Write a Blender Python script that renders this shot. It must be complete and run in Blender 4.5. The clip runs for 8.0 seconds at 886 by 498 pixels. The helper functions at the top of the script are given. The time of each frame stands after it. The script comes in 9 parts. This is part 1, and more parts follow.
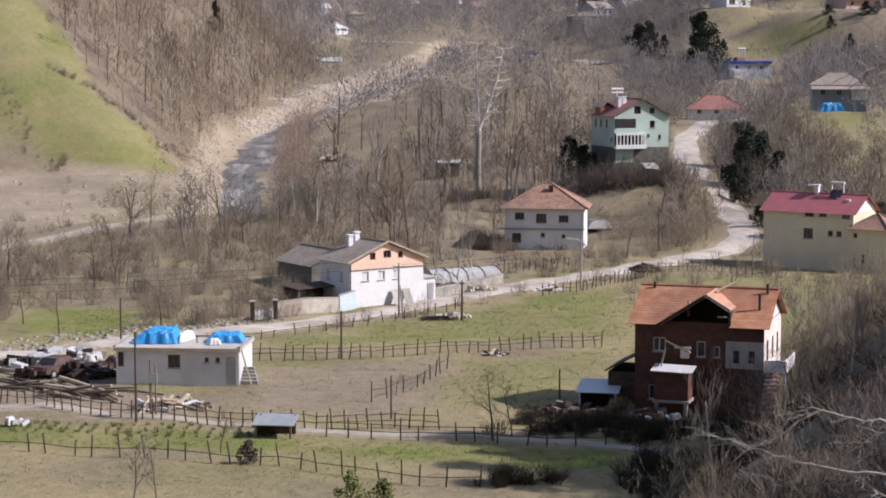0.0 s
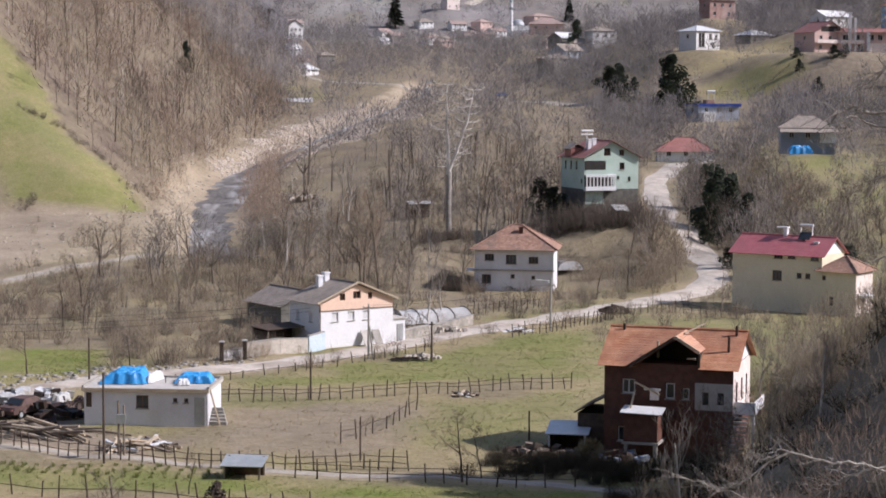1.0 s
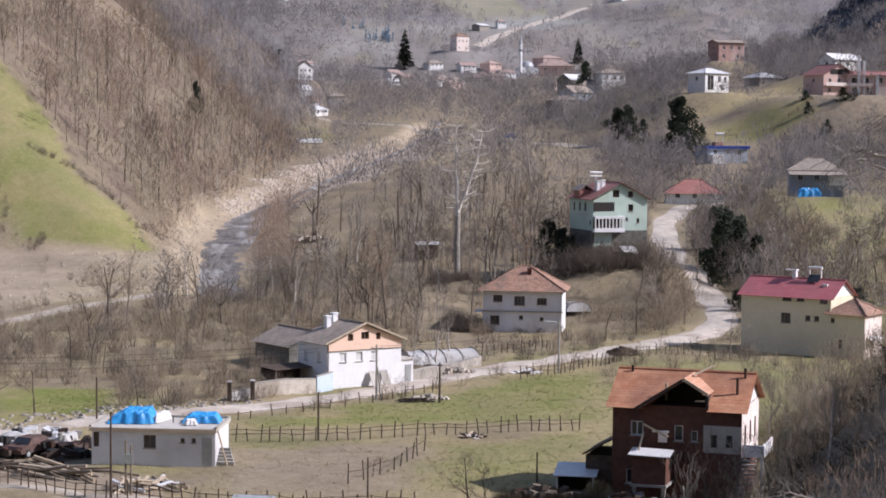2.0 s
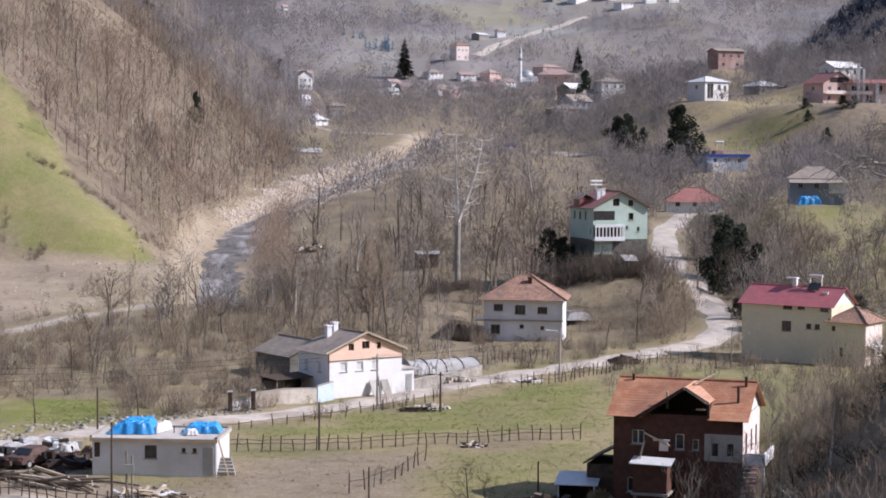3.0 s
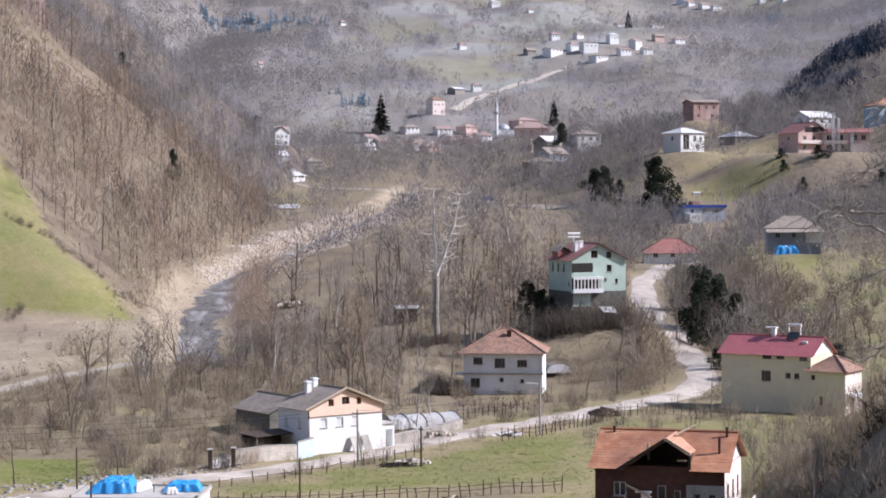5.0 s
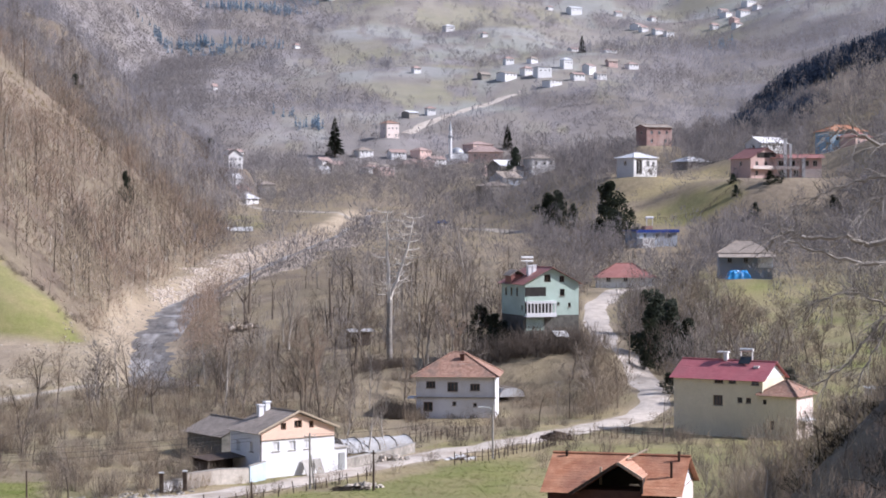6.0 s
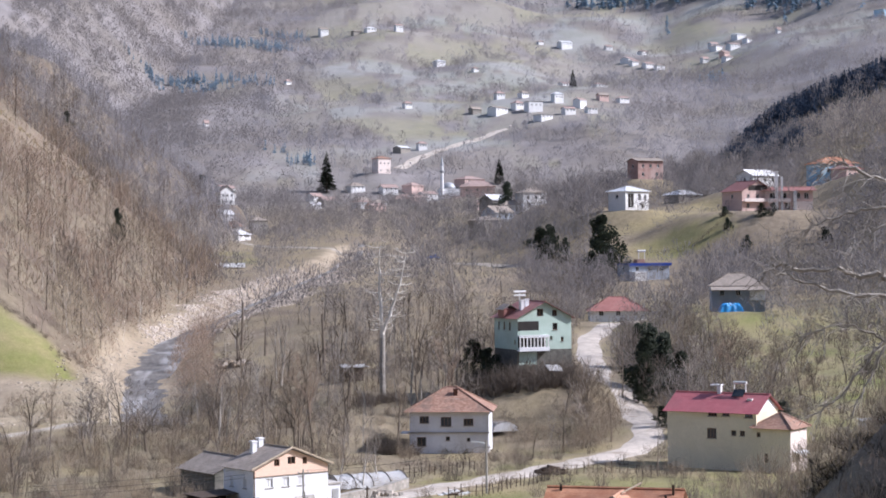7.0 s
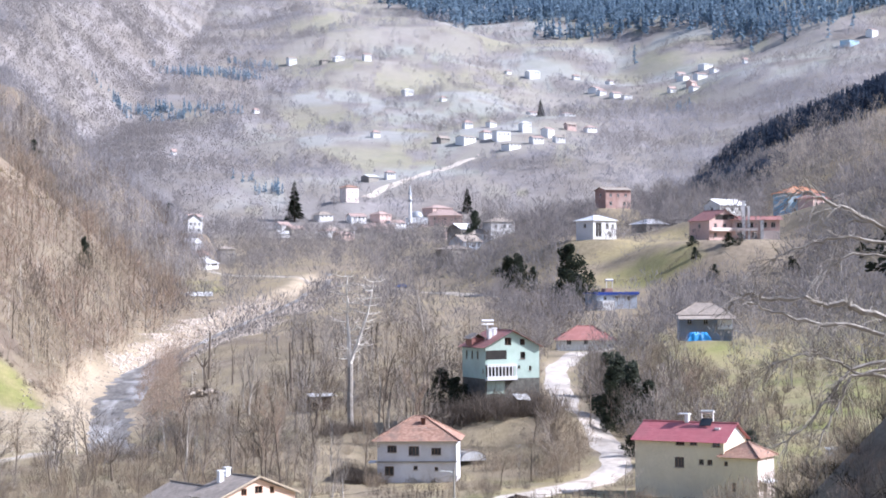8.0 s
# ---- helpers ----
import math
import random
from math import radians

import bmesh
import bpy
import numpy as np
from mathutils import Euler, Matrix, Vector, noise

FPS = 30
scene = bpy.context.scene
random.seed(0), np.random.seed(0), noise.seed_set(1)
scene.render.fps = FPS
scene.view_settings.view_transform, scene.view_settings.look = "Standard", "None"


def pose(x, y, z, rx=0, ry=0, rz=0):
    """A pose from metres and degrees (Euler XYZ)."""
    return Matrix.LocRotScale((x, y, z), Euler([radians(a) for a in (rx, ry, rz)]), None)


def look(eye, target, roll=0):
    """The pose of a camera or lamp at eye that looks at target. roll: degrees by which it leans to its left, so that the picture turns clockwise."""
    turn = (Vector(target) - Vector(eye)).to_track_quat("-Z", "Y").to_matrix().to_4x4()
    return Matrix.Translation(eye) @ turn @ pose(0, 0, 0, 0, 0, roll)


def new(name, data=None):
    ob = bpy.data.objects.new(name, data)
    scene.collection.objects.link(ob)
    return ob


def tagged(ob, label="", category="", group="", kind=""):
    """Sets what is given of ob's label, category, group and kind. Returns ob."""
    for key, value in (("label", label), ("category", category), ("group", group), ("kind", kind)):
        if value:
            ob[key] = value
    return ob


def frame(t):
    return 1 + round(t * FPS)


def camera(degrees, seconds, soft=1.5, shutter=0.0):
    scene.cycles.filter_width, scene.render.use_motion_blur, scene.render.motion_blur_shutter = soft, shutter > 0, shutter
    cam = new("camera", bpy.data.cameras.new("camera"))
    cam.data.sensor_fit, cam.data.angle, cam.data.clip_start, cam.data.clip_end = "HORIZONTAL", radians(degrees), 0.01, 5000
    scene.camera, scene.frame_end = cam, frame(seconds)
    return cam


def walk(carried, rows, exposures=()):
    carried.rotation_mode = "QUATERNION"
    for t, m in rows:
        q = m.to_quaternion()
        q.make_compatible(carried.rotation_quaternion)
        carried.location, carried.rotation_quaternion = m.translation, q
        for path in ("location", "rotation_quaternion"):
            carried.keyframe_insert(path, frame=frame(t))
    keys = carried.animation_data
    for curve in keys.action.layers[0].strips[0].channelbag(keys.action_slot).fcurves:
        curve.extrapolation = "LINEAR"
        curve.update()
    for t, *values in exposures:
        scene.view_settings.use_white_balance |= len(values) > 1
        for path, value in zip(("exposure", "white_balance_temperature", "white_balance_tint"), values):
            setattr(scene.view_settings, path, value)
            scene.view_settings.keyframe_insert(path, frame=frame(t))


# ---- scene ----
# The camera turns where it stands, on a hillside about 24 m above the valley floor.
EYE = 24.0
cam = camera(26.0, 8.0, soft=1.8)
ROWS = [
    (0.0, -0.0, -5.87, -0.0), (0.5, -0.568, -5.525, -0.049), (1.0, -0.877, -4.644, -0.271), (1.5, -0.632, -3.68, -0.54),
    (3.0, -0.605, -3.15, -0.325), (3.5, -1.014, -2.343, -0.036), (4.0, -1.548, -2.348, 0.249), (4.2, -1.036, -2.196, 0.45),
    (5.3, -1.59, -1.467, 0.257), (5.5, -1.887, -1.553, 0.111), (6.0, -2.665, -0.837, 0.139), (6.5, -3.038, -0.392, 0.257),
    (7.0, -2.897, 0.201, 0.544), (7.5, -3.138, 0.661, 0.391), (8.0, -3.854, 1.056, 0.5),
]
walk(cam, [(t, pose(0, 0, EYE, 90 + pitch, roll, yaw)) for t, yaw, pitch, roll in ROWS],
     exposures=[(0.0, 0.06, 6150, 20), (3.0, 0.12, 5950, 21), (5.5, 0.29, 5870, 20), (6.5, 0.31, 5820, 20), (7.0, 0.33, 5770, 19), (7.5, 0.56, 5680, 19), (8.0, 0.90, 5620, 18)])

# ---- daylight ----
SUN_DIR = Vector((1.0, -0.12, 0.80)).normalized()  # towards the sun
sun = new("sun", bpy.data.lights.new("sun", "SUN"))
sun.data.energy, sun.data.angle, sun.data.color = 5.3, radians(0.55), (1.0, 0.95, 0.87)
sun.matrix_world = look((0, 0, 0), -SUN_DIR)
world = bpy.data.worlds.new("sky")
scene.world = world
world.use_nodes = True
wt = world.node_tree
sky = wt.nodes.new("ShaderNodeTexSky")
sky.sky_type, sky.sun_disc = "NISHITA", False
sky.sun_elevation = math.asin(SUN_DIR.z)
sky.sun_rotation = math.atan2(SUN_DIR.x, SUN_DIR.y)
sky.air_density, sky.dust_density = 1.2, 1.5
wt.nodes["Background"].inputs["Strength"].default_value = 0.11
wt.links.new(sky.outputs["Color"], wt.nodes["Background"].inputs["Color"])

# ---- materials ----
def node(nt, kind, **inputs):
    n = nt.nodes.new(kind)
    for k, v in inputs.items():
        n.inputs[k].default_value = v
    return n


def rgb(c):
    return (*c, 1.0)


def mixed(nt, fac, a, b):
    """A colour mix; a and b are sockets or colours."""
    m = nt.nodes.new("ShaderNodeMix")
    m.data_type = "RGBA"
    for idx, v in ((6, a), (7, b)):
        if isinstance(v, tuple):
            m.inputs[idx].default_value = rgb(v)
        else:
            nt.links.new(v, m.inputs[idx])
    if isinstance(fac, float):
        m.inputs[0].default_value = fac
    else:
        nt.links.new(fac, m.inputs[0])
    return m.outputs[2]


def noise_fac(nt, scale, lo=0.35, hi=0.65, detail=4.0, stretch=None):
    """Noise in object space, metres, spread from 0 to 1 between lo and hi."""
    tc = nt.nodes.new("ShaderNodeTexCoord")
    src = tc.outputs["Object"]
    if stretch:
        mp = nt.nodes.new("ShaderNodeMapping")
        mp.inputs["Scale"].default_value = stretch
        nt.links.new(src, mp.inputs["Vector"])
        src = mp.outputs["Vector"]
    nz = node(nt, "ShaderNodeTexNoise", Scale=scale, Detail=detail)
    nt.links.new(src, nz.inputs["Vector"])
    mr = node(nt, "ShaderNodeMapRange")
    mr.inputs["From Min"].default_value, mr.inputs["From Max"].default_value = lo, hi
    nt.links.new(nz.outputs["Fac"], mr.inputs["Value"])
    return mr.outputs["Result"], nz.outputs["Fac"]


def surface(name, a, b, stain=None, scale=3.0, fine=25.0, rough=0.85, bump=0.3, metal=0.0, vary=0.0, spec=0.3, amount=0.5, stretch=None, thin=0.0):
    """Two colours mixed by coarse noise, a stain colour by large patches, grain by fine noise."""
    m = bpy.data.materials.new(name)
    m.use_nodes = True
    nt = m.node_tree
    bsdf = nt.nodes["Principled BSDF"]
    f1, _ = noise_fac(nt, scale, stretch=stretch)
    col = mixed(nt, f1, a, b)
    if stain:
        f2, _ = noise_fac(nt, scale * 0.22, 0.48, 0.68, 6.0, stretch)
        sc = nt.nodes.new("ShaderNodeMath")
        sc.operation = "MULTIPLY"
        sc.inputs[1].default_value = amount
        nt.links.new(f2, sc.inputs[0])
        col = mixed(nt, sc.outputs[0], col, stain)
    f3, raw = noise_fac(nt, fine, 0.2, 0.8)
    dark = nt.nodes.new("ShaderNodeMix")
    dark.data_type, dark.blend_type = "RGBA", "MULTIPLY"
    dark.inputs[0].default_value = 0.35
    nt.links.new(col, dark.inputs[6])
    nt.links.new(f3, dark.inputs[7])
    col = dark.outputs[2]
    if vary:
        info = nt.nodes.new("ShaderNodeObjectInfo")
        geo = nt.nodes.new("ShaderNodeNewGeometry")
        add = nt.nodes.new("ShaderNodeMath")
        add.operation = "ADD"
        nt.links.new(info.outputs["Random"], add.inputs[0])
        nt.links.new(geo.outputs["Random Per Island"], add.inputs[1])
        mr = node(nt, "ShaderNodeMapRange")
        mr.inputs["From Max"].default_value = 2.0
        mr.inputs["To Min"].default_value, mr.inputs["To Max"].default_value = 1 - vary, 1 + vary
        nt.links.new(add.outputs[0], mr.inputs["Value"])
        hsv = nt.nodes.new("ShaderNodeHueSaturation")
        nt.links.new(mr.outputs["Result"], hsv.inputs["Value"])
        nt.links.new(col, hsv.inputs["Color"])
        col = hsv.outputs["Color"]
    nt.links.new(col, bsdf.inputs["Base Color"])
    bsdf.inputs["Roughness"].default_value = rough
    bsdf.inputs["Metallic"].default_value = metal
    bsdf.inputs["Specular IOR Level"].default_value = spec
    if bump:
        bp = node(nt, "ShaderNodeBump", Strength=bump, Distance=0.03)
        nt.links.new(raw, bp.inputs["Height"])
        nt.links.new(bp.outputs["Normal"], bsdf.inputs["Normal"])
    if thin:  # fine twigs, needles and leaves pass part of the light through
        tr = nt.nodes.new("ShaderNodeBsdfTranslucent")
        nt.links.new(col, tr.inputs["Color"])
        mx = nt.nodes.new("ShaderNodeMixShader")
        mx.inputs[0].default_value = thin
        nt.links.new(bsdf.outputs[0], mx.inputs[1])
        nt.links.new(tr.outputs[0], mx.inputs[2])
        nt.links.new(mx.outputs[0], nt.nodes["Material Output"].inputs["Surface"])
    return m


M = {}
M["white"] = surface("white_plaster", (0.86, 0.87, 0.90), (0.90, 0.91, 0.93), (0.66, 0.66, 0.66), 1.2, 18, amount=0.3)
M["white_far"] = surface("whitewash", (0.86, 0.86, 0.86), (0.82, 0.82, 0.82), (0.68, 0.67, 0.65), 0.8, 5, amount=0.3)
M["peach"] = surface("peach_paint", (0.90, 0.66, 0.52), (0.86, 0.62, 0.49), (0.76, 0.55, 0.44), 1.2, 16, amount=0.4)
M["ochre"] = surface("ochre_render", (0.84, 0.755, 0.56), (0.88, 0.79, 0.60), (0.66, 0.59, 0.45), 0.8, 14, amount=0.5)
M["mint"] = surface("mint_render", (0.52, 0.66, 0.58), (0.56, 0.69, 0.62), (0.42, 0.50, 0.44), 1.0, 14, amount=0.5)
M["pinkwall"] = surface("pink_render", (0.68, 0.49, 0.44), (0.73, 0.54, 0.48), (0.52, 0.38, 0.34), 0.8, 8)
M["pinkpale"] = surface("pale_pink_plaster", (0.86, 0.74, 0.68), (0.90, 0.80, 0.75), (0.70, 0.58, 0.52), 0.8, 8, amount=0.4)
M["bluewall"] = surface("pale_blue_render", (0.40, 0.62, 0.78), (0.46, 0.66, 0.80), (0.30, 0.40, 0.50), 0.8, 8)
M["wall_lime"] = surface("limed_rubble", (0.48, 0.44, 0.385), (0.60, 0.55, 0.49), (0.34, 0.29, 0.24), 1.6, 6, bump=0.7, amount=0.6)
M["blue_wash"] = surface("pale_blue_wash", (0.56, 0.70, 0.80), (0.64, 0.75, 0.83), (0.48, 0.56, 0.62), 0.8, 8)
M["greyblue"] = surface("blue_grey_render", (0.40, 0.46, 0.55), (0.46, 0.51, 0.58), (0.3, 0.32, 0.36), 0.8, 8)
M["hollow_brick"] = surface("bare_hollow_brick", (0.13, 0.06, 0.045), (0.18, 0.085, 0.06), (0.08, 0.05, 0.045), 2.5, 20, vary=0.15)
M["concrete"] = surface("raw_concrete", (0.36, 0.34, 0.31), (0.44, 0.42, 0.38), (0.22, 0.21, 0.19), 1.5, 20)
# White limewash with the blue of sky-lit shade mixed in.
M["limewash"] = surface("shade_blue_limewash", (0.78, 0.79, 0.84), (0.84, 0.85, 0.89), (0.56, 0.54, 0.53), 1.2, 18, amount=0.55)
M["concrete_pale"] = surface("pale_cement_screed", (0.52, 0.49, 0.45), (0.60, 0.57, 0.53), (0.36, 0.34, 0.31), 1.2, 16)
M["lavender"] = surface("pale_lavender_render", (0.56, 0.58, 0.68), (0.62, 0.64, 0.72), (0.42, 0.43, 0.48), 0.8, 8)
M["brickpink"] = surface("pinkish_bare_brick", (0.40, 0.25, 0.22), (0.50, 0.34, 0.30), (0.60, 0.50, 0.46), 0.8, 4)
M["stone"] = surface("rubble_stone", (0.26, 0.24, 0.21), (0.40, 0.37, 0.33), (0.14, 0.14, 0.12), 2.0, 12, bump=0.6, vary=0.25)
# Rubble darkened in colour for the shade at the mint house's foot.
M["stone_dark"] = surface("shade_darkened_rubble", (0.13, 0.125, 0.11), (0.21, 0.20, 0.18), (0.08, 0.085, 0.07), 2.0, 12, bump=0.6, vary=0.25)
M["tile"] = surface("clay_roof_tile", (0.43, 0.185, 0.10), (0.56, 0.29, 0.17), (0.25, 0.125, 0.09), 1.3, 9, vary=0.14, bump=0.8, amount=0.75)
M["tile_pale"] = surface("salmon_roof_tile", (0.56, 0.30, 0.19), (0.62, 0.36, 0.25), (0.44, 0.24, 0.16), 2.2, 9, vary=0.15, bump=0.4)
M["tile_old"] = surface("weathered_clay_tile", (0.31, 0.175, 0.125), (0.46, 0.29, 0.215), (0.20, 0.15, 0.125), 2.6, 9, vary=0.12, bump=0.8, amount=0.75)
M["tile_pinkish"] = surface("pinkish_red_tile", (0.36, 0.265, 0.235), (0.46, 0.345, 0.31), (0.27, 0.21, 0.19), 1.5, 4, vary=0.15, bump=0.6)
M["tile_brown"] = surface("brown_old_tile", (0.30, 0.255, 0.215), (0.40, 0.345, 0.295), (0.20, 0.175, 0.15), 2.4, 9, vary=0.1, bump=0.8)
M["crimson"] = surface("crimson_sheet_roof", (0.44, 0.125, 0.14), (0.50, 0.165, 0.175), (0.38, 0.15, 0.15), 1.4, 9, rough=0.5, bump=0.1, spec=0.5)
M["redroof"] = surface("faded_red_roof", (0.33, 0.145, 0.125), (0.40, 0.19, 0.165), (0.24, 0.12, 0.105), 1.2, 9, rough=0.6, vary=0.15)
M["tarp_blue"] = surface("blue_tarpaulin", (0.03, 0.31, 0.74), (0.06, 0.42, 0.84), (0.02, 0.18, 0.52), 1.8, 12, rough=0.4, bump=0.5, spec=0.5)
M["tarp_white"] = surface("white_plastic_sheet", (0.72, 0.73, 0.74), (0.80, 0.81, 0.82), (0.55, 0.55, 0.55), 1.8, 12, rough=0.4, bump=0.5, spec=0.5)
M["navy"] = surface("navy_fascia", (0.03, 0.06, 0.28), (0.04, 0.08, 0.33), None, 1.0, 9, rough=0.5)
M["sheet"] = surface("grey_corrugated_sheet", (0.42, 0.45, 0.46), (0.52, 0.55, 0.56), (0.30, 0.28, 0.26), 1.5, 15, rough=0.5, metal=0.3)
M["wood_grey"] = surface("grey_weathered_wood", (0.20, 0.16, 0.12), (0.29, 0.24, 0.19), (0.12, 0.10, 0.08), 3.0, 25, vary=0.25)
M["wood_pale"] = surface("pale_sawn_wood", (0.52, 0.42, 0.30), (0.60, 0.50, 0.38), (0.36, 0.30, 0.22), 3.0, 25, vary=0.25)
M["wood_dark"] = surface("dark_wood", (0.07, 0.05, 0.04), (0.11, 0.08, 0.06), None, 3.0, 25, vary=0.25)
M["frame_white"] = surface("white_window_frame", (0.78, 0.78, 0.77), (0.74, 0.74, 0.73), None, 2.0, 20, rough=0.4)
M["frame_brown"] = surface("brown_window_frame", (0.16, 0.09, 0.06), (0.20, 0.12, 0.08), None, 2.0, 20, rough=0.5)
# Near-black colour that stands for shade inside rooms and recesses.
M["loft"] = surface("interior_shade", (0.035, 0.03, 0.03), (0.05, 0.045, 0.04), None, 2.0, 10)
M["bark"] = surface("grey_brown_bark", (0.17, 0.135, 0.105), (0.25, 0.205, 0.165), (0.10, 0.08, 0.065), 2.0, 14, vary=0.3, bump=0.5)
# Grey bark paled by mixing in the sunlight on the near branches.
M["bark_lit"] = surface("lit_grey_bark", (0.33, 0.30, 0.265), (0.48, 0.445, 0.40), (0.20, 0.175, 0.15), 4.0, 14, vary=0.2, bump=0.4)
M["bark_dark"] = surface("dark_bark", (0.075, 0.058, 0.046), (0.12, 0.095, 0.075), None, 2.0, 14, vary=0.3, bump=0.5)
M["plane_bark"] = surface("white_plane_bark", (0.70, 0.65, 0.58), (0.86, 0.82, 0.75), (0.46, 0.40, 0.34), 2.0, 14, vary=0.05, bump=0.4)
M["bark_pale"] = surface("pale_plane_bark", (0.50, 0.45, 0.39), (0.64, 0.59, 0.52), (0.28, 0.24, 0.20), 2.0, 14, vary=0.15, bump=0.4)
M["twig"] = surface("bare_twigs", (0.315, 0.252, 0.18), (0.41, 0.333, 0.25), None, 0.35, 6, vary=0.3, bump=0, thin=0.45)
# Next two: twigs cooled and greyed, valley haze painted into their colour.
M["twig_mid"] = surface("hazed_brown_twigs", (0.268, 0.246, 0.238), (0.348, 0.322, 0.312), None, 0.2, 4, vary=0.15, bump=0, thin=0.55)
M["twig_dark_hazed"] = surface("hazed_dark_twigs", (0.15, 0.139, 0.14), (0.225, 0.21, 0.212), None, 0.3, 5, vary=0.25, bump=0, thin=0.5)
M["twig_pale"] = surface("pale_grey_twigs", (0.40, 0.35, 0.295), (0.52, 0.46, 0.395), None, 0.35, 6, vary=0.3, bump=0, thin=0.45)
M["twig_dark"] = surface("dark_twigs", (0.15, 0.123, 0.10), (0.225, 0.188, 0.157), None, 0.35, 6, vary=0.3, bump=0, thin=0.45)
M["twig_red"] = surface("reddish_twigs", (0.325, 0.24, 0.178), (0.42, 0.32, 0.245), None, 0.35, 6, vary=0.3, bump=0, thin=0.45)
# Pale grey-violet holds the haze of the far slopes.
M["twig_grey"] = surface("hazed_grey_twigs", (0.335, 0.322, 0.338), (0.43, 0.415, 0.435), None, 0.03, 0.5, vary=0.08, bump=0, thin=0.6)
M["twig_ash"] = surface("ash_grey_twigs", (0.255, 0.228, 0.205), (0.345, 0.312, 0.285), None, 0.3, 5, vary=0.25, bump=0, thin=0.45)
# Hedge colour greyed by painted haze as well.
M["hedge_far"] = surface("hazed_far_hedge", (0.20, 0.19, 0.195), (0.26, 0.25, 0.26), None, 0.05, 1, vary=0.2, bump=0, thin=0.45)
M["straw_twig"] = surface("straw_coloured_twigs", (0.40, 0.33, 0.24), (0.50, 0.42, 0.31), None, 0.35, 6, vary=0.25, bump=0, thin=0.45)
M["ever"] = surface("dark_evergreen", (0.03, 0.04, 0.029), (0.056, 0.068, 0.043), None, 1.0, 8, vary=0.4, bump=0, thin=0.35)
# Navy of the shadowed spur slope, painted into its trees.
M["ever_spur"] = surface("spur_shade_conifer", (0.045, 0.068, 0.115), (0.07, 0.097, 0.15), None, 0.05, 2, vary=0.2, bump=0, thin=0.3)
# Conifer green lightened to blue, the distance painted into it.
M["ever_far"] = surface("hazed_blue_conifer", (0.22, 0.31, 0.40), (0.27, 0.37, 0.46), None, 0.02, 2, vary=0.25, bump=0, thin=0.45)
M["bramble"] = surface("dark_bramble", (0.045, 0.038, 0.026), (0.085, 0.068, 0.045), None, 1.0, 8, vary=0.4, bump=0, thin=0.3)
M["leaf_green"] = surface("green_shrub_leaf", (0.10, 0.12, 0.035), (0.16, 0.17, 0.05), None, 2.0, 8, vary=0.4, bump=0)
M["straw"] = surface("dry_grass", (0.34, 0.27, 0.15), (0.42, 0.35, 0.21), None, 1.0, 8, vary=0.4, bump=0)
M["grass"] = surface("green_grass", (0.19, 0.215, 0.065), (0.26, 0.275, 0.095), None, 1.0, 8, vary=0.4, bump=0)
M["gravel"] = surface("pale_gravel_road", (0.53, 0.47, 0.40), (0.66, 0.59, 0.51), (0.36, 0.30, 0.24), 1.1, 6, bump=0.6, amount=0.9)
M["earth"] = surface("trodden_earth", (0.40, 0.355, 0.29), (0.50, 0.45, 0.375), (0.28, 0.24, 0.19), 0.9, 6, bump=0.5, amount=0.6)
M["cobble"] = surface("river_cobble", (0.40, 0.345, 0.27), (0.55, 0.485, 0.395), (0.27, 0.23, 0.18), 0.9, 6, bump=0.4, vary=0.3)
M["cobble_pale"] = surface("bleached_cobble", (0.50, 0.43, 0.36), (0.62, 0.54, 0.46), (0.36, 0.31, 0.26), 0.9, 6, bump=0.4, vary=0.2)
M["water"] = surface("shallow_river", (0.15, 0.14, 0.13), (0.23, 0.215, 0.20), (0.50, 0.49, 0.48), 0.7, 2.2, rough=0.75, bump=1.0, spec=0.15, amount=0.9, stretch=(1.6, 0.5, 1.0))
M["metal_dark"] = surface("rusty_scrap", (0.045, 0.03, 0.025), (0.09, 0.055, 0.04), (0.02, 0.02, 0.02), 2.0, 14, rough=0.6, metal=0.4)
M["poly"] = surface("dull_polythene", (0.47, 0.47, 0.47), (0.58, 0.58, 0.57), (0.32, 0.31, 0.30), 1.5, 10, rough=0.85, bump=0.4)
M["rubber"] = surface("black_rubber", (0.02, 0.02, 0.02), (0.03, 0.03, 0.03), None, 3.0, 20, rough=0.7)
M["rust"] = surface("rusted_paint", (0.085, 0.052, 0.045), (0.14, 0.088, 0.075), (0.24, 0.21, 0.20), 1.5, 8, rough=0.7, bump=0.3, vary=0.2)
M["car_blue"] = surface("blue_car_paint", (0.03, 0.10, 0.42), (0.04, 0.13, 0.48), None, 1.0, 9, rough=0.3, bump=0, spec=0.6)
M["wire"] = surface("black_cable", (0.03, 0.03, 0.03), (0.04, 0.04, 0.04), None, 2.0, 20)
M["lead"] = surface("lead_dome", (0.40, 0.42, 0.45), (0.46, 0.48, 0.5), None, 2.0, 20, rough=0.5, metal=0.3)

glass = bpy.data.materials.new("window_glass")
glass.use_nodes = True
gb = glass.node_tree.nodes["Principled BSDF"]
gb.inputs["Base Color"].default_value = (0.03, 0.035, 0.04, 1)
gb.inputs["Roughness"].default_value = 0.08
M["glass"] = glass


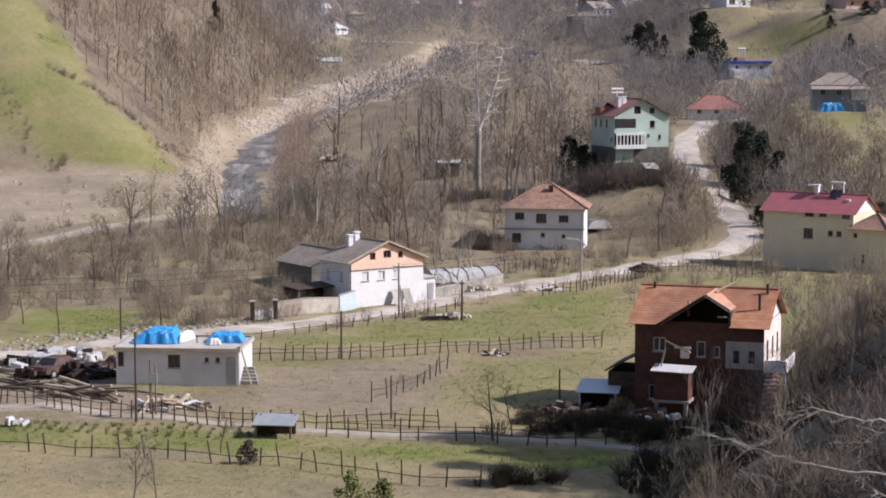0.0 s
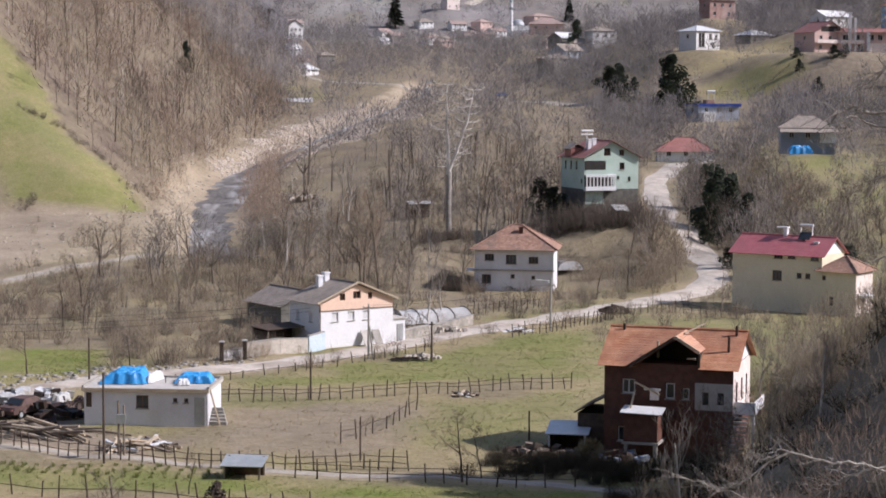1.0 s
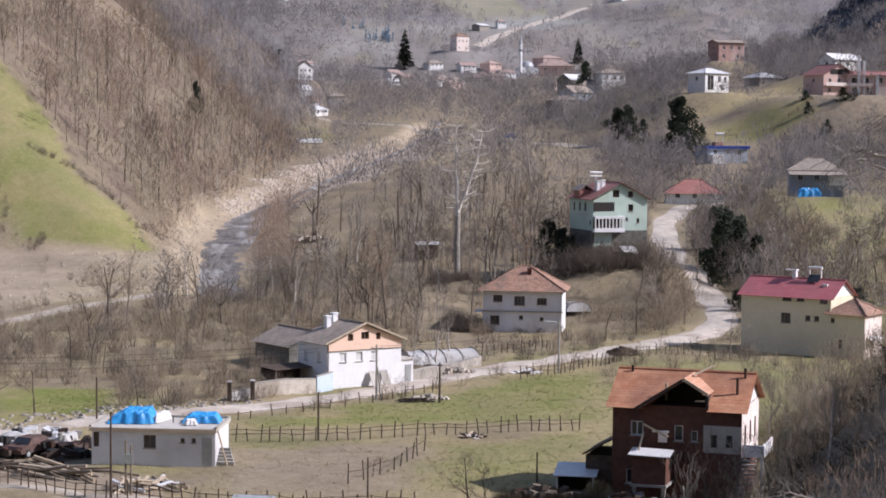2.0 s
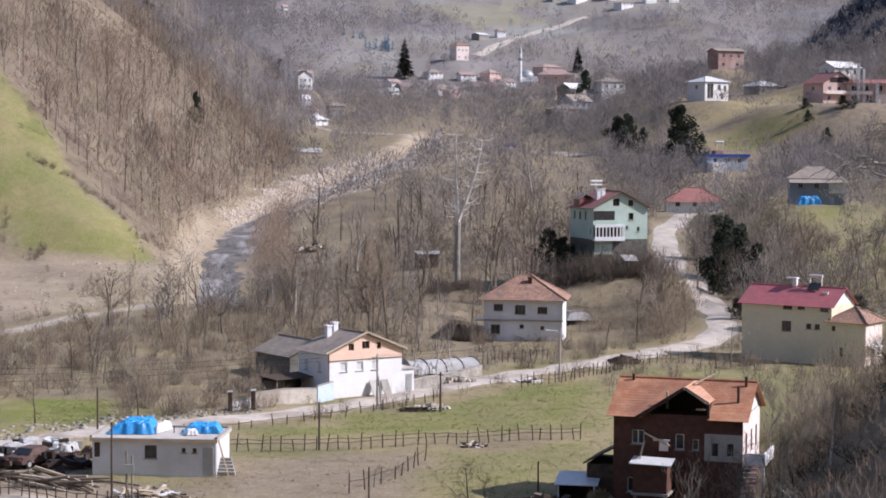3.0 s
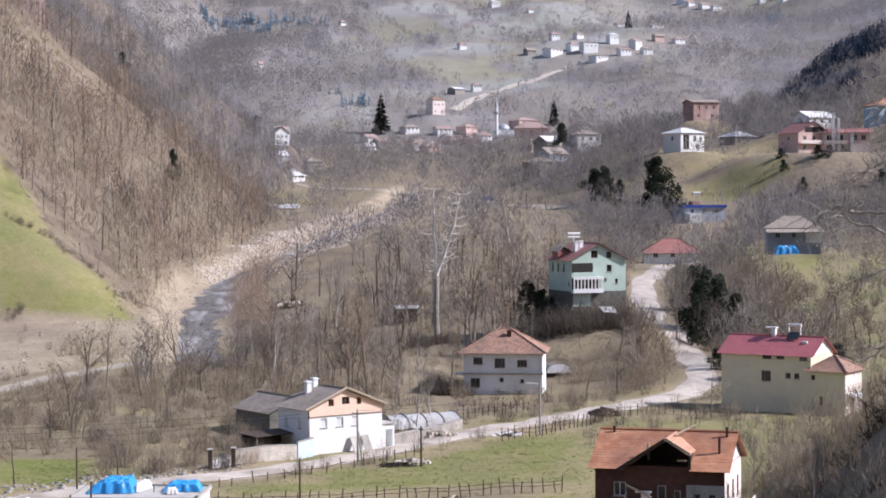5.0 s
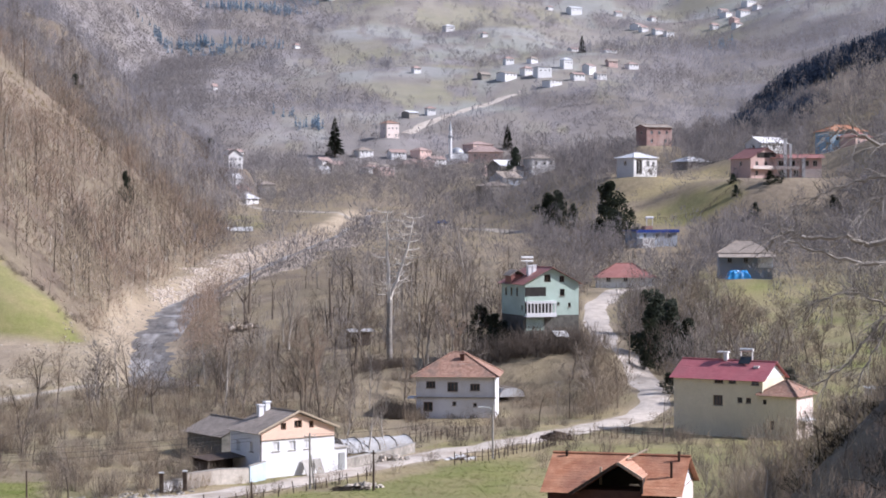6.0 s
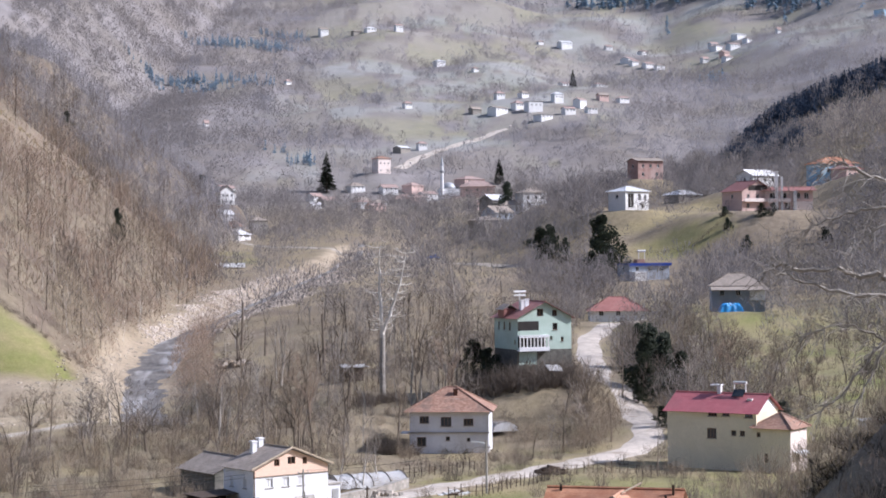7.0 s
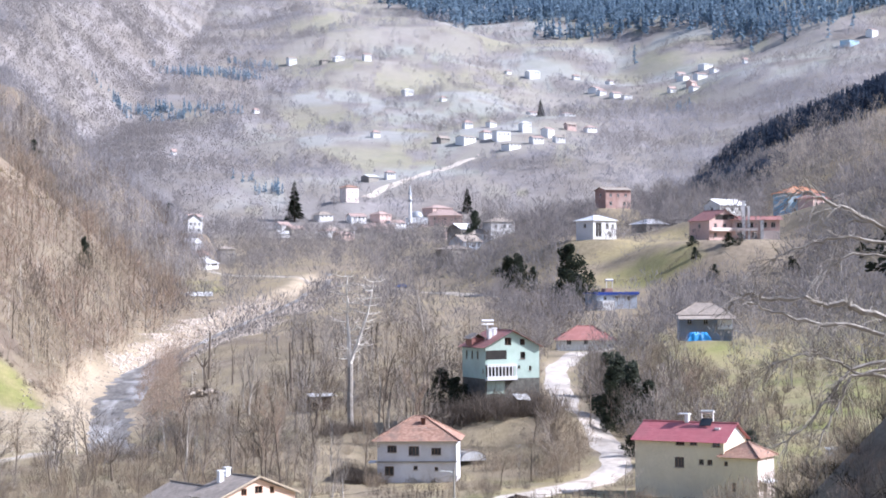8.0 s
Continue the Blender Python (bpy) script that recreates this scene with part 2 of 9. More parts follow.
def ground_material():
    """Dry turf, mixed by the ground-cover attribute with green turf (red), pale shingle (green), bare soil (blue) and
    haze-tinted far grass (alpha).
    """
    m = bpy.data.materials.new("valley_ground")
    m.use_nodes = True
    nt = m.node_tree
    bsdf = nt.nodes["Principled BSDF"]
    at = nt.nodes.new("ShaderNodeAttribute")
    at.attribute_name = "cover"
    sep = nt.nodes.new("ShaderNodeSeparateColor")
    nt.links.new(at.outputs["Color"], sep.inputs["Color"])

    def pair(a, b, scale, lo=0.35, hi=0.65):
        f, _ = noise_fac(nt, scale, lo, hi, 8.0)
        return mixed(nt, f, a, b)

    dry = mixed(nt, noise_fac(nt, 0.09, 0.4, 0.62, 8.0)[0], pair((0.32, 0.265, 0.14), (0.40, 0.335, 0.19), 1.3), pair((0.24, 0.20, 0.125), (0.32, 0.265, 0.17), 0.9))
    green = mixed(nt, noise_fac(nt, 0.16, 0.40, 0.66, 9.0)[0], pair((0.158, 0.198, 0.046), (0.222, 0.25, 0.067), 1.1), pair((0.25, 0.235, 0.095), (0.31, 0.28, 0.125), 0.8))
    shingle = mixed(nt, noise_fac(nt, 0.1, 0.4, 0.62, 9.0)[0], pair((0.43, 0.355, 0.26), (0.58, 0.48, 0.355), 0.8), pair((0.32, 0.26, 0.19), (0.44, 0.36, 0.265), 0.5))
    soil = pair((0.25, 0.20, 0.15), (0.335, 0.275, 0.21), 0.7)
    col = mixed(nt, sep.outputs[0], dry, green)
    col = mixed(nt, sep.outputs[2], col, soil)
    col = mixed(nt, sep.outputs[1], col, shingle)
    wood_floor = nt.nodes.new("ShaderNodeAttribute")
    wood_floor.attribute_name = "litter"
    fallen = mixed(nt, noise_fac(nt, 0.12, 0.4, 0.62, 8.0)[0], pair((0.155, 0.12, 0.092), (0.225, 0.18, 0.14), 1.1), pair((0.21, 0.175, 0.12), (0.28, 0.235, 0.165), 0.8))
    col = mixed(nt, wood_floor.outputs["Fac"], col, fallen)
    # Far grass with the blue-grey of distance mixed into its colour.
    hazy_pasture = mixed(nt, noise_fac(nt, 0.012, 0.4, 0.6, 8.0)[0], pair((0.318, 0.324, 0.326), (0.39, 0.396, 0.398), 0.05), pair((0.295, 0.313, 0.275), (0.368, 0.38, 0.352), 0.08))
    col = mixed(nt, at.outputs["Alpha"], col, hazy_pasture)
    # Soil below the far woods, greyed by painted haze too.
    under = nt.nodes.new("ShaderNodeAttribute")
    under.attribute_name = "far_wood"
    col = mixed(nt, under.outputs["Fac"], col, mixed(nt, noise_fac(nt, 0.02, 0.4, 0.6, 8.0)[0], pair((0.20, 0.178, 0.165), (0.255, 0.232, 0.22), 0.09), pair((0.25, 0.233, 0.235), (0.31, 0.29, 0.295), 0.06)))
    f, raw = noise_fac(nt, 5.0, 0.25, 0.75, 10.0)
    mul = nt.nodes.new("ShaderNodeMix")
    mul.data_type, mul.blend_type = "RGBA", "MULTIPLY"
    mul.inputs[0].default_value = 0.4
    nt.links.new(col, mul.inputs[6])
    nt.links.new(f, mul.inputs[7])
    nt.links.new(mul.outputs[2], bsdf.inputs["Base Color"])
    bsdf.inputs["Roughness"].default_value = 0.95
    bsdf.inputs["Specular IOR Level"].default_value = 0.15
    bp = node(nt, "ShaderNodeBump", Strength=0.6, Distance=0.12)
    nt.links.new(raw, bp.inputs["Height"])
    nt.links.new(bp.outputs["Normal"], bsdf.inputs["Normal"])
    return m


M["ground"] = ground_material()

# ---- mesh helpers ----
class Shape:
    """Collects boxes, tubes and free faces, and becomes one mesh."""

    def __init__(self):
        self.v, self.f = [], []

    def add(self, verts, faces, m=None):
        k = len(self.v)
        self.v += [tuple(m @ Vector(p)) for p in verts] if m is not None else [tuple(p) for p in verts]
        self.f += [tuple(i + k for i in q) for q in faces]
        return self

    def box(self, x0, x1, y0, y1, z0, z1, m=None):
        p = [(x0, y0, z0), (x1, y0, z0), (x1, y1, z0), (x0, y1, z0), (x0, y0, z1), (x1, y0, z1), (x1, y1, z1), (x0, y1, z1)]
        return self.add(p, [(0, 3, 2, 1), (4, 5, 6, 7), (0, 1, 5, 4), (1, 2, 6, 5), (2, 3, 7, 6), (3, 0, 4, 7)], m)

    def slab(self, quad, t):
        """A plate of thickness t under the four (or three) points of quad, counted against the clock from above."""
        q = [Vector(p) for p in quad]
        n = (q[1] - q[0]).cross(q[2] - q[0]).normalized()
        k = len(q)
        pts = q + [p - n * t for p in q]
        return self.add(pts, [tuple(range(k)), tuple(range(2 * k - 1, k - 1, -1))] + [(i, i + k, (i + 1) % k + k, (i + 1) % k) for i in range(k)])

    def tube(self, pts, radii, sides=5, cap=True):
        k = len(self.v)
        for i, p in enumerate(pts):
            p = Vector(p)
            d = (Vector(pts[min(i + 1, len(pts) - 1)]) - Vector(pts[max(i - 1, 0)])).normalized()
            a = d.orthogonal().normalized()
            b = d.cross(a)
            for s in range(sides):
                w = 2 * math.pi * s / sides
                self.v.append(tuple(p + radii[i] * (math.cos(w) * a + math.sin(w) * b)))
        for i in range(len(pts) - 1):
            for s in range(sides):
                t = (s + 1) % sides
                self.f.append((k + i * sides + s, k + i * sides + t, k + (i + 1) * sides + t, k + (i + 1) * sides + s))
        if cap:
            self.f.append(tuple(k + s for s in range(sides))[::-1])
            self.f.append(tuple(k + (len(pts) - 1) * sides + s for s in range(sides)))
        return self

    def weld(self):
        """Joins points that lie on one another."""
        seen, to = {}, []
        for p in self.v:
            to.append(seen.setdefault((round(p[0], 3), round(p[1], 3), round(p[2], 3)), len(seen)))
        self.v = list(seen)
        self.f = [q for q in (tuple(dict.fromkeys(to[i] for i in f)) for f in self.f) if len(q) > 2]
        return self

    def mesh(self, name, mat, smooth=False):
        me = bpy.data.meshes.new(name)
        me.from_pydata(self.v, [], self.f)
        me.materials.append(mat)
        if smooth:
            me.polygons.foreach_set("use_smooth", [True] * len(me.polygons))
        me.update()
        return me


def part(name, shape, mat, parent, label="", smooth=False):
    ob = new(name, shape.mesh(name, mat, smooth))
    ob.parent = parent
    return tagged(ob, label) if label else ob


def thing(name, label, category, m, group="", kind=""):
    ob = new(name)
    ob.empty_display_size = 0.3
    ob.matrix_world = m
    return tagged(ob, label, category, group, kind)


def big_mesh(name, verts, faces, mat):
    """A mesh from numpy arrays: verts (n, 3), faces (m, 3 or 4)."""
    me = bpy.data.meshes.new(name)
    n, (m, k) = len(verts), faces.shape
    me.vertices.add(n)
    me.vertices.foreach_set("co", np.ascontiguousarray(verts, dtype=np.float32).ravel())
    me.loops.add(m * k)
    me.loops.foreach_set("vertex_index", np.ascontiguousarray(faces, dtype=np.int32).ravel())
    me.polygons.add(m)
    me.polygons.foreach_set("loop_start", np.arange(0, m * k, k, dtype=np.int32))
    me.materials.append(mat)
    me.update(calc_edges=True)
    return me


# ---- the lie of the land ----
rng = np.random.default_rng(7)


def step(a, b, x):
    t = np.clip((x - a) / (b - a), 0, 1)
    return t * t * (3 - 2 * t)


def smin(a, b, k):
    h = np.clip(0.5 + 0.5 * (b - a) / k, 0, 1)
    return b + (a - b) * h - k * h * (1 - h)


def lumps(x, y, size, seed=0):
    """Cheap smooth noise, about -1 to 1, made of turned sines."""
    s = 0.0
    for i in range(5):
        a = 1.3 + 2.4 * i + seed
        k = 2 * math.pi / (size * (0.62 + 0.19 * i))
        s = s + np.sin(k * (x * math.cos(a) + y * math.sin(a)) + 1.7 * i + seed + 1.3 * np.sin(k * 0.43 * (x * math.sin(a) - y * math.cos(a))))
    return s / 3.2


def ramp(y, ys, vs):
    """Straight runs between knots, rounded off."""
    return sum(np.interp(y + d, ys, vs) for d in (-14, -7, 0, 7, 14)) / 5


FLOOR_Y = (0, 226, 245, 262, 283, 310, 335, 360, 450, 550, 800, 1130, 1270, 1420, 1600, 2100, 2600, 3300, 5000)
FLOOR_Z = (0, 0, 1.2, 2.8, 4.8, 7.0, 8.6, 11, 17, 23, 37, 57, 92, 122, 158, 280, 405, 590, 900)
RIVER_Y = (262, 287, 300, 328, 354, 379, 402, 439, 481, 525, 600, 760)
RIVER_X = (-24, -28.5, -30.3, -33.7, -36.4, -36.4, -33.3, -27.4, -18.7, -8.1, 4, 8)
# (x, y, z, radius): level ground under a house
PADS = [(28, 272, 6.0, 7), (53, 374, 10.8, 8), (71, 454, 17.4, 8), (74, 361, 13.0, 8), (78, 526, 36.0, 7), (112, 502, 34.8, 14), (145, 565, 43.6, 10), (118, 545, 41.5, 8),
        (95, 604, 47.6, 6), (60, 1132, 56.5, 15), (22.6, 1200, 76, 9), (-50, 802, 46, 4.5), (69, 1003, 54, 13), (44, 220, -0.4, 9), (15, 240, -0.3, 9)]


def river_gap(x, y):
    return np.abs(x - ramp(y, RIVER_Y, RIVER_X)) + 400 * (1 - step(258, 272, y)) + 400 * step(640, 720, y)


def left_planes(x, y):
    """Heights of the left hill's end, which faces the camera, and of its long side, which faces the river."""
    foot = np.interp(y, (300, 340, 440, 520, 600, 700, 800, 920, 1300, 2000, 4000), (-45, -46, -40, -36, -48, -46, -38, -75, -170, -140, -100))
    end = 0.88 * (y - 324 - 0.10 * (x + 74))
    side = 0.86 * (foot - x)
    side = np.where(side > 70, 70 + (side - 70) * 0.45, side)
    return end, side


def land(x, y):
    x, y = np.asarray(x, float), np.asarray(y, float)
    back = 60 * step(5, -35, x) * step(220, 330, y) * (1 - step(800, 1100, y))
    z = ramp(y - back, FLOOR_Y, FLOOR_Z)
    bench = 14 * step(450, 545, y + 0.55 * (x - 72)) * step(30, 74, x)
    z = z + (bench + np.maximum(0, x - 85) * 0.1 * step(300, 400, y) + 9 * step(555, 640, y) * (1 - step(655, 760, y)) * step(95, 155, x)) * (1 - step(680, 950, y))
    # far slopes: folds and shoulders
    far = step(900, 1700, y)
    z = z + far * (13 * lumps(x, y, 620, 2) + 7 * lumps(x, y, 210, 5) - 0.02 * x)
    # left hill
    end, side = left_planes(x, y)
    hill = smin(end, side, 9.0)
    z = z + np.maximum(0, smin(hill, 190 + 0 * hill, 40)) * (1 + 0.04 * lumps(x, y, 40, 1))
    # right hill and its steep spur
    foot_r = np.interp(y, (250, 330, 420, 480, 560, 700, 1000, 1600, 4000), (95, 112, 112, 122, 130, 150, 170, 300, 500))
    z = z + np.maximum(0, smin(0.22 * (x - foot_r), 90 + 0 * x, 20)) * step(250, 340, y)
    spur = smin(1.05 * (x - np.interp(y, (600, 700, 800, 1000), (150, 138, 156, 205))), 0.75 * (y - 690), 12)
    z = z + np.maximum(0, smin(spur, 17 + 0.10 * np.maximum(0, x - 150), 12)) * (1 - step(1000, 1300, y))
    # the camera's own hillside, and the slope beside the brick house
    near = np.maximum(0, 22.2 - 0.285 * y - 0.00 * x)
    foot_n = np.interp(y, (0, 40, 90, 112, 130, 150, 175, 205, 235), (4, 5, 8.5, 19, 25, 27, 40, 60, 75))
    # Crest outside the view, raised and steepened to throw shade over the bank.
    top = 12 + 24 * step(122, 98, y)
    bank = np.maximum(0, smin((0.60 + 0.12 * step(124, 104, y) + 0.30 * step(122, 112, y) * step(94, 104, y)) * (x - foot_n), top + 0.05 * x, 6)) * step(240, 190, y)
    z = z + np.maximum(near, smin(bank + 0.6 * near, 46 + 0 * x, 4))
    z = np.where(y < 0, z + 0.25 * -y, z)
    # river bed
    g = river_gap(x, y)
    z = z - 2.4 * step(11, 3.2, g)
    for px, py, pz, pr in PADS:
        d = np.hypot(x - px, y - py)
        z = z + (pz - z) * step(pr * 2.8, pr, d)
    return z + 0.12 * lumps(x, y, 9) + 0.35 * lumps(x, y, 37, 3) * step(240, 320, y)


def land_at(x, y):
    return float(land(np.array([x]), np.array([y]))[0])


def inside(x, y, pts, soft=1.0):
    """About 1 inside the polygon, falling to 0 over soft metres, with a wavering edge."""
    x, y = x + 0.6 * soft * lumps(x, y, 5 * soft, 4), y + 0.6 * soft * lumps(x, y, 4 * soft, 8)
    hit, dist = np.zeros(x.shape, bool), np.full(x.shape, 1e9)
    for (ax, ay), (bx, by) in zip(pts, pts[1:] + pts[:1]):
        cross = (ay > y) != (by > y)
        with np.errstate(divide="ignore", invalid="ignore"):
            hit ^= cross & (x < (bx - ax) * (y - ay) / (by - ay + 1e-12) + ax)
        t = np.clip(((x - ax) * (bx - ax) + (y - ay) * (by - ay)) / ((bx - ax) ** 2 + (by - ay) ** 2), 0, 1)
        dist = np.minimum(dist, np.hypot(x - ax - t * (bx - ax), y - ay - t * (by - ay)))
    return np.where(hit, step(-0.2, 1, dist / soft), 0)


def path_gap(x, y, pts):
    d = np.full(np.shape(x), 1e9)
    for (ax, ay), (bx, by) in zip(pts, pts[1:]):
        t = np.clip(((x - ax) * (bx - ax) + (y - ay) * (by - ay)) / ((bx - ax) ** 2 + (by - ay) ** 2), 0, 1)
        d = np.minimum(d, np.hypot(x - ax - t * (bx - ax), y - ay - t * (by - ay)))
    return d


def curve_through(pts, n=8):
    """A smooth line through the points."""
    p = [Vector(q) for q in pts]
    p = [2 * p[0] - p[1]] + p + [2 * p[-1] - p[-2]]
    out = []
    for a, b, c, d in zip(p, p[1:], p[2:], p[3:]):
        for i in range(n):
            t = i / n
            out.append(0.5 * (2 * b + (c - a) * t + (2 * a - 5 * b + 4 * c - d) * t * t + (3 * b - a - 3 * c + d) * t ** 3))
    return [tuple(q) for q in out + [p[-2]]]


GREEN_BAND = [(-48, 125), (-28.7, 122.7), (-12.7, 120.4), (-7.9, 117.6), (11, 114.5), (10, 107.4), (-9.6, 112.9), (-27.1, 115.5), (-48, 118)]
UPPER_FIELD = [(-15.9, 159.6), (-4.3, 171.2), (1.9, 178.1), (12.4, 193.6), (19, 196.9), (15.5, 159.6), (0.8, 157.1), (-12.9, 152.9)]
BROWN_FIELD = [(-15.2, 143.8), (0.7, 149.2), (0.6, 135.2), (-3.1, 125), (-13.7, 125.6)]
MEADOW = [(0.7, 147.8), (14.7, 155.9), (11.1, 135.2), (-0.2, 125.6)]
YARD = [(-50, 146), (-34.2, 146.4), (-25.3, 147.8), (-22.8, 135.2), (-14.4, 133), (-15.7, 123.6), (-29.9, 127.6), (-50, 131)]
GREEN_PATCH = [(-40.2, 179.3), (-27.9, 179.3), (-25.8, 162.2), (-36.9, 162.2)]
SHINGLE = [(-110, 322), (-80.4, 324), (-47.6, 342), (-38.1, 338), (-29, 300), (-30.5, 272), (-47.8, 256), (-58.5, 236), (-110, 225)]
HIP_YARD = [(17.5, 264.5), (30.5, 263), (30.5, 256), (18, 258)]
FAR_GREEN = [(73, 494), (87, 494), (100, 488), (98, 477), (86, 476), (75, 481)]
FAR_DRY = [(65, 514), (92, 546), (108, 534), (100, 491), (86, 500), (70, 502)]
ORCHARD = [(76, 335), (106, 345), (125, 290), (82, 262), (66, 280)]
SLOPE_FOOT = [(16.5, 258), (31, 256.5), (34, 246), (31, 238), (21.5, 239), (19.5, 246)]
GLADE = [(-24, 300), (-14, 298), (-12, 322), (-16, 350), (-25, 345), (-27, 320)]
STRIP = [(-50, 640), (-48, 668), (-30, 665), (-26, 590), (-40, 575), (-47, 600)]
SHOAL = [(-42, 397), (-40, 442), (-33, 482), (-23, 519), (-9, 552), (2, 545), (4, 510), (2, 475), (-6, 443), (-15.6, 421), (-24, 395), (-28, 389)]
ROAD = curve_through([(-80, 142), (-35.3, 151.2), (-29.4, 155.9), (-23.4, 161), (-16.4, 165.6), (-9.4, 171.6), (-4.4, 177.7), (0.9, 185.5), (6.7, 194), (13, 202.4),
                      (19.7, 210.3), (27.4, 222.5), (32, 229), (36.5, 237), (39, 247), (38.8, 257), (37.5, 279), (39, 301), (42, 332), (49, 357), (58, 366)])
LANE = curve_through([(-80, 133), (-30.1, 128.7), (-21.9, 125.6), (-12.9, 122.3), (-8, 119.9), (0.6, 119), (7.6, 117), (14, 114)])
TRACK = curve_through([(-110, 215), (-75, 222), (-54, 231), (-44.2, 254), (-32, 277), (-27, 288)])


def parcels(x, y):
    """Small hill fields far off: a random number for each, and how near its edge a point lies."""
    a = 0.45
    u = (x * math.cos(a) + y * math.sin(a) * 0.55 + 14 * lumps(x, y, 190, 1)) / 85
    v = (-x * math.sin(a) + y * math.cos(a) * 0.55 + 14 * lumps(x, y, 160, 4)) / 46
    iu, iv = np.floor(u), np.floor(v)
    rnd = np.modf(np.abs(np.sin(iu * 12.99 + iv * 78.23) * 43758.5))[0]
    edge = np.minimum(np.minimum(u - iu, 1 - u + iu) * 85, np.minimum(v - iv, 1 - v + iv) * 46)
    return rnd, edge


def woodland(x, y):
    q = x / np.maximum(y, 1)
    rnd, edge = parcels(x, y)
    left = step(0.005, -0.04, q + 0.018 * lumps(x, y, 170, 6) - 0.00001 * (y - 1500))
    right = step(0.115, 0.15, q + 0.02 * lumps(x, y, 130, 3)) * step(1850, 1650, y + 120 * lumps(x, y, 200, 8))
    patch = step(0.25, 0.55, lumps(x, y, 150, 9) + 0.4 * lumps(x, y, 60, 2))
    hedge = 0.8 * step(5, 2, edge) * (rnd > 0.3)
    glade = 1 - 0.85 * step(0.35, 0.6, lumps(x, y, 120, 14))
    low = 0.8 * step(1330, 1230, y)
    return np.clip(np.maximum.reduce([left * (0.45 + 0.55 * glade), 0.9 * right * glade, patch, hedge, low * glade, 0.04 + 0 * x]), 0, 1)


def grass_parts(x, y):
    end, side = left_planes(x, y)
    edge = 3 * lumps(x, y, 30, 2)
    nose = step(0.3, 2.0, end) * step(-7.0, -4.0, side - end + edge)
    return nose * (1 - step(48, 62, end))


def cover(x, y):
    """Green turf, shingle and soil, each 0 to 1."""
    n = lumps(x, y, 26, 6)
    green, stone, soil = 0 * x, 0 * x, 0 * x
    for pts, amount, soft in ((GREEN_BAND, 0.95, 1.5), (UPPER_FIELD, 0.75, 3), (MEADOW, 0.55, 3), (GREEN_PATCH, 1.0, 2), (FAR_GREEN, 0.4, 2), (ORCHARD, 0.75, 8), (STRIP, 0.5, 4)):
        green = np.maximum(green, amount * inside(x, y, pts, soft))
    green = np.clip(green + 0.28 * green * n, 0, 1)
    green = np.maximum(green, grass_parts(x, y) * (0.72 + 0.2 * n))
    green = np.maximum(green, 0.62 * step(44, 52, x) * step(232, 245, y) * step(420, 370, y) * (0.8 + 0.35 * n))
    green = np.maximum(green, np.where(y > 165, 0.4, 0.35) * step(-0.1, 0.7, n) * step(100, 110, y) * step(400, 280, y))
    green = np.maximum(green, 0.5 * step(18, 24, x) * step(210, 200, y) * step(130, 150, y))
    for pts, amount, soft in ((BROWN_FIELD, 0.75, 3), (YARD, 0.9, 2), (HIP_YARD, 0.2, 3), (GLADE, 0.8, 4)):
        soil = np.maximum(soil, amount * inside(x, y, pts, soft))
    soil = np.maximum(soil, 0.95 * step(0, 10, left_planes(x, y)[1]) * (1 - step(700, 1000, y)) * (1 - grass_parts(x, y)))
    soil = np.maximum(soil, 0.8 * step(0.2, 1, left_planes(x, y)[0]) * step(7.5, 4.5, left_planes(x, y)[0] + 1.5 * n) * step(-66, -72, x))
    soil = np.maximum(soil, 0.7 * (x < np.interp(y, (150, 170, 200, 222), (-38, -12, 7, 24)) - 3) * step(165, 180, y) * (1 - green) * (0.6 + 0.5 * n) * (1 - inside(x, y, SHINGLE, 7)))
    soil = np.maximum(soil, 0.85 * step(-1, 3, x - np.interp(y, (0, 40, 90, 112, 130, 150), (4, 5, 8.5, 19, 25, 27))) * step(150, 128, y))
    soil = np.maximum(soil, 0.35 * step(44, 52, x) * step(228, 245, y) * step(430, 390, y) * (0.4 + 0.7 * lumps(x, y, 14, 11)))
    green = green * (1 - 0.6 * soil)
    wooded = step(0.0, 0.7, lumps(x, y, 90, 9) + 0.4 * lumps(x, y, 33, 2))
    soil = np.maximum(soil, np.maximum(0.8 * wooded * step(330, 420, y), 0.7 * step(232, 250, y) * (1 - 1.4 * np.minimum(0.7, green)) * (0.75 + 0.25 * n)))
    soil = soil * (1 - 0.9 * inside(x, y, FAR_DRY, 3)) * (1 - inside(x, y, FAR_GREEN, 2))
    rnd, edge = parcels(x, y)
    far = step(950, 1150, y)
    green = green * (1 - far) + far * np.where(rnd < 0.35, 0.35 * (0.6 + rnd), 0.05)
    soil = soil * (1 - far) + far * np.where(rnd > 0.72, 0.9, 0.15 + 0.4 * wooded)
    trees = woodland(x, y)
    soil = np.maximum(soil, 0.75 * far * trees)
    stone = np.maximum(stone, inside(x, y, SHINGLE, 7) * (0.5 + 0.3 * n)) * (1 - step(0.3, 1.3, left_planes(x, y)[0]) * (left_planes(x, y)[1] > 0))
    g = river_gap(x, y)
    bank = g - 3.5 * (x < ramp(y, RIVER_Y, RIVER_X))
    stone = np.maximum(stone, step(9, 4.5, bank + 3 * n) * step(300, 330, y) * (0.8 + 0.2 * n))
    stone = np.maximum(stone, inside(x, y, SHOAL, 5) * (0.7 + 0.5 * lumps(x, y, 11, 7)))
    stone = np.maximum(stone, 0.9 * step(2.4, 1.2, path_gap(x, y, TRACK)))
    stone = np.maximum(stone, 0.85 * step(1.3, 0.7, path_gap(x, y, LANE)))
    stone = np.maximum(stone, 0.5 * step(3.4, 2.2, path_gap(x, y, ROAD) + 0.5 * n))
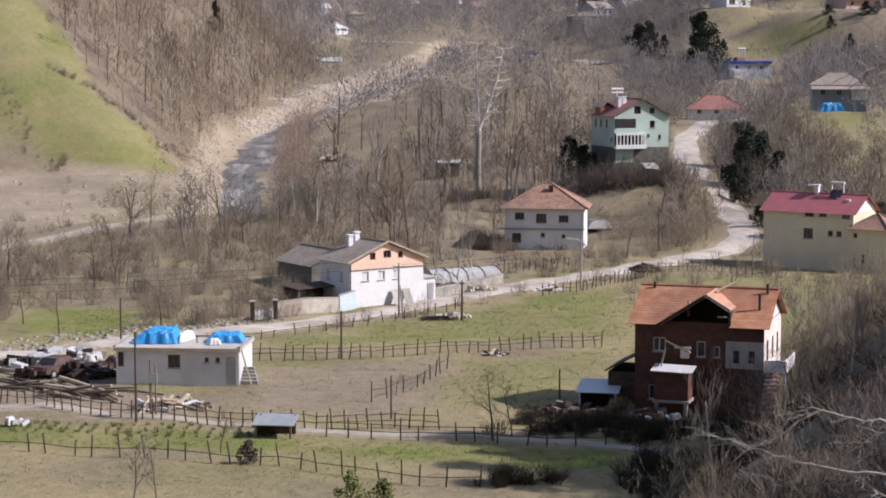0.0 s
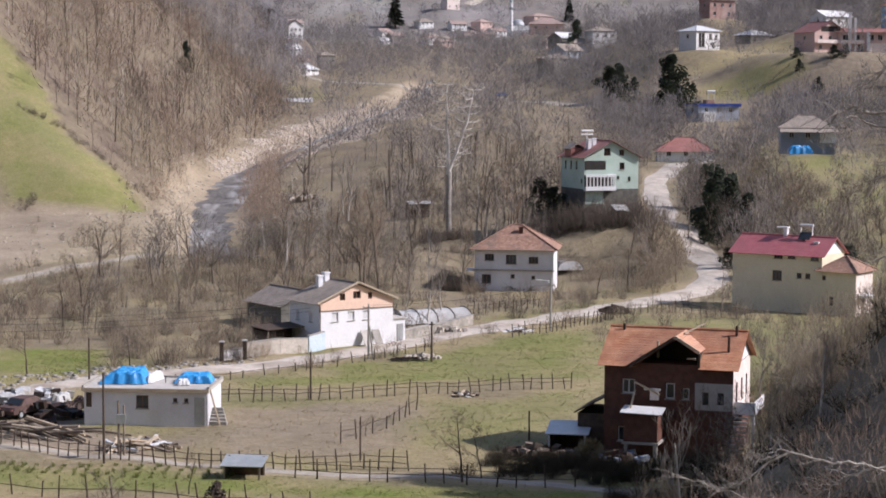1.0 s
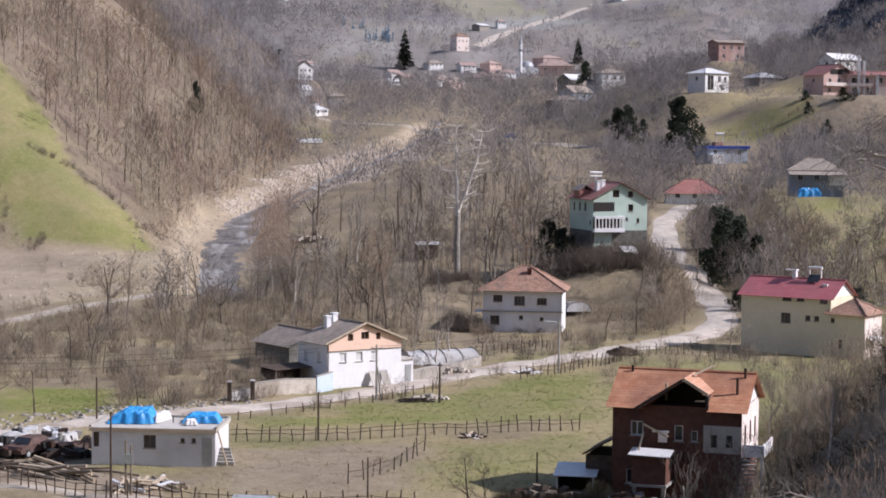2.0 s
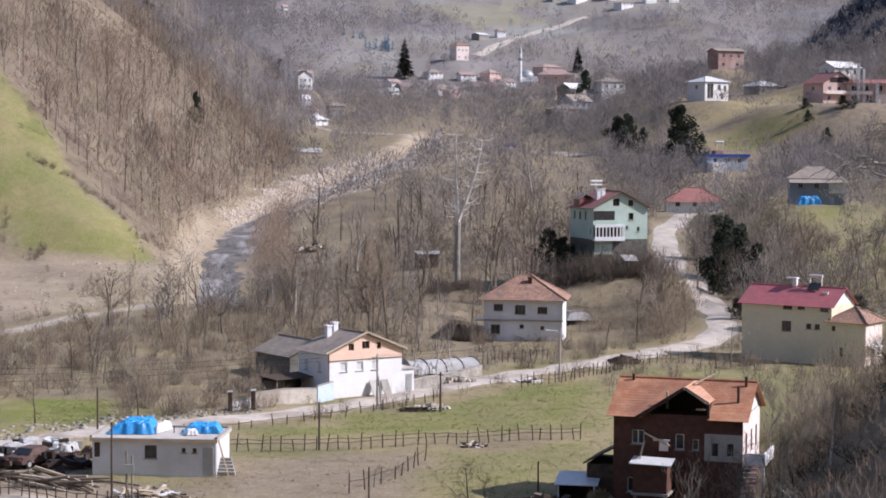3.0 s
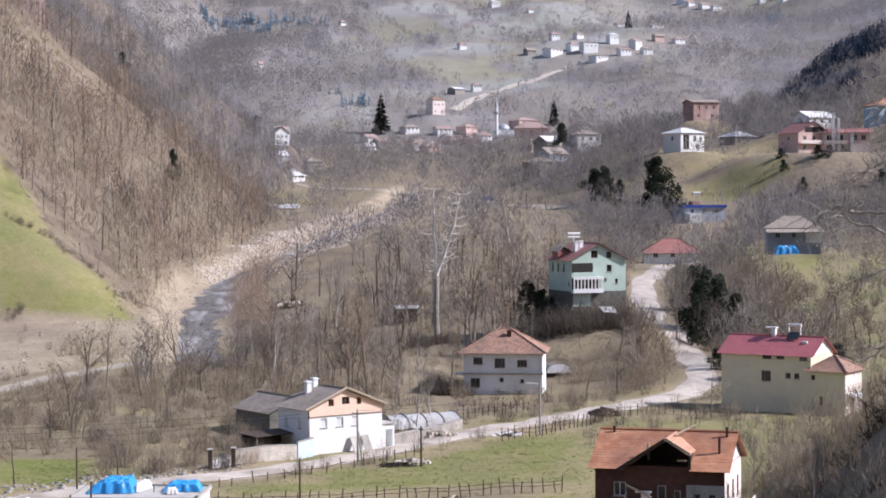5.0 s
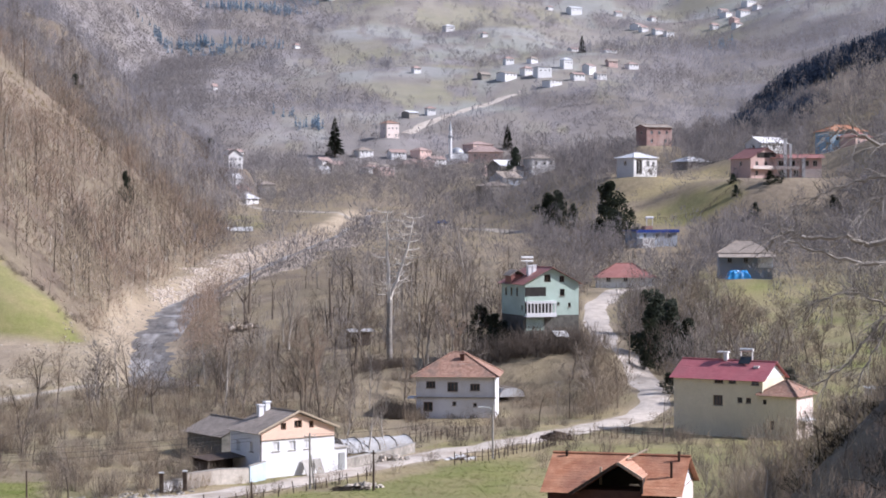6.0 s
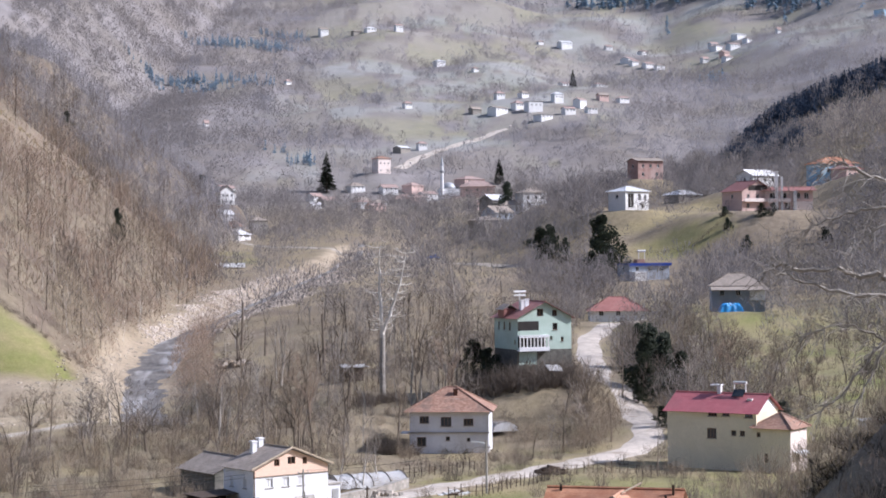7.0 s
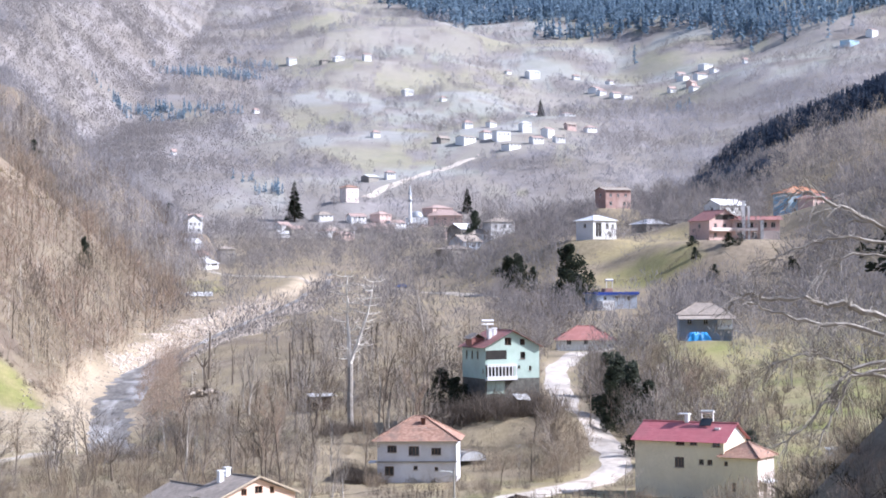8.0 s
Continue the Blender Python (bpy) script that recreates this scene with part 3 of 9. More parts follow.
    # Fourth value: share of haze-tinted grass, coming in with distance.
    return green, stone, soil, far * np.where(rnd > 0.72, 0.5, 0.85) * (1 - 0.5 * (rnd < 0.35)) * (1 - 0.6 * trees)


BARE_SLOPE = [(-112, 478), (-96, 502), (-84, 530), (-70, 542), (-61, 526), (-71, 500), (-83, 476), (-92, 452), (-106, 448)]


def litter(x, y):
    """Dead leaves under the woods and thickets, 0 to 1."""
    end, side = left_planes(x, y)
    n = lumps(x, y, 13, 5)
    hill = step(-2, 4, side) * (1 - np.minimum(1, 1.5 * grass_parts(x, y))) * (y > 325) * (1 - 0.9 * inside(x, y, BARE_SLOPE, 8)) * step(1000, 800, y)
    flat = step(236, 262, y) * step(520, 400, y) * (side < 0) * step(64, 52, x) * (0.34 + 0.42 * n)
    near = 0.5 * step(168, 182, y) * step(300, 240, y) * (x < np.interp(y, (150, 170, 200, 222, 250), (-38, -14, 5, 20, 60)) - 3) * (0.5 + 0.6 * n)
    bank = 0.9 * step(0, 4, x - np.interp(y, (0, 40, 90, 112, 130, 150, 180), (4, 5, 8.5, 19, 23, 26, 34))) * step(190, 170, y) * (0.75 + 0.3 * n)
    foot = 0.75 * inside(x, y, SLOPE_FOOT, 2) * (0.7 + 0.4 * n)
    k = np.clip(np.maximum.reduce([0.9 * hill, flat, near, bank, foot]), 0, 1)
    for pts in (GREEN_PATCH, SHINGLE, HIP_YARD, GLADE):
        k = k * (1 - np.minimum(1, 1.5 * inside(x, y, pts, 3)))
    return k * step(8, 12, river_gap(x, y)) * step(2.2, 3.2, path_gap(x, y, ROAD)) * step(1.6, 2.6, path_gap(x, y, TRACK))


def build_ground():
    ys = [-900.0, -600, -400, -250, -150, -90, -50, -25]
    y = 0.0
    while y < 4800:
        ys.append(y)
        y += 4.0 if y < 60 else 1.15 if y < 180 else max(1.1, 0.0072 * y) if y < 1000 else 0.013 * y
    xs = [0.0]
    while xs[-1] < 3200:
        d = xs[-1]
        xs.append(d + (0.9 if d < 45 else 0.9 + (d - 45) * 0.036))
    xs = np.array([-v for v in xs[:0:-1]] + xs)
    gx, gy = np.meshgrid(xs, np.array(ys))
    shape = gx.shape
    gx, gy = gx.ravel(), gy.ravel()
    gz = land(gx, gy)
    idx = np.arange(len(gx)).reshape(shape)
    faces = np.stack([idx[:-1, :-1], idx[:-1, 1:], idx[1:, 1:], idx[1:, :-1]], -1).reshape(-1, 4)
    me = big_mesh("ground", np.stack([gx, gy, gz], -1), faces, M["ground"])
    me.polygons.foreach_set("use_smooth", [True] * len(me.polygons))
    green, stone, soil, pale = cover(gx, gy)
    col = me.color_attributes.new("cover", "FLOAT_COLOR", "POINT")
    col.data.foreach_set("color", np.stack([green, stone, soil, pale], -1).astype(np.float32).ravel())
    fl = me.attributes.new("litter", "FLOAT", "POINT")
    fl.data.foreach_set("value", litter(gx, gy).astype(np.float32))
    # Share of the haze-greyed wood floor on the far slopes.
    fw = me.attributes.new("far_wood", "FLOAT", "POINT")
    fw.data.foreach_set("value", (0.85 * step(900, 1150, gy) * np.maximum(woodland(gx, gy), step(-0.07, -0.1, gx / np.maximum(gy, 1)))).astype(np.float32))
    tagged(new("ground", me), "dry and green turf of a winter valley between wooded hills", "ground", kind="structure")


def ribbon(name, pts, half, lift, mat, label, category, cols=6, waver=0.15):
    """A strip of road or water laid on the land, slightly crowned."""
    v, f = [], []
    p = [Vector((q[0], q[1])) for q in pts]
    for i, q in enumerate(p):
        d = (p[min(i + 1, len(p) - 1)] - p[max(i - 1, 0)]).normalized()
        n = Vector((-d.y, d.x))
        for j in range(cols + 1):
            s = 2 * j / cols - 1
            w = half * (1 + waver * math.sin(i * 0.9 + (2 if s > 0 else 0)) * (abs(s) == 1))
            e = q + n * (s * w)
            v.append((e.x, e.y, land_at(e.x, e.y) + lift * (1 - s * s) + 0.02))
    for i in range(len(p) - 1):
        for j in range(cols):
            a = i * (cols + 1) + j
            f.append((a, a + 1, a + cols + 2, a + cols + 1))
    s = Shape()
    s.add(v, f)
    ob = new(name, s.mesh(name, mat, True))
    return tagged(ob, label, category, kind="structure")


build_ground()
ribbon("road", ROAD, 2.05, 0.14, M["gravel"], "pale unpaved gravel road winding up through the village", "road")
ribbon("lane", LANE, 0.6, 0.08, M["earth"], "narrow pale footpath between wooden fences", "path", 3)
ribbon("track", TRACK, 1.3, 0.10, M["earth"], "pale earth track beside the shingle bank", "path", 3)


def build_river():
    v, f = [], []
    ys = np.arange(262, 650, 2.5)
    for y in ys:
        x = float(ramp(y, RIVER_Y, RIVER_X))
        w = (5.6 - 4.6 * min(1, max(0, (y - 385) / 40))) * (1 + 0.09 * math.sin(y * 0.11))
        low = land_at(x, y) + 0.16
        for s in (-1, -0.5, 0, 0.5, 1):
            v.append((x + s * w, y, low + 0.05 * math.sin(y * 1.7 + s * 5)))
    for i in range(len(ys) - 1):
        for j in range(4):
            a = i * 5 + j
            f.append((a, a + 1, a + 6, a + 5))
    tagged(new("river", Shape().add(v, f).mesh("river", M["water"], True)), "shallow grey-blue river running over stones", "river", kind="structure")


build_river()


# ---- houses ----
def rot_z(x, y, z, deg):
    return pose(x, y, z, 0, 0, deg)


def face_pose(side, w, d):
    """Pose of a wall's own plane: x along it, y into the house, z up; origin at the middle of its foot."""
    if side == "front":
        return pose(0, -d / 2, 0)
    if side == "back":
        return pose(0, d / 2, 0, 0, 0, 180)
    if side == "left":
        return pose(-w / 2, 0, 0, 0, 0, -90)
    return pose(w / 2, 0, 0, 0, 0, 90)


def wall_shape(shape, m, half, z0, z1, holes, thick=0.25, trim=0.0):
    """A wall from -half to half, pierced by holes (x, z, w, h)."""
    xs = sorted({-half, half, *[h[0] - h[2] / 2 for h in holes], *[h[0] + h[2] / 2 for h in holes]})
    zs = sorted({z0, z1, *[h[1] for h in holes if z0 < h[1] < z1], *[h[1] + h[3] for h in holes if z0 < h[1] + h[3] < z1]})
    for xa, xb in zip(xs, xs[1:]):
        run = None
        for za, zb in zip(zs, zs[1:]):
            cx, cz = (xa + xb) / 2, (za + zb) / 2
            if any(abs(cx - h[0]) < h[2] / 2 and h[1] < cz < h[1] + h[3] for h in holes):
                if run:
                    shape.box(xa, xb, 0, thick, *run, m)
                run = None
            else:
                run = (run[0], zb) if run else (za, zb)
        if run:
            shape.box(xa, xb, 0, thick, *run, m)


def window(parent, m, x, z, w, h, frame_mat, panes=2, sill=True, glazed=True, pane="glass"):
    """A framed window set back in its opening."""
    win = new("window")
    win.parent = parent
    s = Shape()
    b = 0.07
    s.box(x - w / 2, x - w / 2 + b, 0.10, 0.17, z, z + h, m).box(x + w / 2 - b, x + w / 2, 0.10, 0.17, z, z + h, m)
    s.box(x - w / 2 + b, x + w / 2 - b, 0.10, 0.17, z, z + b, m).box(x - w / 2 + b, x + w / 2 - b, 0.10, 0.17, z + h - b, z + h, m)
    for i in range(1, panes):
        c = x - w / 2 + w * i / panes
        s.box(c - 0.035, c + 0.035, 0.105, 0.165, z + b, z + h - b, m)
    part("frame", s, frame_mat, win)
    if glazed:
        part("pane", Shape().box(x - w / 2 + b, x + w / 2 - b, 0.13, 0.14, z + b, z + h - b, m), M[pane], win)
    else:
        # This panel paints the darkness of the room behind.
        part("opening", Shape().box(x - w / 2 + b, x + w / 2 - b, 0.21, 0.24, z + b, z + h - b, m), M["loft"], win, "near-black panel for the unlit room behind an unglazed opening")
    if sill:
        part("sill", Shape().box(x - w / 2 - 0.08, x + w / 2 + 0.08, -0.08, 0.10, z - 0.07, z - 0.003, m), M["concrete"], win)
    return win


ROWS_OF = {}  # rows of tiles, kept apart as pieces of their roof


def courses(shape, a, b, c, d, run=0.36, lift=0.009, thick=0.03):
    """Lapped rows of tiles over the slope with its eave from a to b and its ridge from d to c."""
    a, b, c, d = (Vector(p) for p in (a, b, c, d))
    up = max((d - a).length, (c - b).length)
    n = max(2, int(up / run)) if run <= 0.5 else 1
    nrm = (b - a).cross(d - a)
    if nrm.length < 1e-6:
        nrm = (b - a).cross(c - a)
    nrm.normalize()
    for i in range(n):
        s, t = i / n, min(1.0, (i + 1.12) / n)
        p, q = a.lerp(d, s) + nrm * lift, b.lerp(c, s) + nrm * lift
        r, u = b.lerp(c, t), a.lerp(d, t)
        quad = [p, q, r, u] if (r - u).length > 0.02 else [p, q, r]
        ROWS_OF.setdefault(id(shape), []).append(Shape().slab(quad, thick))


def roof_part(name, shape, mat, parent, label=""):
    """A roof with its ridge in one mesh and each row of tiles as a piece under it."""
    rows = ROWS_OF.pop(id(shape), [])
    ob = part(name, shape, mat, parent, label)
    for s in rows:
        part("tile_strip" if len(rows) > 4 else "slope", s, mat, ob)
    return ob


def gable_roof(shape, w, d, z, rise, over=0.45, axis="x", fine=0.36, gap=None):
    """Two tiled slopes; axis: the way the ridge runs."""
    hx, hy = w / 2 + over, d / 2 + over
    if axis == "x":
        drop = rise * over / (d / 2)
        e, r = z - drop, z + rise
        if gap:  # room for a gabled loft: its two ends, the place and height of its ridge, and where its short side stops
            ga, gb, gm, gz, zb = gap
            yv, yb = -d / 2 * (1 - (gz - z) / rise), -d / 2 * (1 - (zb - z) / rise)
            courses(shape, (-hx, -hy, e), (ga, -hy, e), (gm, yv, gz), (-hx, yv, gz), fine)
            courses(shape, (gb, -hy, e), (hx, -hy, e), (hx, yb, zb), (gb, yb, zb), fine)
            courses(shape, (gb, yb, zb), (hx, yb, zb), (hx, yv, gz), (gm, yv, gz), fine)
            courses(shape, (-hx, yv, gz), (hx, yv, gz), (hx, 0, r), (-hx, 0, r), fine)
        else:
            courses(shape, (-hx, -hy, e), (hx, -hy, e), (hx, 0, r), (-hx, 0, r), fine)
        courses(shape, (hx, hy, e), (-hx, hy, e), (-hx, 0, r), (hx, 0, r), fine)
        shape.tube([(-hx, 0, r + 0.02), (hx, 0, r + 0.02)], [0.11, 0.11], 6)
    else:
        drop = rise * over / (w / 2)
        e, r = z - drop, z + rise
        courses(shape, (-hx, hy, e), (-hx, -hy, e), (0, -hy, r), (0, hy, r), fine)
        courses(shape, (hx, -hy, e), (hx, hy, e), (0, hy, r), (0, -hy, r), fine)
        shape.tube([(0, -hy, r + 0.02), (0, hy, r + 0.02)], [0.11, 0.11], 6)


def hip_roof(shape, w, d, z, rise, over=0.45, ridge=0.0, fine=0.36):
    hx, hy = w / 2 + over, d / 2 + over
    e, r, k = z - 0.08, z + rise, ridge / 2
    courses(shape, (-hx, -hy, e), (hx, -hy, e), (k, 0, r), (-k, 0, r), fine)
    courses(shape, (hx, -hy, e), (hx, hy, e), (k, 0, r), (k, 0, r), fine)
    courses(shape, (hx, hy, e), (-hx, hy, e), (-k, 0, r), (k, 0, r), fine)
    courses(shape, (-hx, hy, e), (-hx, -hy, e), (-k, 0, r), (-k, 0, r), fine)
    shape.tube([(-k - 0.06, 0, r + 0.02), (k + 0.06, 0, r + 0.02)], [0.09, 0.09], 6)
    for sx, sy in ((-1, -1), (1, -1), (1, 1), (-1, 1)):
        shape.tube([(sx * hx, sy * hy, e + 0.05), (sx * k, 0, r + 0.05)], [0.1, 0.1], 5)


def gable_wall(shape, m, half, z, rise, thick=0.25, holes=()):
    """The triangle under a gable; holes are cut as columns."""
    xs = sorted({-half, 0.0, half, *[h[0] - h[2] / 2 for h in holes], *[h[0] + h[2] / 2 for h in holes]})

    def top(x):
        return z + rise * (1 - abs(x) / half)

    for xa, xb in zip(xs, xs[1:]):
        mid = (xa + xb) / 2
        cut = [h for h in holes if abs(mid - h[0]) < h[2] / 2]
        spans = [(z, z, top(xa), top(xb))]
        if cut:
            h = cut[0]
            spans = [(z, z, h[1], h[1]), (h[1] + h[3], h[1] + h[3], max(top(xa), h[1] + h[3]), max(top(xb), h[1] + h[3]))]
        for a0, b0, a1, b1 in spans:
            p = [(xa, 0, a0), (xb, 0, b0), (xb, 0, b1), (xa, 0, a1)]
            p += [(x, thick, q) for x, _, q in p]
            shape.add(p, [(0, 1, 2, 3), (7, 6, 5, 4), (0, 4, 5, 1), (1, 5, 6, 2), (2, 6, 7, 3), (3, 7, 4, 0)], m)


def house(name, label, at, deg, w, d, h, wall, roof_kind, roof_mat, rise=2.0, over=0.45, openings=None, frame="frame_white", foot=1.5, gable_mat=None,
          gable_holes=(), ridge=0.0, plinth=None, chimneys=(), fine=0.36, base_mat=None, base_h=0.0, sills=True, group="", glazed=True, gap=None, pane="glass", gable_frame=None):
    """A house with pierced walls, windows, roof and chimneys. at: middle of its plan on the ground. openings: side -> (x, z, w, h, panes)."""
    ob = thing(name, label, "house", rot_z(*at, deg), group)
    openings = openings or {}
    body = Shape()
    low = Shape()
    for side in ("front", "back", "left", "right"):
        half = (w if side in ("front", "back") else d - 0.5) / 2
        m = face_pose(side, w, d)
        holes = [o[:4] for o in openings.get(side, ())]
        wall_shape(body, m, half, base_h if base_mat else -foot, h, [o for o in holes if not base_mat or o[1] >= base_h])
        if base_mat:
            wall_shape(low, m, half, -foot, base_h - 0.003, [o for o in holes if o[1] < base_h])
    body.box(-w / 2 + 0.25, w / 2 - 0.25, -d / 2 + 0.25, d / 2 - 0.25, h - 0.2, h)
    part("wall", body.weld(), M[wall], ob)
    if base_mat:
        part("lower_wall", low.weld(), M[base_mat], ob, base_mat.replace("_", " ") + " lower storey wall")
    for side, items in openings.items():
        m = face_pose(side, w, d)
        for x, z, ww, hh, panes in items:
            window(ob, m, x, z, ww, hh, M[frame], panes, sills, glazed, pane)
    gm = M[gable_mat or wall]
    if roof_kind.startswith("gable"):
        for side in (("left", "right") if roof_kind == "gable_x" else ("front", "back")):
            g = Shape()
            half = (d if side in ("left", "right") else w) / 2
            gable_wall(g, face_pose(side, w, d), half, h + 0.002, rise - 0.1, 0.25, gable_holes if side == "front" else ())
            part("gable", g.weld(), gm, ob)
        for x, z, ww, hh in gable_holes:
            window(ob, face_pose("front", w, d), x, z, ww, hh, M[gable_frame or frame], 2, False, glazed and not gable_frame)
    r = Shape()
    if roof_kind == "gable_x":
        gable_roof(r, w, d, h + 0.02, rise, over, "x", fine, gap)
    elif roof_kind == "gable_y":
        gable_roof(r, w, d, h + 0.02, rise, over, "y", fine)
    elif roof_kind == "hip":
        hip_roof(r, w, d, h + 0.02, rise, over, ridge, fine)
    else:
        r.box(-w / 2 - over, w / 2 + over, -d / 2 - over, d / 2 + over, h + 0.003, h + 0.2)
    roof_part("roof", r, M[roof_mat], ob)
    for cx, cy, cz, ch, mat in chimneys:
        c = Shape().box(cx - 0.25, cx + 0.25, cy - 0.25, cy + 0.25, cz - 1.2, cz + ch).box(cx - 0.33, cx + 0.33, cy - 0.33, cy + 0.33, cz + ch, cz + ch + 0.12)
        part("chimney", c, M[mat], ob)
    return ob


def place(x, y, w, d, deg):
    """The middle of a house's plan from the middle of its front."""
    a = radians(deg)
    return x - math.sin(a) * d / 2, y + math.cos(a) * d / 2


# brick house with an orange roof and an open loft
bx, by = place(16.91, 125.6, 8.6, 7.4, -18.3)
brick_house = house("brick_house", "unfinished dark brick house with orange tile roof and open loft gable", (bx, by, -0.1), -18.3, 8.6, 7.4, 6.3, "hollow_brick", "gable_x", "tile", 1.93, 0.42,
                    {"front": [(-2.65, 4.25, 0.85, 0.95, 2), (0.15, 4.0, 0.6, 1.05, 1), (1.2, 4.0, 0.45, 0.75, 1), (-2.9, 1.0, 0.9, 1.0, 2)], "right": [(-2.2, 3.7, 0.7, 1.4, 1), (0.0, 3.7, 0.7, 1.4, 1), (2.1, 3.7, 0.7, 1.4, 1)]}, gable_mat="white", gap=(-2.2, 2.05, 0.6, 8.1, 7.3))
# flat house with tarpaulins
tx, ty = place(-19.2, 137.1, 9.0, 5.2, -5)
tarp_house = house("flat_house", "low whitewashed house with a flat concrete roof under blue tarpaulins", (tx, ty, 0.12), -5, 9.0, 5.2, 2.42, "limewash", "flat", "concrete_pale", over=0.15,
                   openings={"front": [(-0.25, 1.15, 0.9, 0.95, 2), (2.15, 1.6, 0.3, 0.34, 1), (2.95, 1.6, 0.3, 0.34, 1)]}, frame="frame_brown")
# peach-gabled house by the road
hx, hy = place(-5.35, 181.5, 8.3, 5.4, 34)
peach_house = house("gabled_house", "white roadside house with a peach-painted attic gable and dark tiled roof", (hx, hy, 0), 34, 8.3, 5.4, 4.3, "white", "gable_y", "tile_brown", 1.67, 0.36,
                    {"front": [(-2.4, 2.45, 0.75, 0.85, 2), (-0.6, 2.45, 0.75, 0.85, 2), (1.1, 2.45, 0.75, 0.85, 2)], "left": [(-1.2, 2.4, 0.6, 0.9, 2), (1.2, 2.4, 0.6, 0.9, 2)]}, gable_mat="peach",
                    gable_holes=[(-1.56, 4.4, 0.6, 0.66), (0.06, 4.5, 0.85, 0.7), (1.55, 4.4, 0.5, 0.66)],
                    chimneys=[(-1.5, 1.6, 5.5, 0.85, "white"), (-0.4, 2.2, 5.8, 0.75, "white")], pane="tarp_white", gable_frame="frame_brown")
# white house with a hipped roof
wx, wy = place(12.45, 235.5, 9.7, 7.5, -8)
hip_house = house("hipped_house", "two-storey white house with a weathered red hipped tile roof", (wx, wy, -0.38), -8, 9.7, 7.5, 5.25, "limewash", "hip", "tile_old", 2.75, 0.62,
                  {"front": [(-3.05, 3.8, 1.15, 0.85, 3), (-0.35, 3.4, 1.3, 1.15, 3), (2.4, 3.5, 1.2, 0.85, 3), (-3.4, 0.95, 1.15, 1.15, 2), (-0.15, 1.65, 0.5, 0.5, 1), (2.4, 1.55, 0.45, 0.45, 1)]}, frame="frame_brown",
                  chimneys=[(0.65, -1.3, 7.0, 0.75, "hollow_brick")], ridge=1.2)
# ochre house with a crimson roof
yx, yy = place(41.15, 215.6, 11.0, 6.2, -36)
ochre_house = house("ochre_house", "ochre rendered two-storey house with a crimson sheet-metal roof", (yx, yy, -0.5), -36, 11.0, 6.2, 6.7, "ochre", "gable_x", "crimson", 1.75, 0.42,
                    {"front": [(0.05, 3.55, 1.15, 1.15, 3), (2.75, 3.95, 0.6, 0.6, 1), (3.8, 3.95, 0.6, 0.6, 2), (0.15, 6.05, 1.1, 0.45, 3), (1.8, 6.1, 0.9, 0.35, 2), (4.6, 6.0, 0.95, 0.45, 2)]}, frame="frame_brown", gable_mat="white", fine=0.48)
# mint house on a stone basement
gx_, gy_ = place(27.62, 267, 8.2, 8.4, 18)
mint_house = house("mint_house", "pale mint green house on stone basement with red roof", (gx_, gy_, 7.2), 18, 8.2, 8.4, 8.15, "mint", "gable_y", "redroof", 2.1, 0.5,
                   {"front": [(1.6, 6.3, 0.75, 0.95, 1), (1.0, 5.0, 0.35, 0.4, 1), (2.7, 4.7, 0.4, 0.6, 1)], "left": [(-2.6, 6.3, 0.6, 1.1, 2), (-0.6, 6.3, 0.6, 1.1, 2), (1.4, 6.3, 0.6, 1.1, 2), (3.2, 4.4, 0.5, 0.6, 1)]}, frame="frame_brown",
                   gable_holes=[(-0.66, 8.22, 1.0, 1.05), (1.55, 8.22, 0.75, 0.85)], base_mat="stone_dark", base_h=3.6, chimneys=[(-2.2, -1.4, 9.2, 1.2, "white"), (-1.3, -1.0, 9.6, 0.9, "white")], foot=3.0, glazed=False)
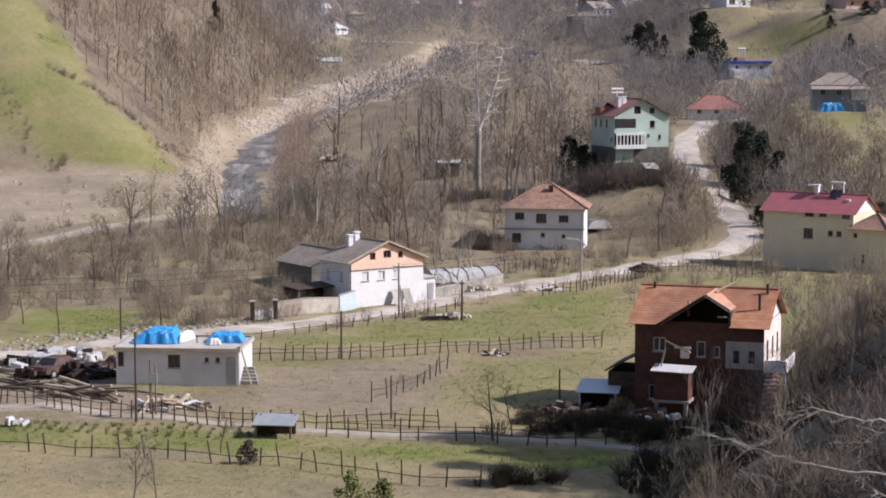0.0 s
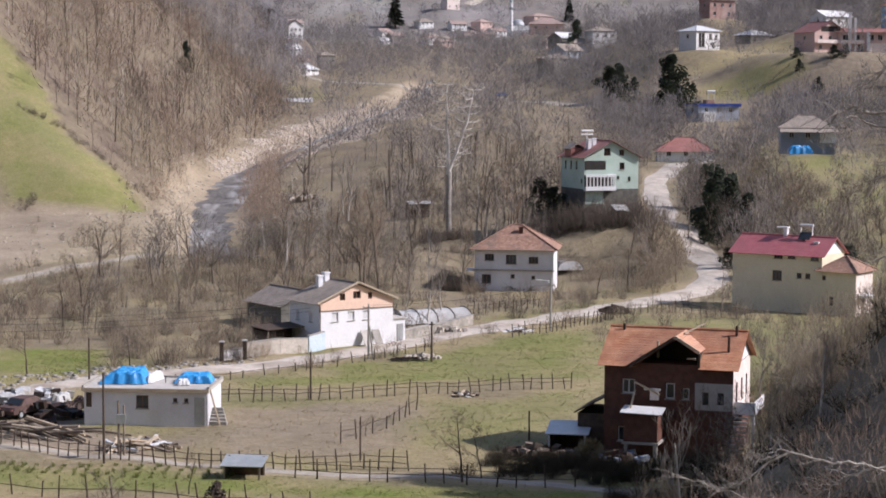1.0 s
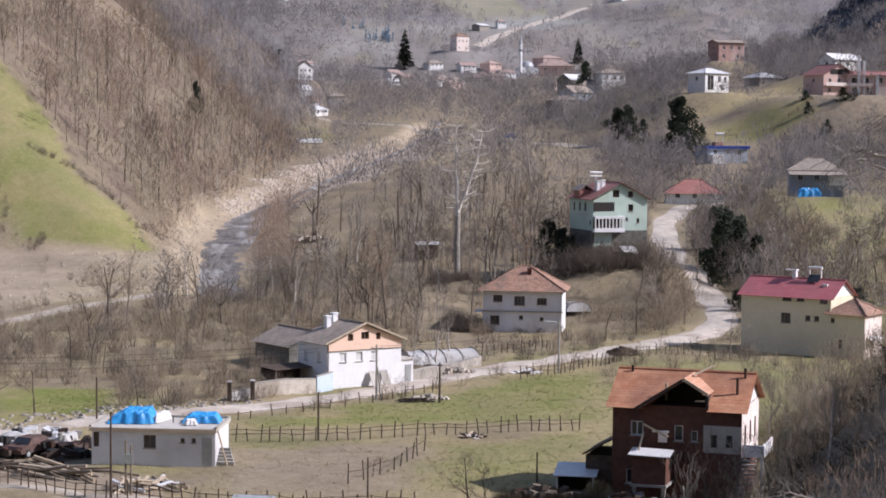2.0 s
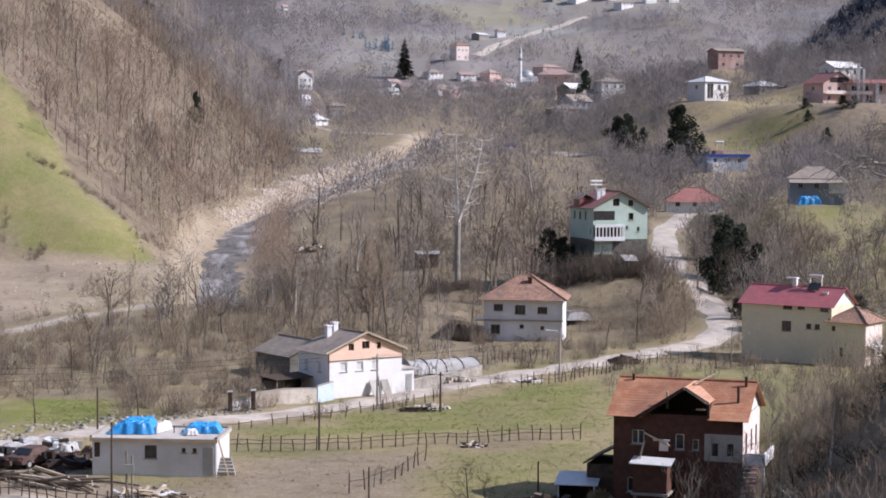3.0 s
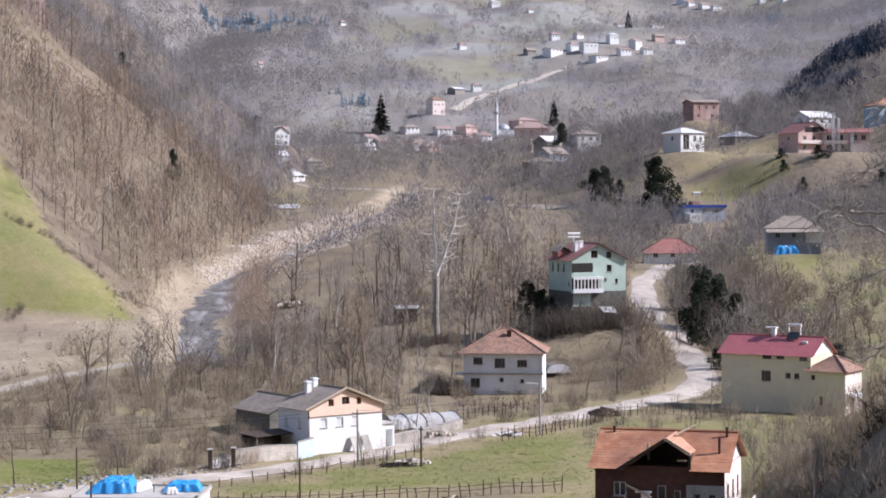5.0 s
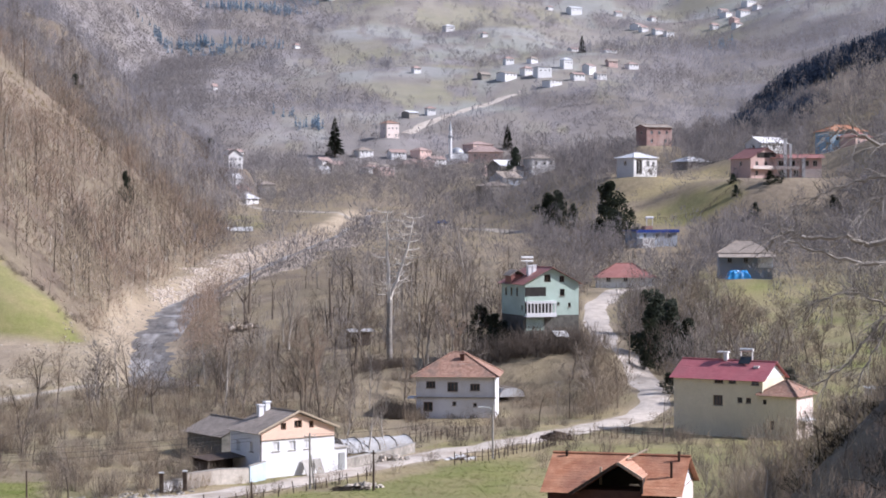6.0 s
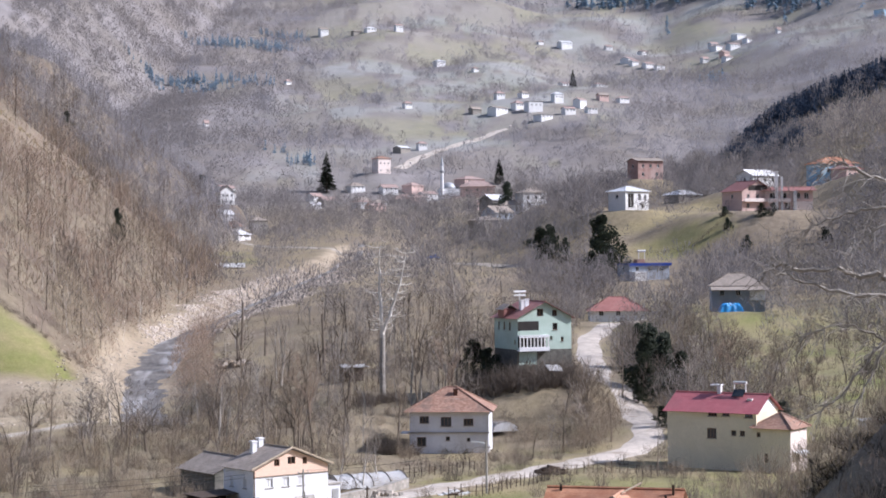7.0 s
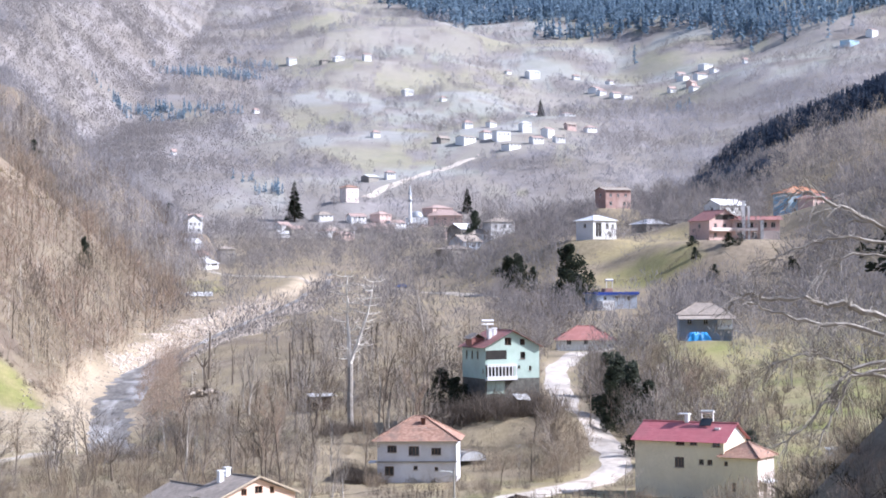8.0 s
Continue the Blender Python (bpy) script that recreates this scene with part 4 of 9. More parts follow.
# the houses further up
far_houses = [
    ("low_house", "low house under a broad faded red roof", (53, 374, 10.8), -5, 11.0, 8, 2.2, "white", "hip", "redroof", 2.6, 3.0),
    # Wall colour darkened to grey-blue for the shade on its near face.
    ("blue_trimmed_house", "house with a navy edged flat roof, walls coloured grey-blue for shade", (70.7, 454, 17.4), 14, 10.2, 7.5, 4.1, "greyblue", "flat", "navy", 0, 0),
    ("tarpaulin_house", "grey-blue house with a brown tiled roof and blue tarpaulin lean-to", (74.1, 361, 13.1), -8, 10.0, 7, 4.8, "greyblue", "hip", "tile_brown", 2.2, 3.0),
    ("white_house", "white two-storey house with a pale roof above the fields", (78, 526, 36.2), 34, 8.6, 7, 5.0, "white_far", "hip", "tarp_white", 1.4, 2.0),
    ("red_house", "pink rendered house with a dull red gabled roof on the hillside", (106.5, 504, 35.2), 24, 10, 9, 5.2, "pinkwall", "gable_y", "redroof", 2.6, 0),
    ("blue_house", "light blue house with an orange tile roof", (145, 565, 43.6), 14, 12.5, 9, 6.6, "bluewall", "hip", "tile", 2.0, 4.0),
    ("pale_house", "pale blue-white house behind a red-roofed one", (118, 545, 41.5), 30, 9.5, 7, 4.6, "white_far", "gable_x", "white_far", 1.6, 0),
    ("orange_house", "unfinished orange brick house on the slope", (95, 604, 47.8), 20, 9.0, 7, 5.6, "brickpink", "gable_x", "tile_brown", 0.9, 0),
    ("pink_house", "pink rendered house beside the climbing road", (22.6, 1200, 76), 30, 9, 8, 9.0, "pinkpale", "hip", "tile_old", 1.6, 3.0),
    ("red_roofed_house", "long house with a pale red tile roof in the village", (69, 1003, 54), -4, 18, 11, 6.0, "pinkwall", "hip", "tile_pinkish", 3.2, 6.0),
    ("hilltop_house", "salmon pink house high on the wooded hillside", (-108, 556, 76.5), 20, 11, 8, 6.0, "pinkwall", "hip", "redroof", 1.8, 3.0),
    ("riverside_house", "white house at the foot of the wooded hill", (-50, 802, 46), 24, 6.2, 6, 5.6, "white_far", "gable_y", "tile_brown", 2.2, 0),
]
for nm, lab, at, deg, w, d, h, wall, kind, roof, rise, ridge in far_houses:
    wins = [(-w * 0.3, h * 0.6, 0.9, 1.1, 2), (0.0, h * 0.6, 0.9, 1.1, 2), (w * 0.3, h * 0.6, 0.9, 1.1, 2)]
    if h > 5:
        wins += [(-w * 0.3, h * 0.12, 0.9, 1.2, 2), (w * 0.25, h * 0.12, 0.9, 1.2, 2)]
    if nm == "white_house":
        wins = [(-2.3, 0.5, 2.2, 3.9, 2), (0.9, 2.6, 1.1, 1.6, 2), (3.0, 2.6, 1.0, 1.4, 2), (2.0, 0.3, 1.0, 1.5, 2)]
    house(nm, lab, at, deg, w, d, h, wall, kind, roof, rise, 0.5, {"front": wins, "left": [(0.0, h * 0.6, 1.0, 1.1, 2)]}, ridge=ridge, fine=0.7, foot=3.0, glazed=nm != "white_house")


# ---- what is built on to the houses ----
# open loft gable on the brick house
dorm = Shape()
DA, DB, DM, DZ, DR, DS = -2.2, 2.05, 0.6, 6.3, 8.1, 7.3
courses(dorm, (DB + 0.1, -4.75, DS - 0.12), (DB + 0.1, -1.9, DS - 0.12), (DM, -0.5, DR + 0.05), (DM, -4.75, DR + 0.05), 0.36, 0.05)
courses(dorm, (DA - 0.3, -4.05, DZ - 0.25), (DA - 0.3, -4.5, DZ - 0.25), (DM, -4.5, DR), (DM, -0.5, DR), 0.36, 0.05)
dorm.tube([(DM, -4.8, DR + 0.08), (DM, -0.5, DR + 0.08)], [0.1, 0.1], 6)
roof_part("loft_gable_roof", dorm, M["tile_pale"], brick_house, "paler salmon tiles on the loft gable")
room = Shape()
for xa, xb, za, zb in ((DA, DM, DZ - 0.1, DR - 0.15), (DM, DB, DR - 0.15, DS - 0.2)):
    room.add([(xa, -3.66, DZ - 0.1), (xb, -3.66, DZ - 0.1), (xb, -3.66, zb), (xa, -3.66, za), (xa, -1.4, DZ - 0.1), (xb, -1.4, DZ - 0.1), (xb, -1.4, zb), (xa, -1.4, za)], [(4, 7, 6, 5), (0, 4, 5, 1), (3, 2, 6, 7)])
room.add([(DB, -3.66, DZ - 0.1), (DB, -1.4, DZ - 0.1), (DB, -1.4, DS - 0.2), (DB, -3.66, DS - 0.2)], [(0, 1, 2, 3)])
part("loft_room", room, M["loft"], brick_house, "dark open loft under the gable")
part("loft_beam", Shape().box(1.25, 1.85, -3.95, -3.8, 6.7, 6.8), M["wood_pale"], brick_house)
part("loft_post", Shape().box(DB - 0.06, DB + 0.1, -4.0, -3.85, DZ - 0.2, DS - 0.2), M["wood_dark"], brick_house)
part("barge_board", Shape().slab([(DA - 0.4, -4.5, DZ - 0.28), (DM, -4.5, DR + 0.0), (DM, -4.6, DR + 0.0), (DA - 0.4, -4.6, DZ - 0.28)], 0.2), M["wood_dark"], brick_house)
part("barge_board", Shape().slab([(DM - 0.05, -4.77, DR + 0.1), (DB + 0.15, -4.77, DS - 0.08), (DB + 0.15, -4.86, DS - 0.08), (DM - 0.05, -4.86, DR + 0.1)], 0.18), M["wood_pale"], brick_house)
part("roof_lath", Shape().slab([(0.7, -2.2, 8.25), (0.82, -2.2, 8.25), (1.9, -0.4, 8.75), (1.78, -0.4, 8.75)], 0.08), M["wood_pale"], brick_house, "pale lath standing up from the roof")
for px, py, pz, ph in ((-0.9, -2.7, 6.95, 0.75), (4.0, -0.5, 7.9, 0.75), (3.75, -2.2, 7.2, 0.95), (-3.7, -0.3, 8.0, 0.5)):
    part("flue", Shape().tube([(px, py, pz - 0.4), (px, py, pz + ph)], [0.09, 0.09], 8), M["wood_pale" if px == -0.9 else "metal_dark"], brick_house)
plaster_panel = Shape()
wall_shape(plaster_panel, pose(3.05, -3.725, 0), 1.25, 3.35, 5.15, [(-0.55, 3.7, 0.42, 0.85), (0.45, 3.75, 0.42, 0.8)], 0.022)
part("plaster_panel", plaster_panel, M["concrete_pale"], brick_house, "pale grey plastered patch of wall")
for px in (2.5, 3.5):
    part("opening", Shape().box(px - 0.2, px + 0.2, -3.712, -3.702, 3.72, 4.5), M["glass"], brick_house)
part("porch_wall", Shape().box(-2.45, -0.2, -6.2, -3.7, 1.45, 3.3), M["hollow_brick"], brick_house)
for px in (-2.3, -0.35):
    part("porch_column", Shape().box(px - 0.12, px + 0.12, -6.15, -5.9, -0.6, 1.45), M["concrete"], brick_house)
part("porch_floor", Shape().box(-2.55, -0.1, -6.3, -3.7, 1.28, 1.445), M["concrete"], brick_house)
part("porch_roof", Shape().slab([(-2.65, -6.5, 3.4), (0.1, -6.5, 3.35), (0.1, -4.9, 3.6), (-2.65, -4.9, 3.65)], 0.06), M["tarp_white"], brick_house, "white sheet porch roof")
part("plank", Shape().slab([(-2.1, -4.6, 5.15), (-1.95, -4.6, 5.2), (-0.4, -4.2, 4.35), (-0.55, -4.2, 4.3)], 0.08), M["wood_pale"], brick_house)
part("plank", Shape().slab([(-2.2, -5.6, 3.5), (-2.08, -5.6, 3.5), (-1.9, -5.0, 4.7), (-2.02, -5.0, 4.7)], 0.08), M["wood_pale"], brick_house)
part("balcony_rail", Shape().box(-1.5, -0.4, -4.3, -4.2, 4.6, 4.72), M["frame_white"], brick_house)
part("hung_cloth", Shape().box(-1.1, -0.5, -4.28, -4.24, 3.95, 4.6), M["pinkpale"], brick_house)
part("balcony_slab", Shape().box(4.32, 5.75, -3.4, 0.6, 3.15, 3.3).box(5.62, 5.75, -3.4, 0.6, 3.3, 3.95).box(4.32, 5.62, -3.4, -3.28, 3.3, 3.95), M["white"], brick_house, "white rendered balcony")
part("balcony_column", Shape().box(5.5, 5.68, -3.3, -3.12, -1, 3.15), M["white"], brick_house)
for i in range(10):
    part("stair", Shape().box(4.4, 5.3, -3.7 - 0.26 * i, -3.46 - 0.26 * i, 2.9 - 0.26 * i, 3.02 - 0.26 * i), M["concrete_pale"], brick_house)
part("stair_wall", Shape().add([(4.32, -3.45, 3.1), (4.32, -6.4, 0), (4.32, -3.45, 0), (4.39, -3.45, 3.1), (4.39, -6.4, 0), (4.39, -3.45, 0)], [(0, 1, 2), (3, 5, 4), (0, 3, 4, 1), (1, 4, 5, 2), (2, 5, 3, 0)]), M["hollow_brick"], brick_house)
lean = Shape().slab([(-6.5, -3.2, 2.7), (-4.32, -3.2, 3.9), (-4.32, 1.5, 3.9), (-6.5, 1.5, 2.7)], 0.1)
part("lean_to_roof", lean, M["metal_dark"], brick_house, "dark lean-to roof")
part("lean_to_wall", Shape().box(-6.3, -4.32, -2.9, 1.2, -0.5, 2.6), M["wood_dark"], brick_house, "dark board lean-to wall")

# flat house: tarpaulin heaps are things of their own; parapet, door, steps and posts belong to it
for side in ("left", "right", "back"):
    w, d = 9.0, 5.2
    m = face_pose(side, w + 0.3, d + 0.3)
    half = (d if side != "back" else w) / 2 + 0.15
    part("parapet", Shape().box(-half, half, 0, 0.15, 2.655, 2.78, m), M["concrete"], tarp_house)
part("door", Shape().box(3.55, 4.3, -2.65, -2.605, 0.0, 2.0), M["sheet"], tarp_house, "grey metal door")
part("eave_board", Shape().box(-4.65, 4.65, -2.81, -2.76, 2.36, 2.6), M["wood_pale"], tarp_house)
for i in range(5):
    part("step", Shape().box(4.52, 5.8 - 0.12 * i, -2.2 + 0.3 * i, -1.9 + 0.3 * i, -0.3, 0.2 + 0.2 * i), M["concrete"], tarp_house)
part("prop", Shape().tube([(5.35, -2.4, 0), (4.62, -2.4, 2.7)], [0.07, 0.07], 5), M["wood_pale"], tarp_house)
part("shadow_board", Shape().box(-4.35, -3.95, -2.62, -2.604, 1.2, 2.25), M["wood_dark"], tarp_house, "narrow dark board on the front wall")
for i in range(3):
    part("antenna_pole", Shape().tube([(-1.0 + 1.9 * i, 1.0 - i, 2.6), (-1.0 + 1.9 * i, 1.0 - i, 3.1)], [0.04, 0.04], 5), M["metal_dark"], tarp_house)


def tarp_heap(x, y, w, d, h, deg, name, label, seed, mat, base=2.66, parent=tarp_house):
    """A sheet thrown over stacked things: a bumpy, sagging cover with hanging folds."""
    rr = random.Random(seed)
    n = 24
    ph = [rr.uniform(0, 6) for _ in range(4)]
    v, f = [], []
    for i in range(n + 1):
        for j in range(n + 1):
            s, t = 2 * i / n - 1, 2 * j / n - 1
            e = max(abs(s), abs(t))
            fall = 1 - max(0, (e - 0.74) / 0.26) ** 1.6
            box = max(0.55, min(1.0, 0.9 + 0.5 * math.sin(2.1 * s + ph[0]))) * (0.9 + 0.1 * (t > math.sin(ph[1]) * 0.5))
            z = h * max(0.0, fall) * (box - 0.12 * abs(math.sin(4 * s + 3 * t + ph[2])) ** 0.5 + 0.07 * abs(math.sin(9 * s - 6 * t + ph[3])) + rr.uniform(-0.05, 0.05))
            k = 1 + 0.05 * math.sin(11 * math.atan2(t, s) + ph[3]) * (e > 0.8)
            v.append((s * w / 2 * k, t * d / 2 * k, max(z, 0.0) + 0.01))
    for i in range(n):
        for j in range(n):
            a = i * (n + 1) + j
            f.append((a, a + n + 1, a + n + 2, a + 1))
    m = parent.matrix_world @ rot_z(x, y, base, deg)
    ob = new(name, Shape().add(v, f).mesh(name, M[mat], False))
    ob.matrix_world = m
    ob.modifiers.new("thickness", "SOLIDIFY").thickness = 0.02
    return tagged(ob, label, "tarpaulin", "tarpaulins on the flat roof")


tarp_heap(-2.15, 0.3, 3.3, 3.0, 0.95, 4, "tarpaulin", "bright blue tarpaulin over a stack on the flat roof", 1, "tarp_blue")
tarp_heap(-0.3, 0.6, 1.0, 2.4, 0.7, -12, "plastic_sheet", "white plastic sheet beside a blue tarpaulin on the roof", 2, "tarp_white")
tarp_heap(2.9, 0.8, 2.7, 2.2, 0.62, 3, "tarpaulin", "smaller bright blue tarpaulin over a stack on the roof", 3, "tarp_blue")
tarp_heap(2.4, -0.9, 0.9, 0.8, 0.4, 20, "plastic_sheet", "small white plastic bundle lying on the flat roof", 4, "tarp_white")

# peach-gabled house: white verge boards, band, annex and back building
for s in (-1, 1):
    e = 4.32 - 1.67 * 0.36 / 4.15
    part("verge_board", Shape().slab([(s * 4.52, -3.12, e + 0.06), (0, -3.12, 6.06), (0, -3.06, 6.06), (s * 4.52, -3.06, e + 0.06)][::s], 0.13), M["wood_pale"], peach_house, "pale wooden verge board")
part("painted_band", Shape().box(-4.14, 4.14, -2.73, -2.703, 3.55, 4.3), M["peach"], peach_house, "peach paint below the eaves")
part("band", Shape().box(-4.17, 4.17, -2.76, -2.703, 3.45, 3.54), M["wood_grey"], peach_house)
part("annex", Shape().box(4.16, 5.7, -2.5, 1.0, -0.5, 2.25), M["white"], peach_house, "white annex beside the front")
part("annex_door", Shape().box(4.75, 5.45, -2.55, -2.505, 0.0, 1.75), M["sheet"], peach_house)
part("annex_roof", Shape().box(4.16, 5.85, -2.65, 1.1, 2.253, 2.36), M["concrete_pale"], peach_house)
part("drain_pipe", Shape().tube([(-4.1, -2.8, 0), (-4.1, -2.8, 4.1)], [0.06, 0.06], 6), M["wood_dark"], peach_house)
for s, a in ((0.75, 0.35), (2.0, 0.28)):
    part("leaning_board", Shape().slab([(s - 0.42, -3.5 - a, 0.03), (s + 0.42, -3.5 - a, 0.03), (s + 0.42, -2.9, 1.45), (s - 0.42, -2.9, 1.45)], 0.06), M["concrete_pale" if s < 1 else "concrete"], peach_house, "grey sheet leaning at the wall")

# hipped house: floor band, overhang, downpipe
part("floor_band", Shape().box(-5.1, 5.0, -3.95, -3.755, 2.58, 2.72), M["concrete"], hip_house)
part("down_pipe", Shape().tube([(4.85, -3.88, 2.7), (4.85, -3.88, 5.1)], [0.11, 0.11], 6), M["frame_white"], hip_house, "bright white downpipe")
part("wire_shelf", Shape().box(-6.0, -4.97, -3.6, -1.0, 2.45, 2.58), M["white"], hip_house)
part("roof_patch", Shape().box(0.3, 1.2, -2.1, -1.75, 6.62, 6.7), M["frame_white"], hip_house, "white flashing below the chimney")
part("roof_slot", Shape().slab([(-2.0, -2.55, 6.28), (0.2, -2.55, 6.28), (0.2, -2.1, 6.62), (-2.0, -2.1, 6.62)], 0.1), M["wood_dark"], hip_house, "dark strip on the roof beside the chimney")

# ochre house: lower wing with its own roof, solar heater, chimney
wing = Shape()
wall_shape(wing, pose(7.5, -3.1, 0), 2.0, -1.5, 5.0, [(-1.75, 3.9, 0.45, 0.55), (-0.85, 1.1, 0.5, 1.0)])
wing.box(9.25, 9.5, -2.85, 1.6, -1.5, 5.0).box(5.5, 9.25, 1.4, 1.6, -1.5, 5.0)
part("wing_wall", wing.weld(), M["ochre"], ochre_house)
window(ochre_house, pose(7.5, -3.1, 0), -1.75, 3.9, 0.45, 0.55, M["frame_brown"], 1, False)
window(ochre_house, pose(7.5, -3.1, 0), -0.85, 1.1, 0.5, 1.0, M["frame_brown"], 1, False)
part("wing_end_wall", Shape().box(9.51, 9.56, -3.05, 1.55, -0.5, 4.95), M["pinkpale"], ochre_house, "pale pink end wall")
wr = Shape()
hip_roof(wr, 4.2, 4.7, 5.0, 1.5, 0.45, 0.2, 0.36)
for sh in [wr] + ROWS_OF[id(wr)]:
    sh.v = [(x + 7.4, y - 0.75, z) for x, y, z in sh.v]
roof_part("wing_roof", wr, M["tile_old"], ochre_house, "faded orange tiled roof of the wing")
part("solar_tank", Shape().tube([(1.3, 0.2, 9.7), (2.9, 0.2, 9.7)], [0.18, 0.18], 10).box(1.35, 1.42, 0.1, 0.3, 8.3, 9.55).box(2.75, 2.82, 0.1, 0.3, 8.3, 9.55), M["frame_white"], ochre_house, "white solar water tank")
part("solar_panel", Shape().slab([(1.5, -0.9, 8.2), (2.9, -0.9, 8.2), (2.9, -0.1, 8.95), (1.5, -0.1, 8.95)], 0.06), M["glass"], ochre_house)
part("roof_hatch", Shape().box(3.6, 4.2, -1.3, -0.8, 7.75, 8.0), M["frame_white"], ochre_house, "small white roof hatch")
part("chimney", Shape().box(-0.6, -0.15, -0.2, 0.25, 8.0, 9.3).box(-1.4, -0.05, -0.3, 0.35, 9.3, 9.45), M["white"], ochre_house)
part("door_canopy", Shape().slab([(9.6, -2.6, 2.5), (10.5, -2.6, 2.2), (10.5, 0.2, 2.2), (9.6, 0.2, 2.5)], 0.06), M["tarp_white"], ochre_house, "white canopy over the side door")
part("side_door", Shape().box(9.565, 9.6, -1.6, -0.7, 0.0, 2.0), M["wood_dark"], ochre_house)

# mint house: loggia, balustrade, tank tower, foot terrace
# Flat dark plates paint the shade of the loggia and the balcony recess.
part("loggia", Shape().box(-4.05, -0.9, -4.235, -4.205, 6.2, 7.55), M["loft"], mint_house, "near-black plate for the shade of the loggia")
part("loggia_parapet", Shape().box(-4.15, -0.85, -5.0, -4.9, 5.65, 6.3), M["mint"], mint_house)
part("balcony_shade_plate", Shape().box(-4.05, 0.2, -4.235, -4.205, 3.9, 5.5), M["loft"], mint_house, "near-black plate for the shaded recess behind the balustrade")
part("loggia_slab", Shape().box(-4.2, 0.35, -5.1, -4.21, 3.42, 3.6).box(-4.2, 0.35, -5.1, -4.21, 5.5, 5.64), M["white"], mint_house)
part("balustrade_rail", Shape().box(-4.2, 0.35, -5.1, -4.97, 5.3, 5.48).box(-4.2, 0.35, -5.1, -4.97, 3.6, 4.0), M["white"], mint_house)
for i in range(9):
    part("baluster", Shape().box(-4.15 + 0.53 * i, -3.97 + 0.53 * i, -5.08, -4.98, 4.0, 5.3), M["frame_white"], mint_house)
part("roof_dormer", Shape().box(-4.3, -2.6, 0.2, 2.4, 7.9, 9.2), M["redroof"], mint_house)
part("dormer_roof", Shape().slab([(-4.7, -0.1, 9.1), (-3.4, -0.1, 9.9), (-3.4, 2.6, 9.9), (-4.7, 2.6, 9.1)], 0.1).slab([(-3.4, -0.1, 9.9), (-2.2, -0.1, 9.1), (-2.2, 2.6, 9.1), (-3.4, 2.6, 9.9)], 0.1), M["tile_brown"], mint_house)
part("solar_tank", Shape().tube([(-3.0, -0.4, 11.6), (-1.2, -0.4, 11.6)], [0.18, 0.18], 8).tube([(-3.0, -0.4, 11.1), (-1.2, -0.4, 11.1)], [0.12, 0.12], 8).box(-2.2, -2.1, -0.5, -0.3, 9.2, 11.4), M["frame_white"], mint_house, "white solar water tank")
part("lean_shelter", Shape().slab([(-1.0, -8.0, 0.9), (1.2, -8.0, 0.7), (1.2, -6.4, 1.5), (-1.0, -6.4, 1.6)], 0.08), M["poly"], mint_house, "grey sheet over a lean-to")
for px in (-0.9, 1.1):
    part("shelter_post", Shape().box(px - 0.07, px + 0.07, -7.9, -7.76, -2.5, 0.7), M["wood_grey"], mint_house)
part("foot_wall", Shape().box(-4.3, 4.3, -4.6, -4.21, -1.5, 1.4), M["stone_dark"], mint_house)
part("basement_patch", Shape().box(-3.9, -1.2, -4.23, -4.205, 1.5, 3.3), M["mint"], mint_house, "faded green basement wall")

# navy edge, tank and door of the blue-trimmed house; second lower roof and porch of the tarpaulin house
blue_trim, tarp_far = bpy.data.objects["blue_trimmed_house"], bpy.data.objects["tarpaulin_house"]
part("fascia", Shape().box(-5.5, 5.5, -4.2, -4.05, 3.75, 4.45).box(5.4, 5.5, -4.05, 4.05, 3.75, 4.45), M["navy"], blue_trim, "deep navy roof edge")
part("roof_hut", Shape().box(-1.8, 0.2, -0.6, 1.6, 4.31, 5.3), M["tile_old"], blue_trim)
part("solar_tank", Shape().tube([(-1.4, 0, 7.3), (0.6, 0, 7.3)], [0.25, 0.25], 8).box(-1.2, -1.1, -0.1, 0.1, 4.3, 7.1).box(0.3, 0.4, -0.1, 0.1, 4.3, 7.1), M["frame_white"], blue_trim, "white solar water tank")
part("annex", Shape().box(-5.0, -2.0, -7.0, -3.76, -2.0, 2.4), M["white_far"], blue_trim)
part("white_bay", Shape().box(2.2, 4.9, -4.3, -3.55, 2.0, 4.3), M["white_far"], tarp_far, "white enclosed bay")
part("porch_roof", Shape().slab([(-5.2, -6.2, 4.0), (5.4, -6.2, 4.0), (5.4, -3.6, 4.7), (-5.2, -3.6, 4.7)], 0.15), M["tile_brown"], tarp_far)
part("side_roof", Shape().slab([(4.9, -5.5, 2.0), (8.5, -5.5, 0.9), (8.5, -1.0, 0.9), (4.9, -1.0, 2.0)], 0.12), M["sheet"], tarp_far)

# white plaster on the brick house's end wall, with the three narrow windows left free
plaster = Shape()
wall_shape(plaster, face_pose("right", 8.6 + 0.05, 7.4), 3.68, 2.7, 6.25, [(-2.2, 3.7, 0.7, 1.4), (0.0, 3.7, 0.7, 1.4), (2.1, 3.7, 0.7, 1.4)], 0.022)
part("plaster_coat", plaster, M["pinkpale"], brick_house, "pale plaster coat on the end wall")


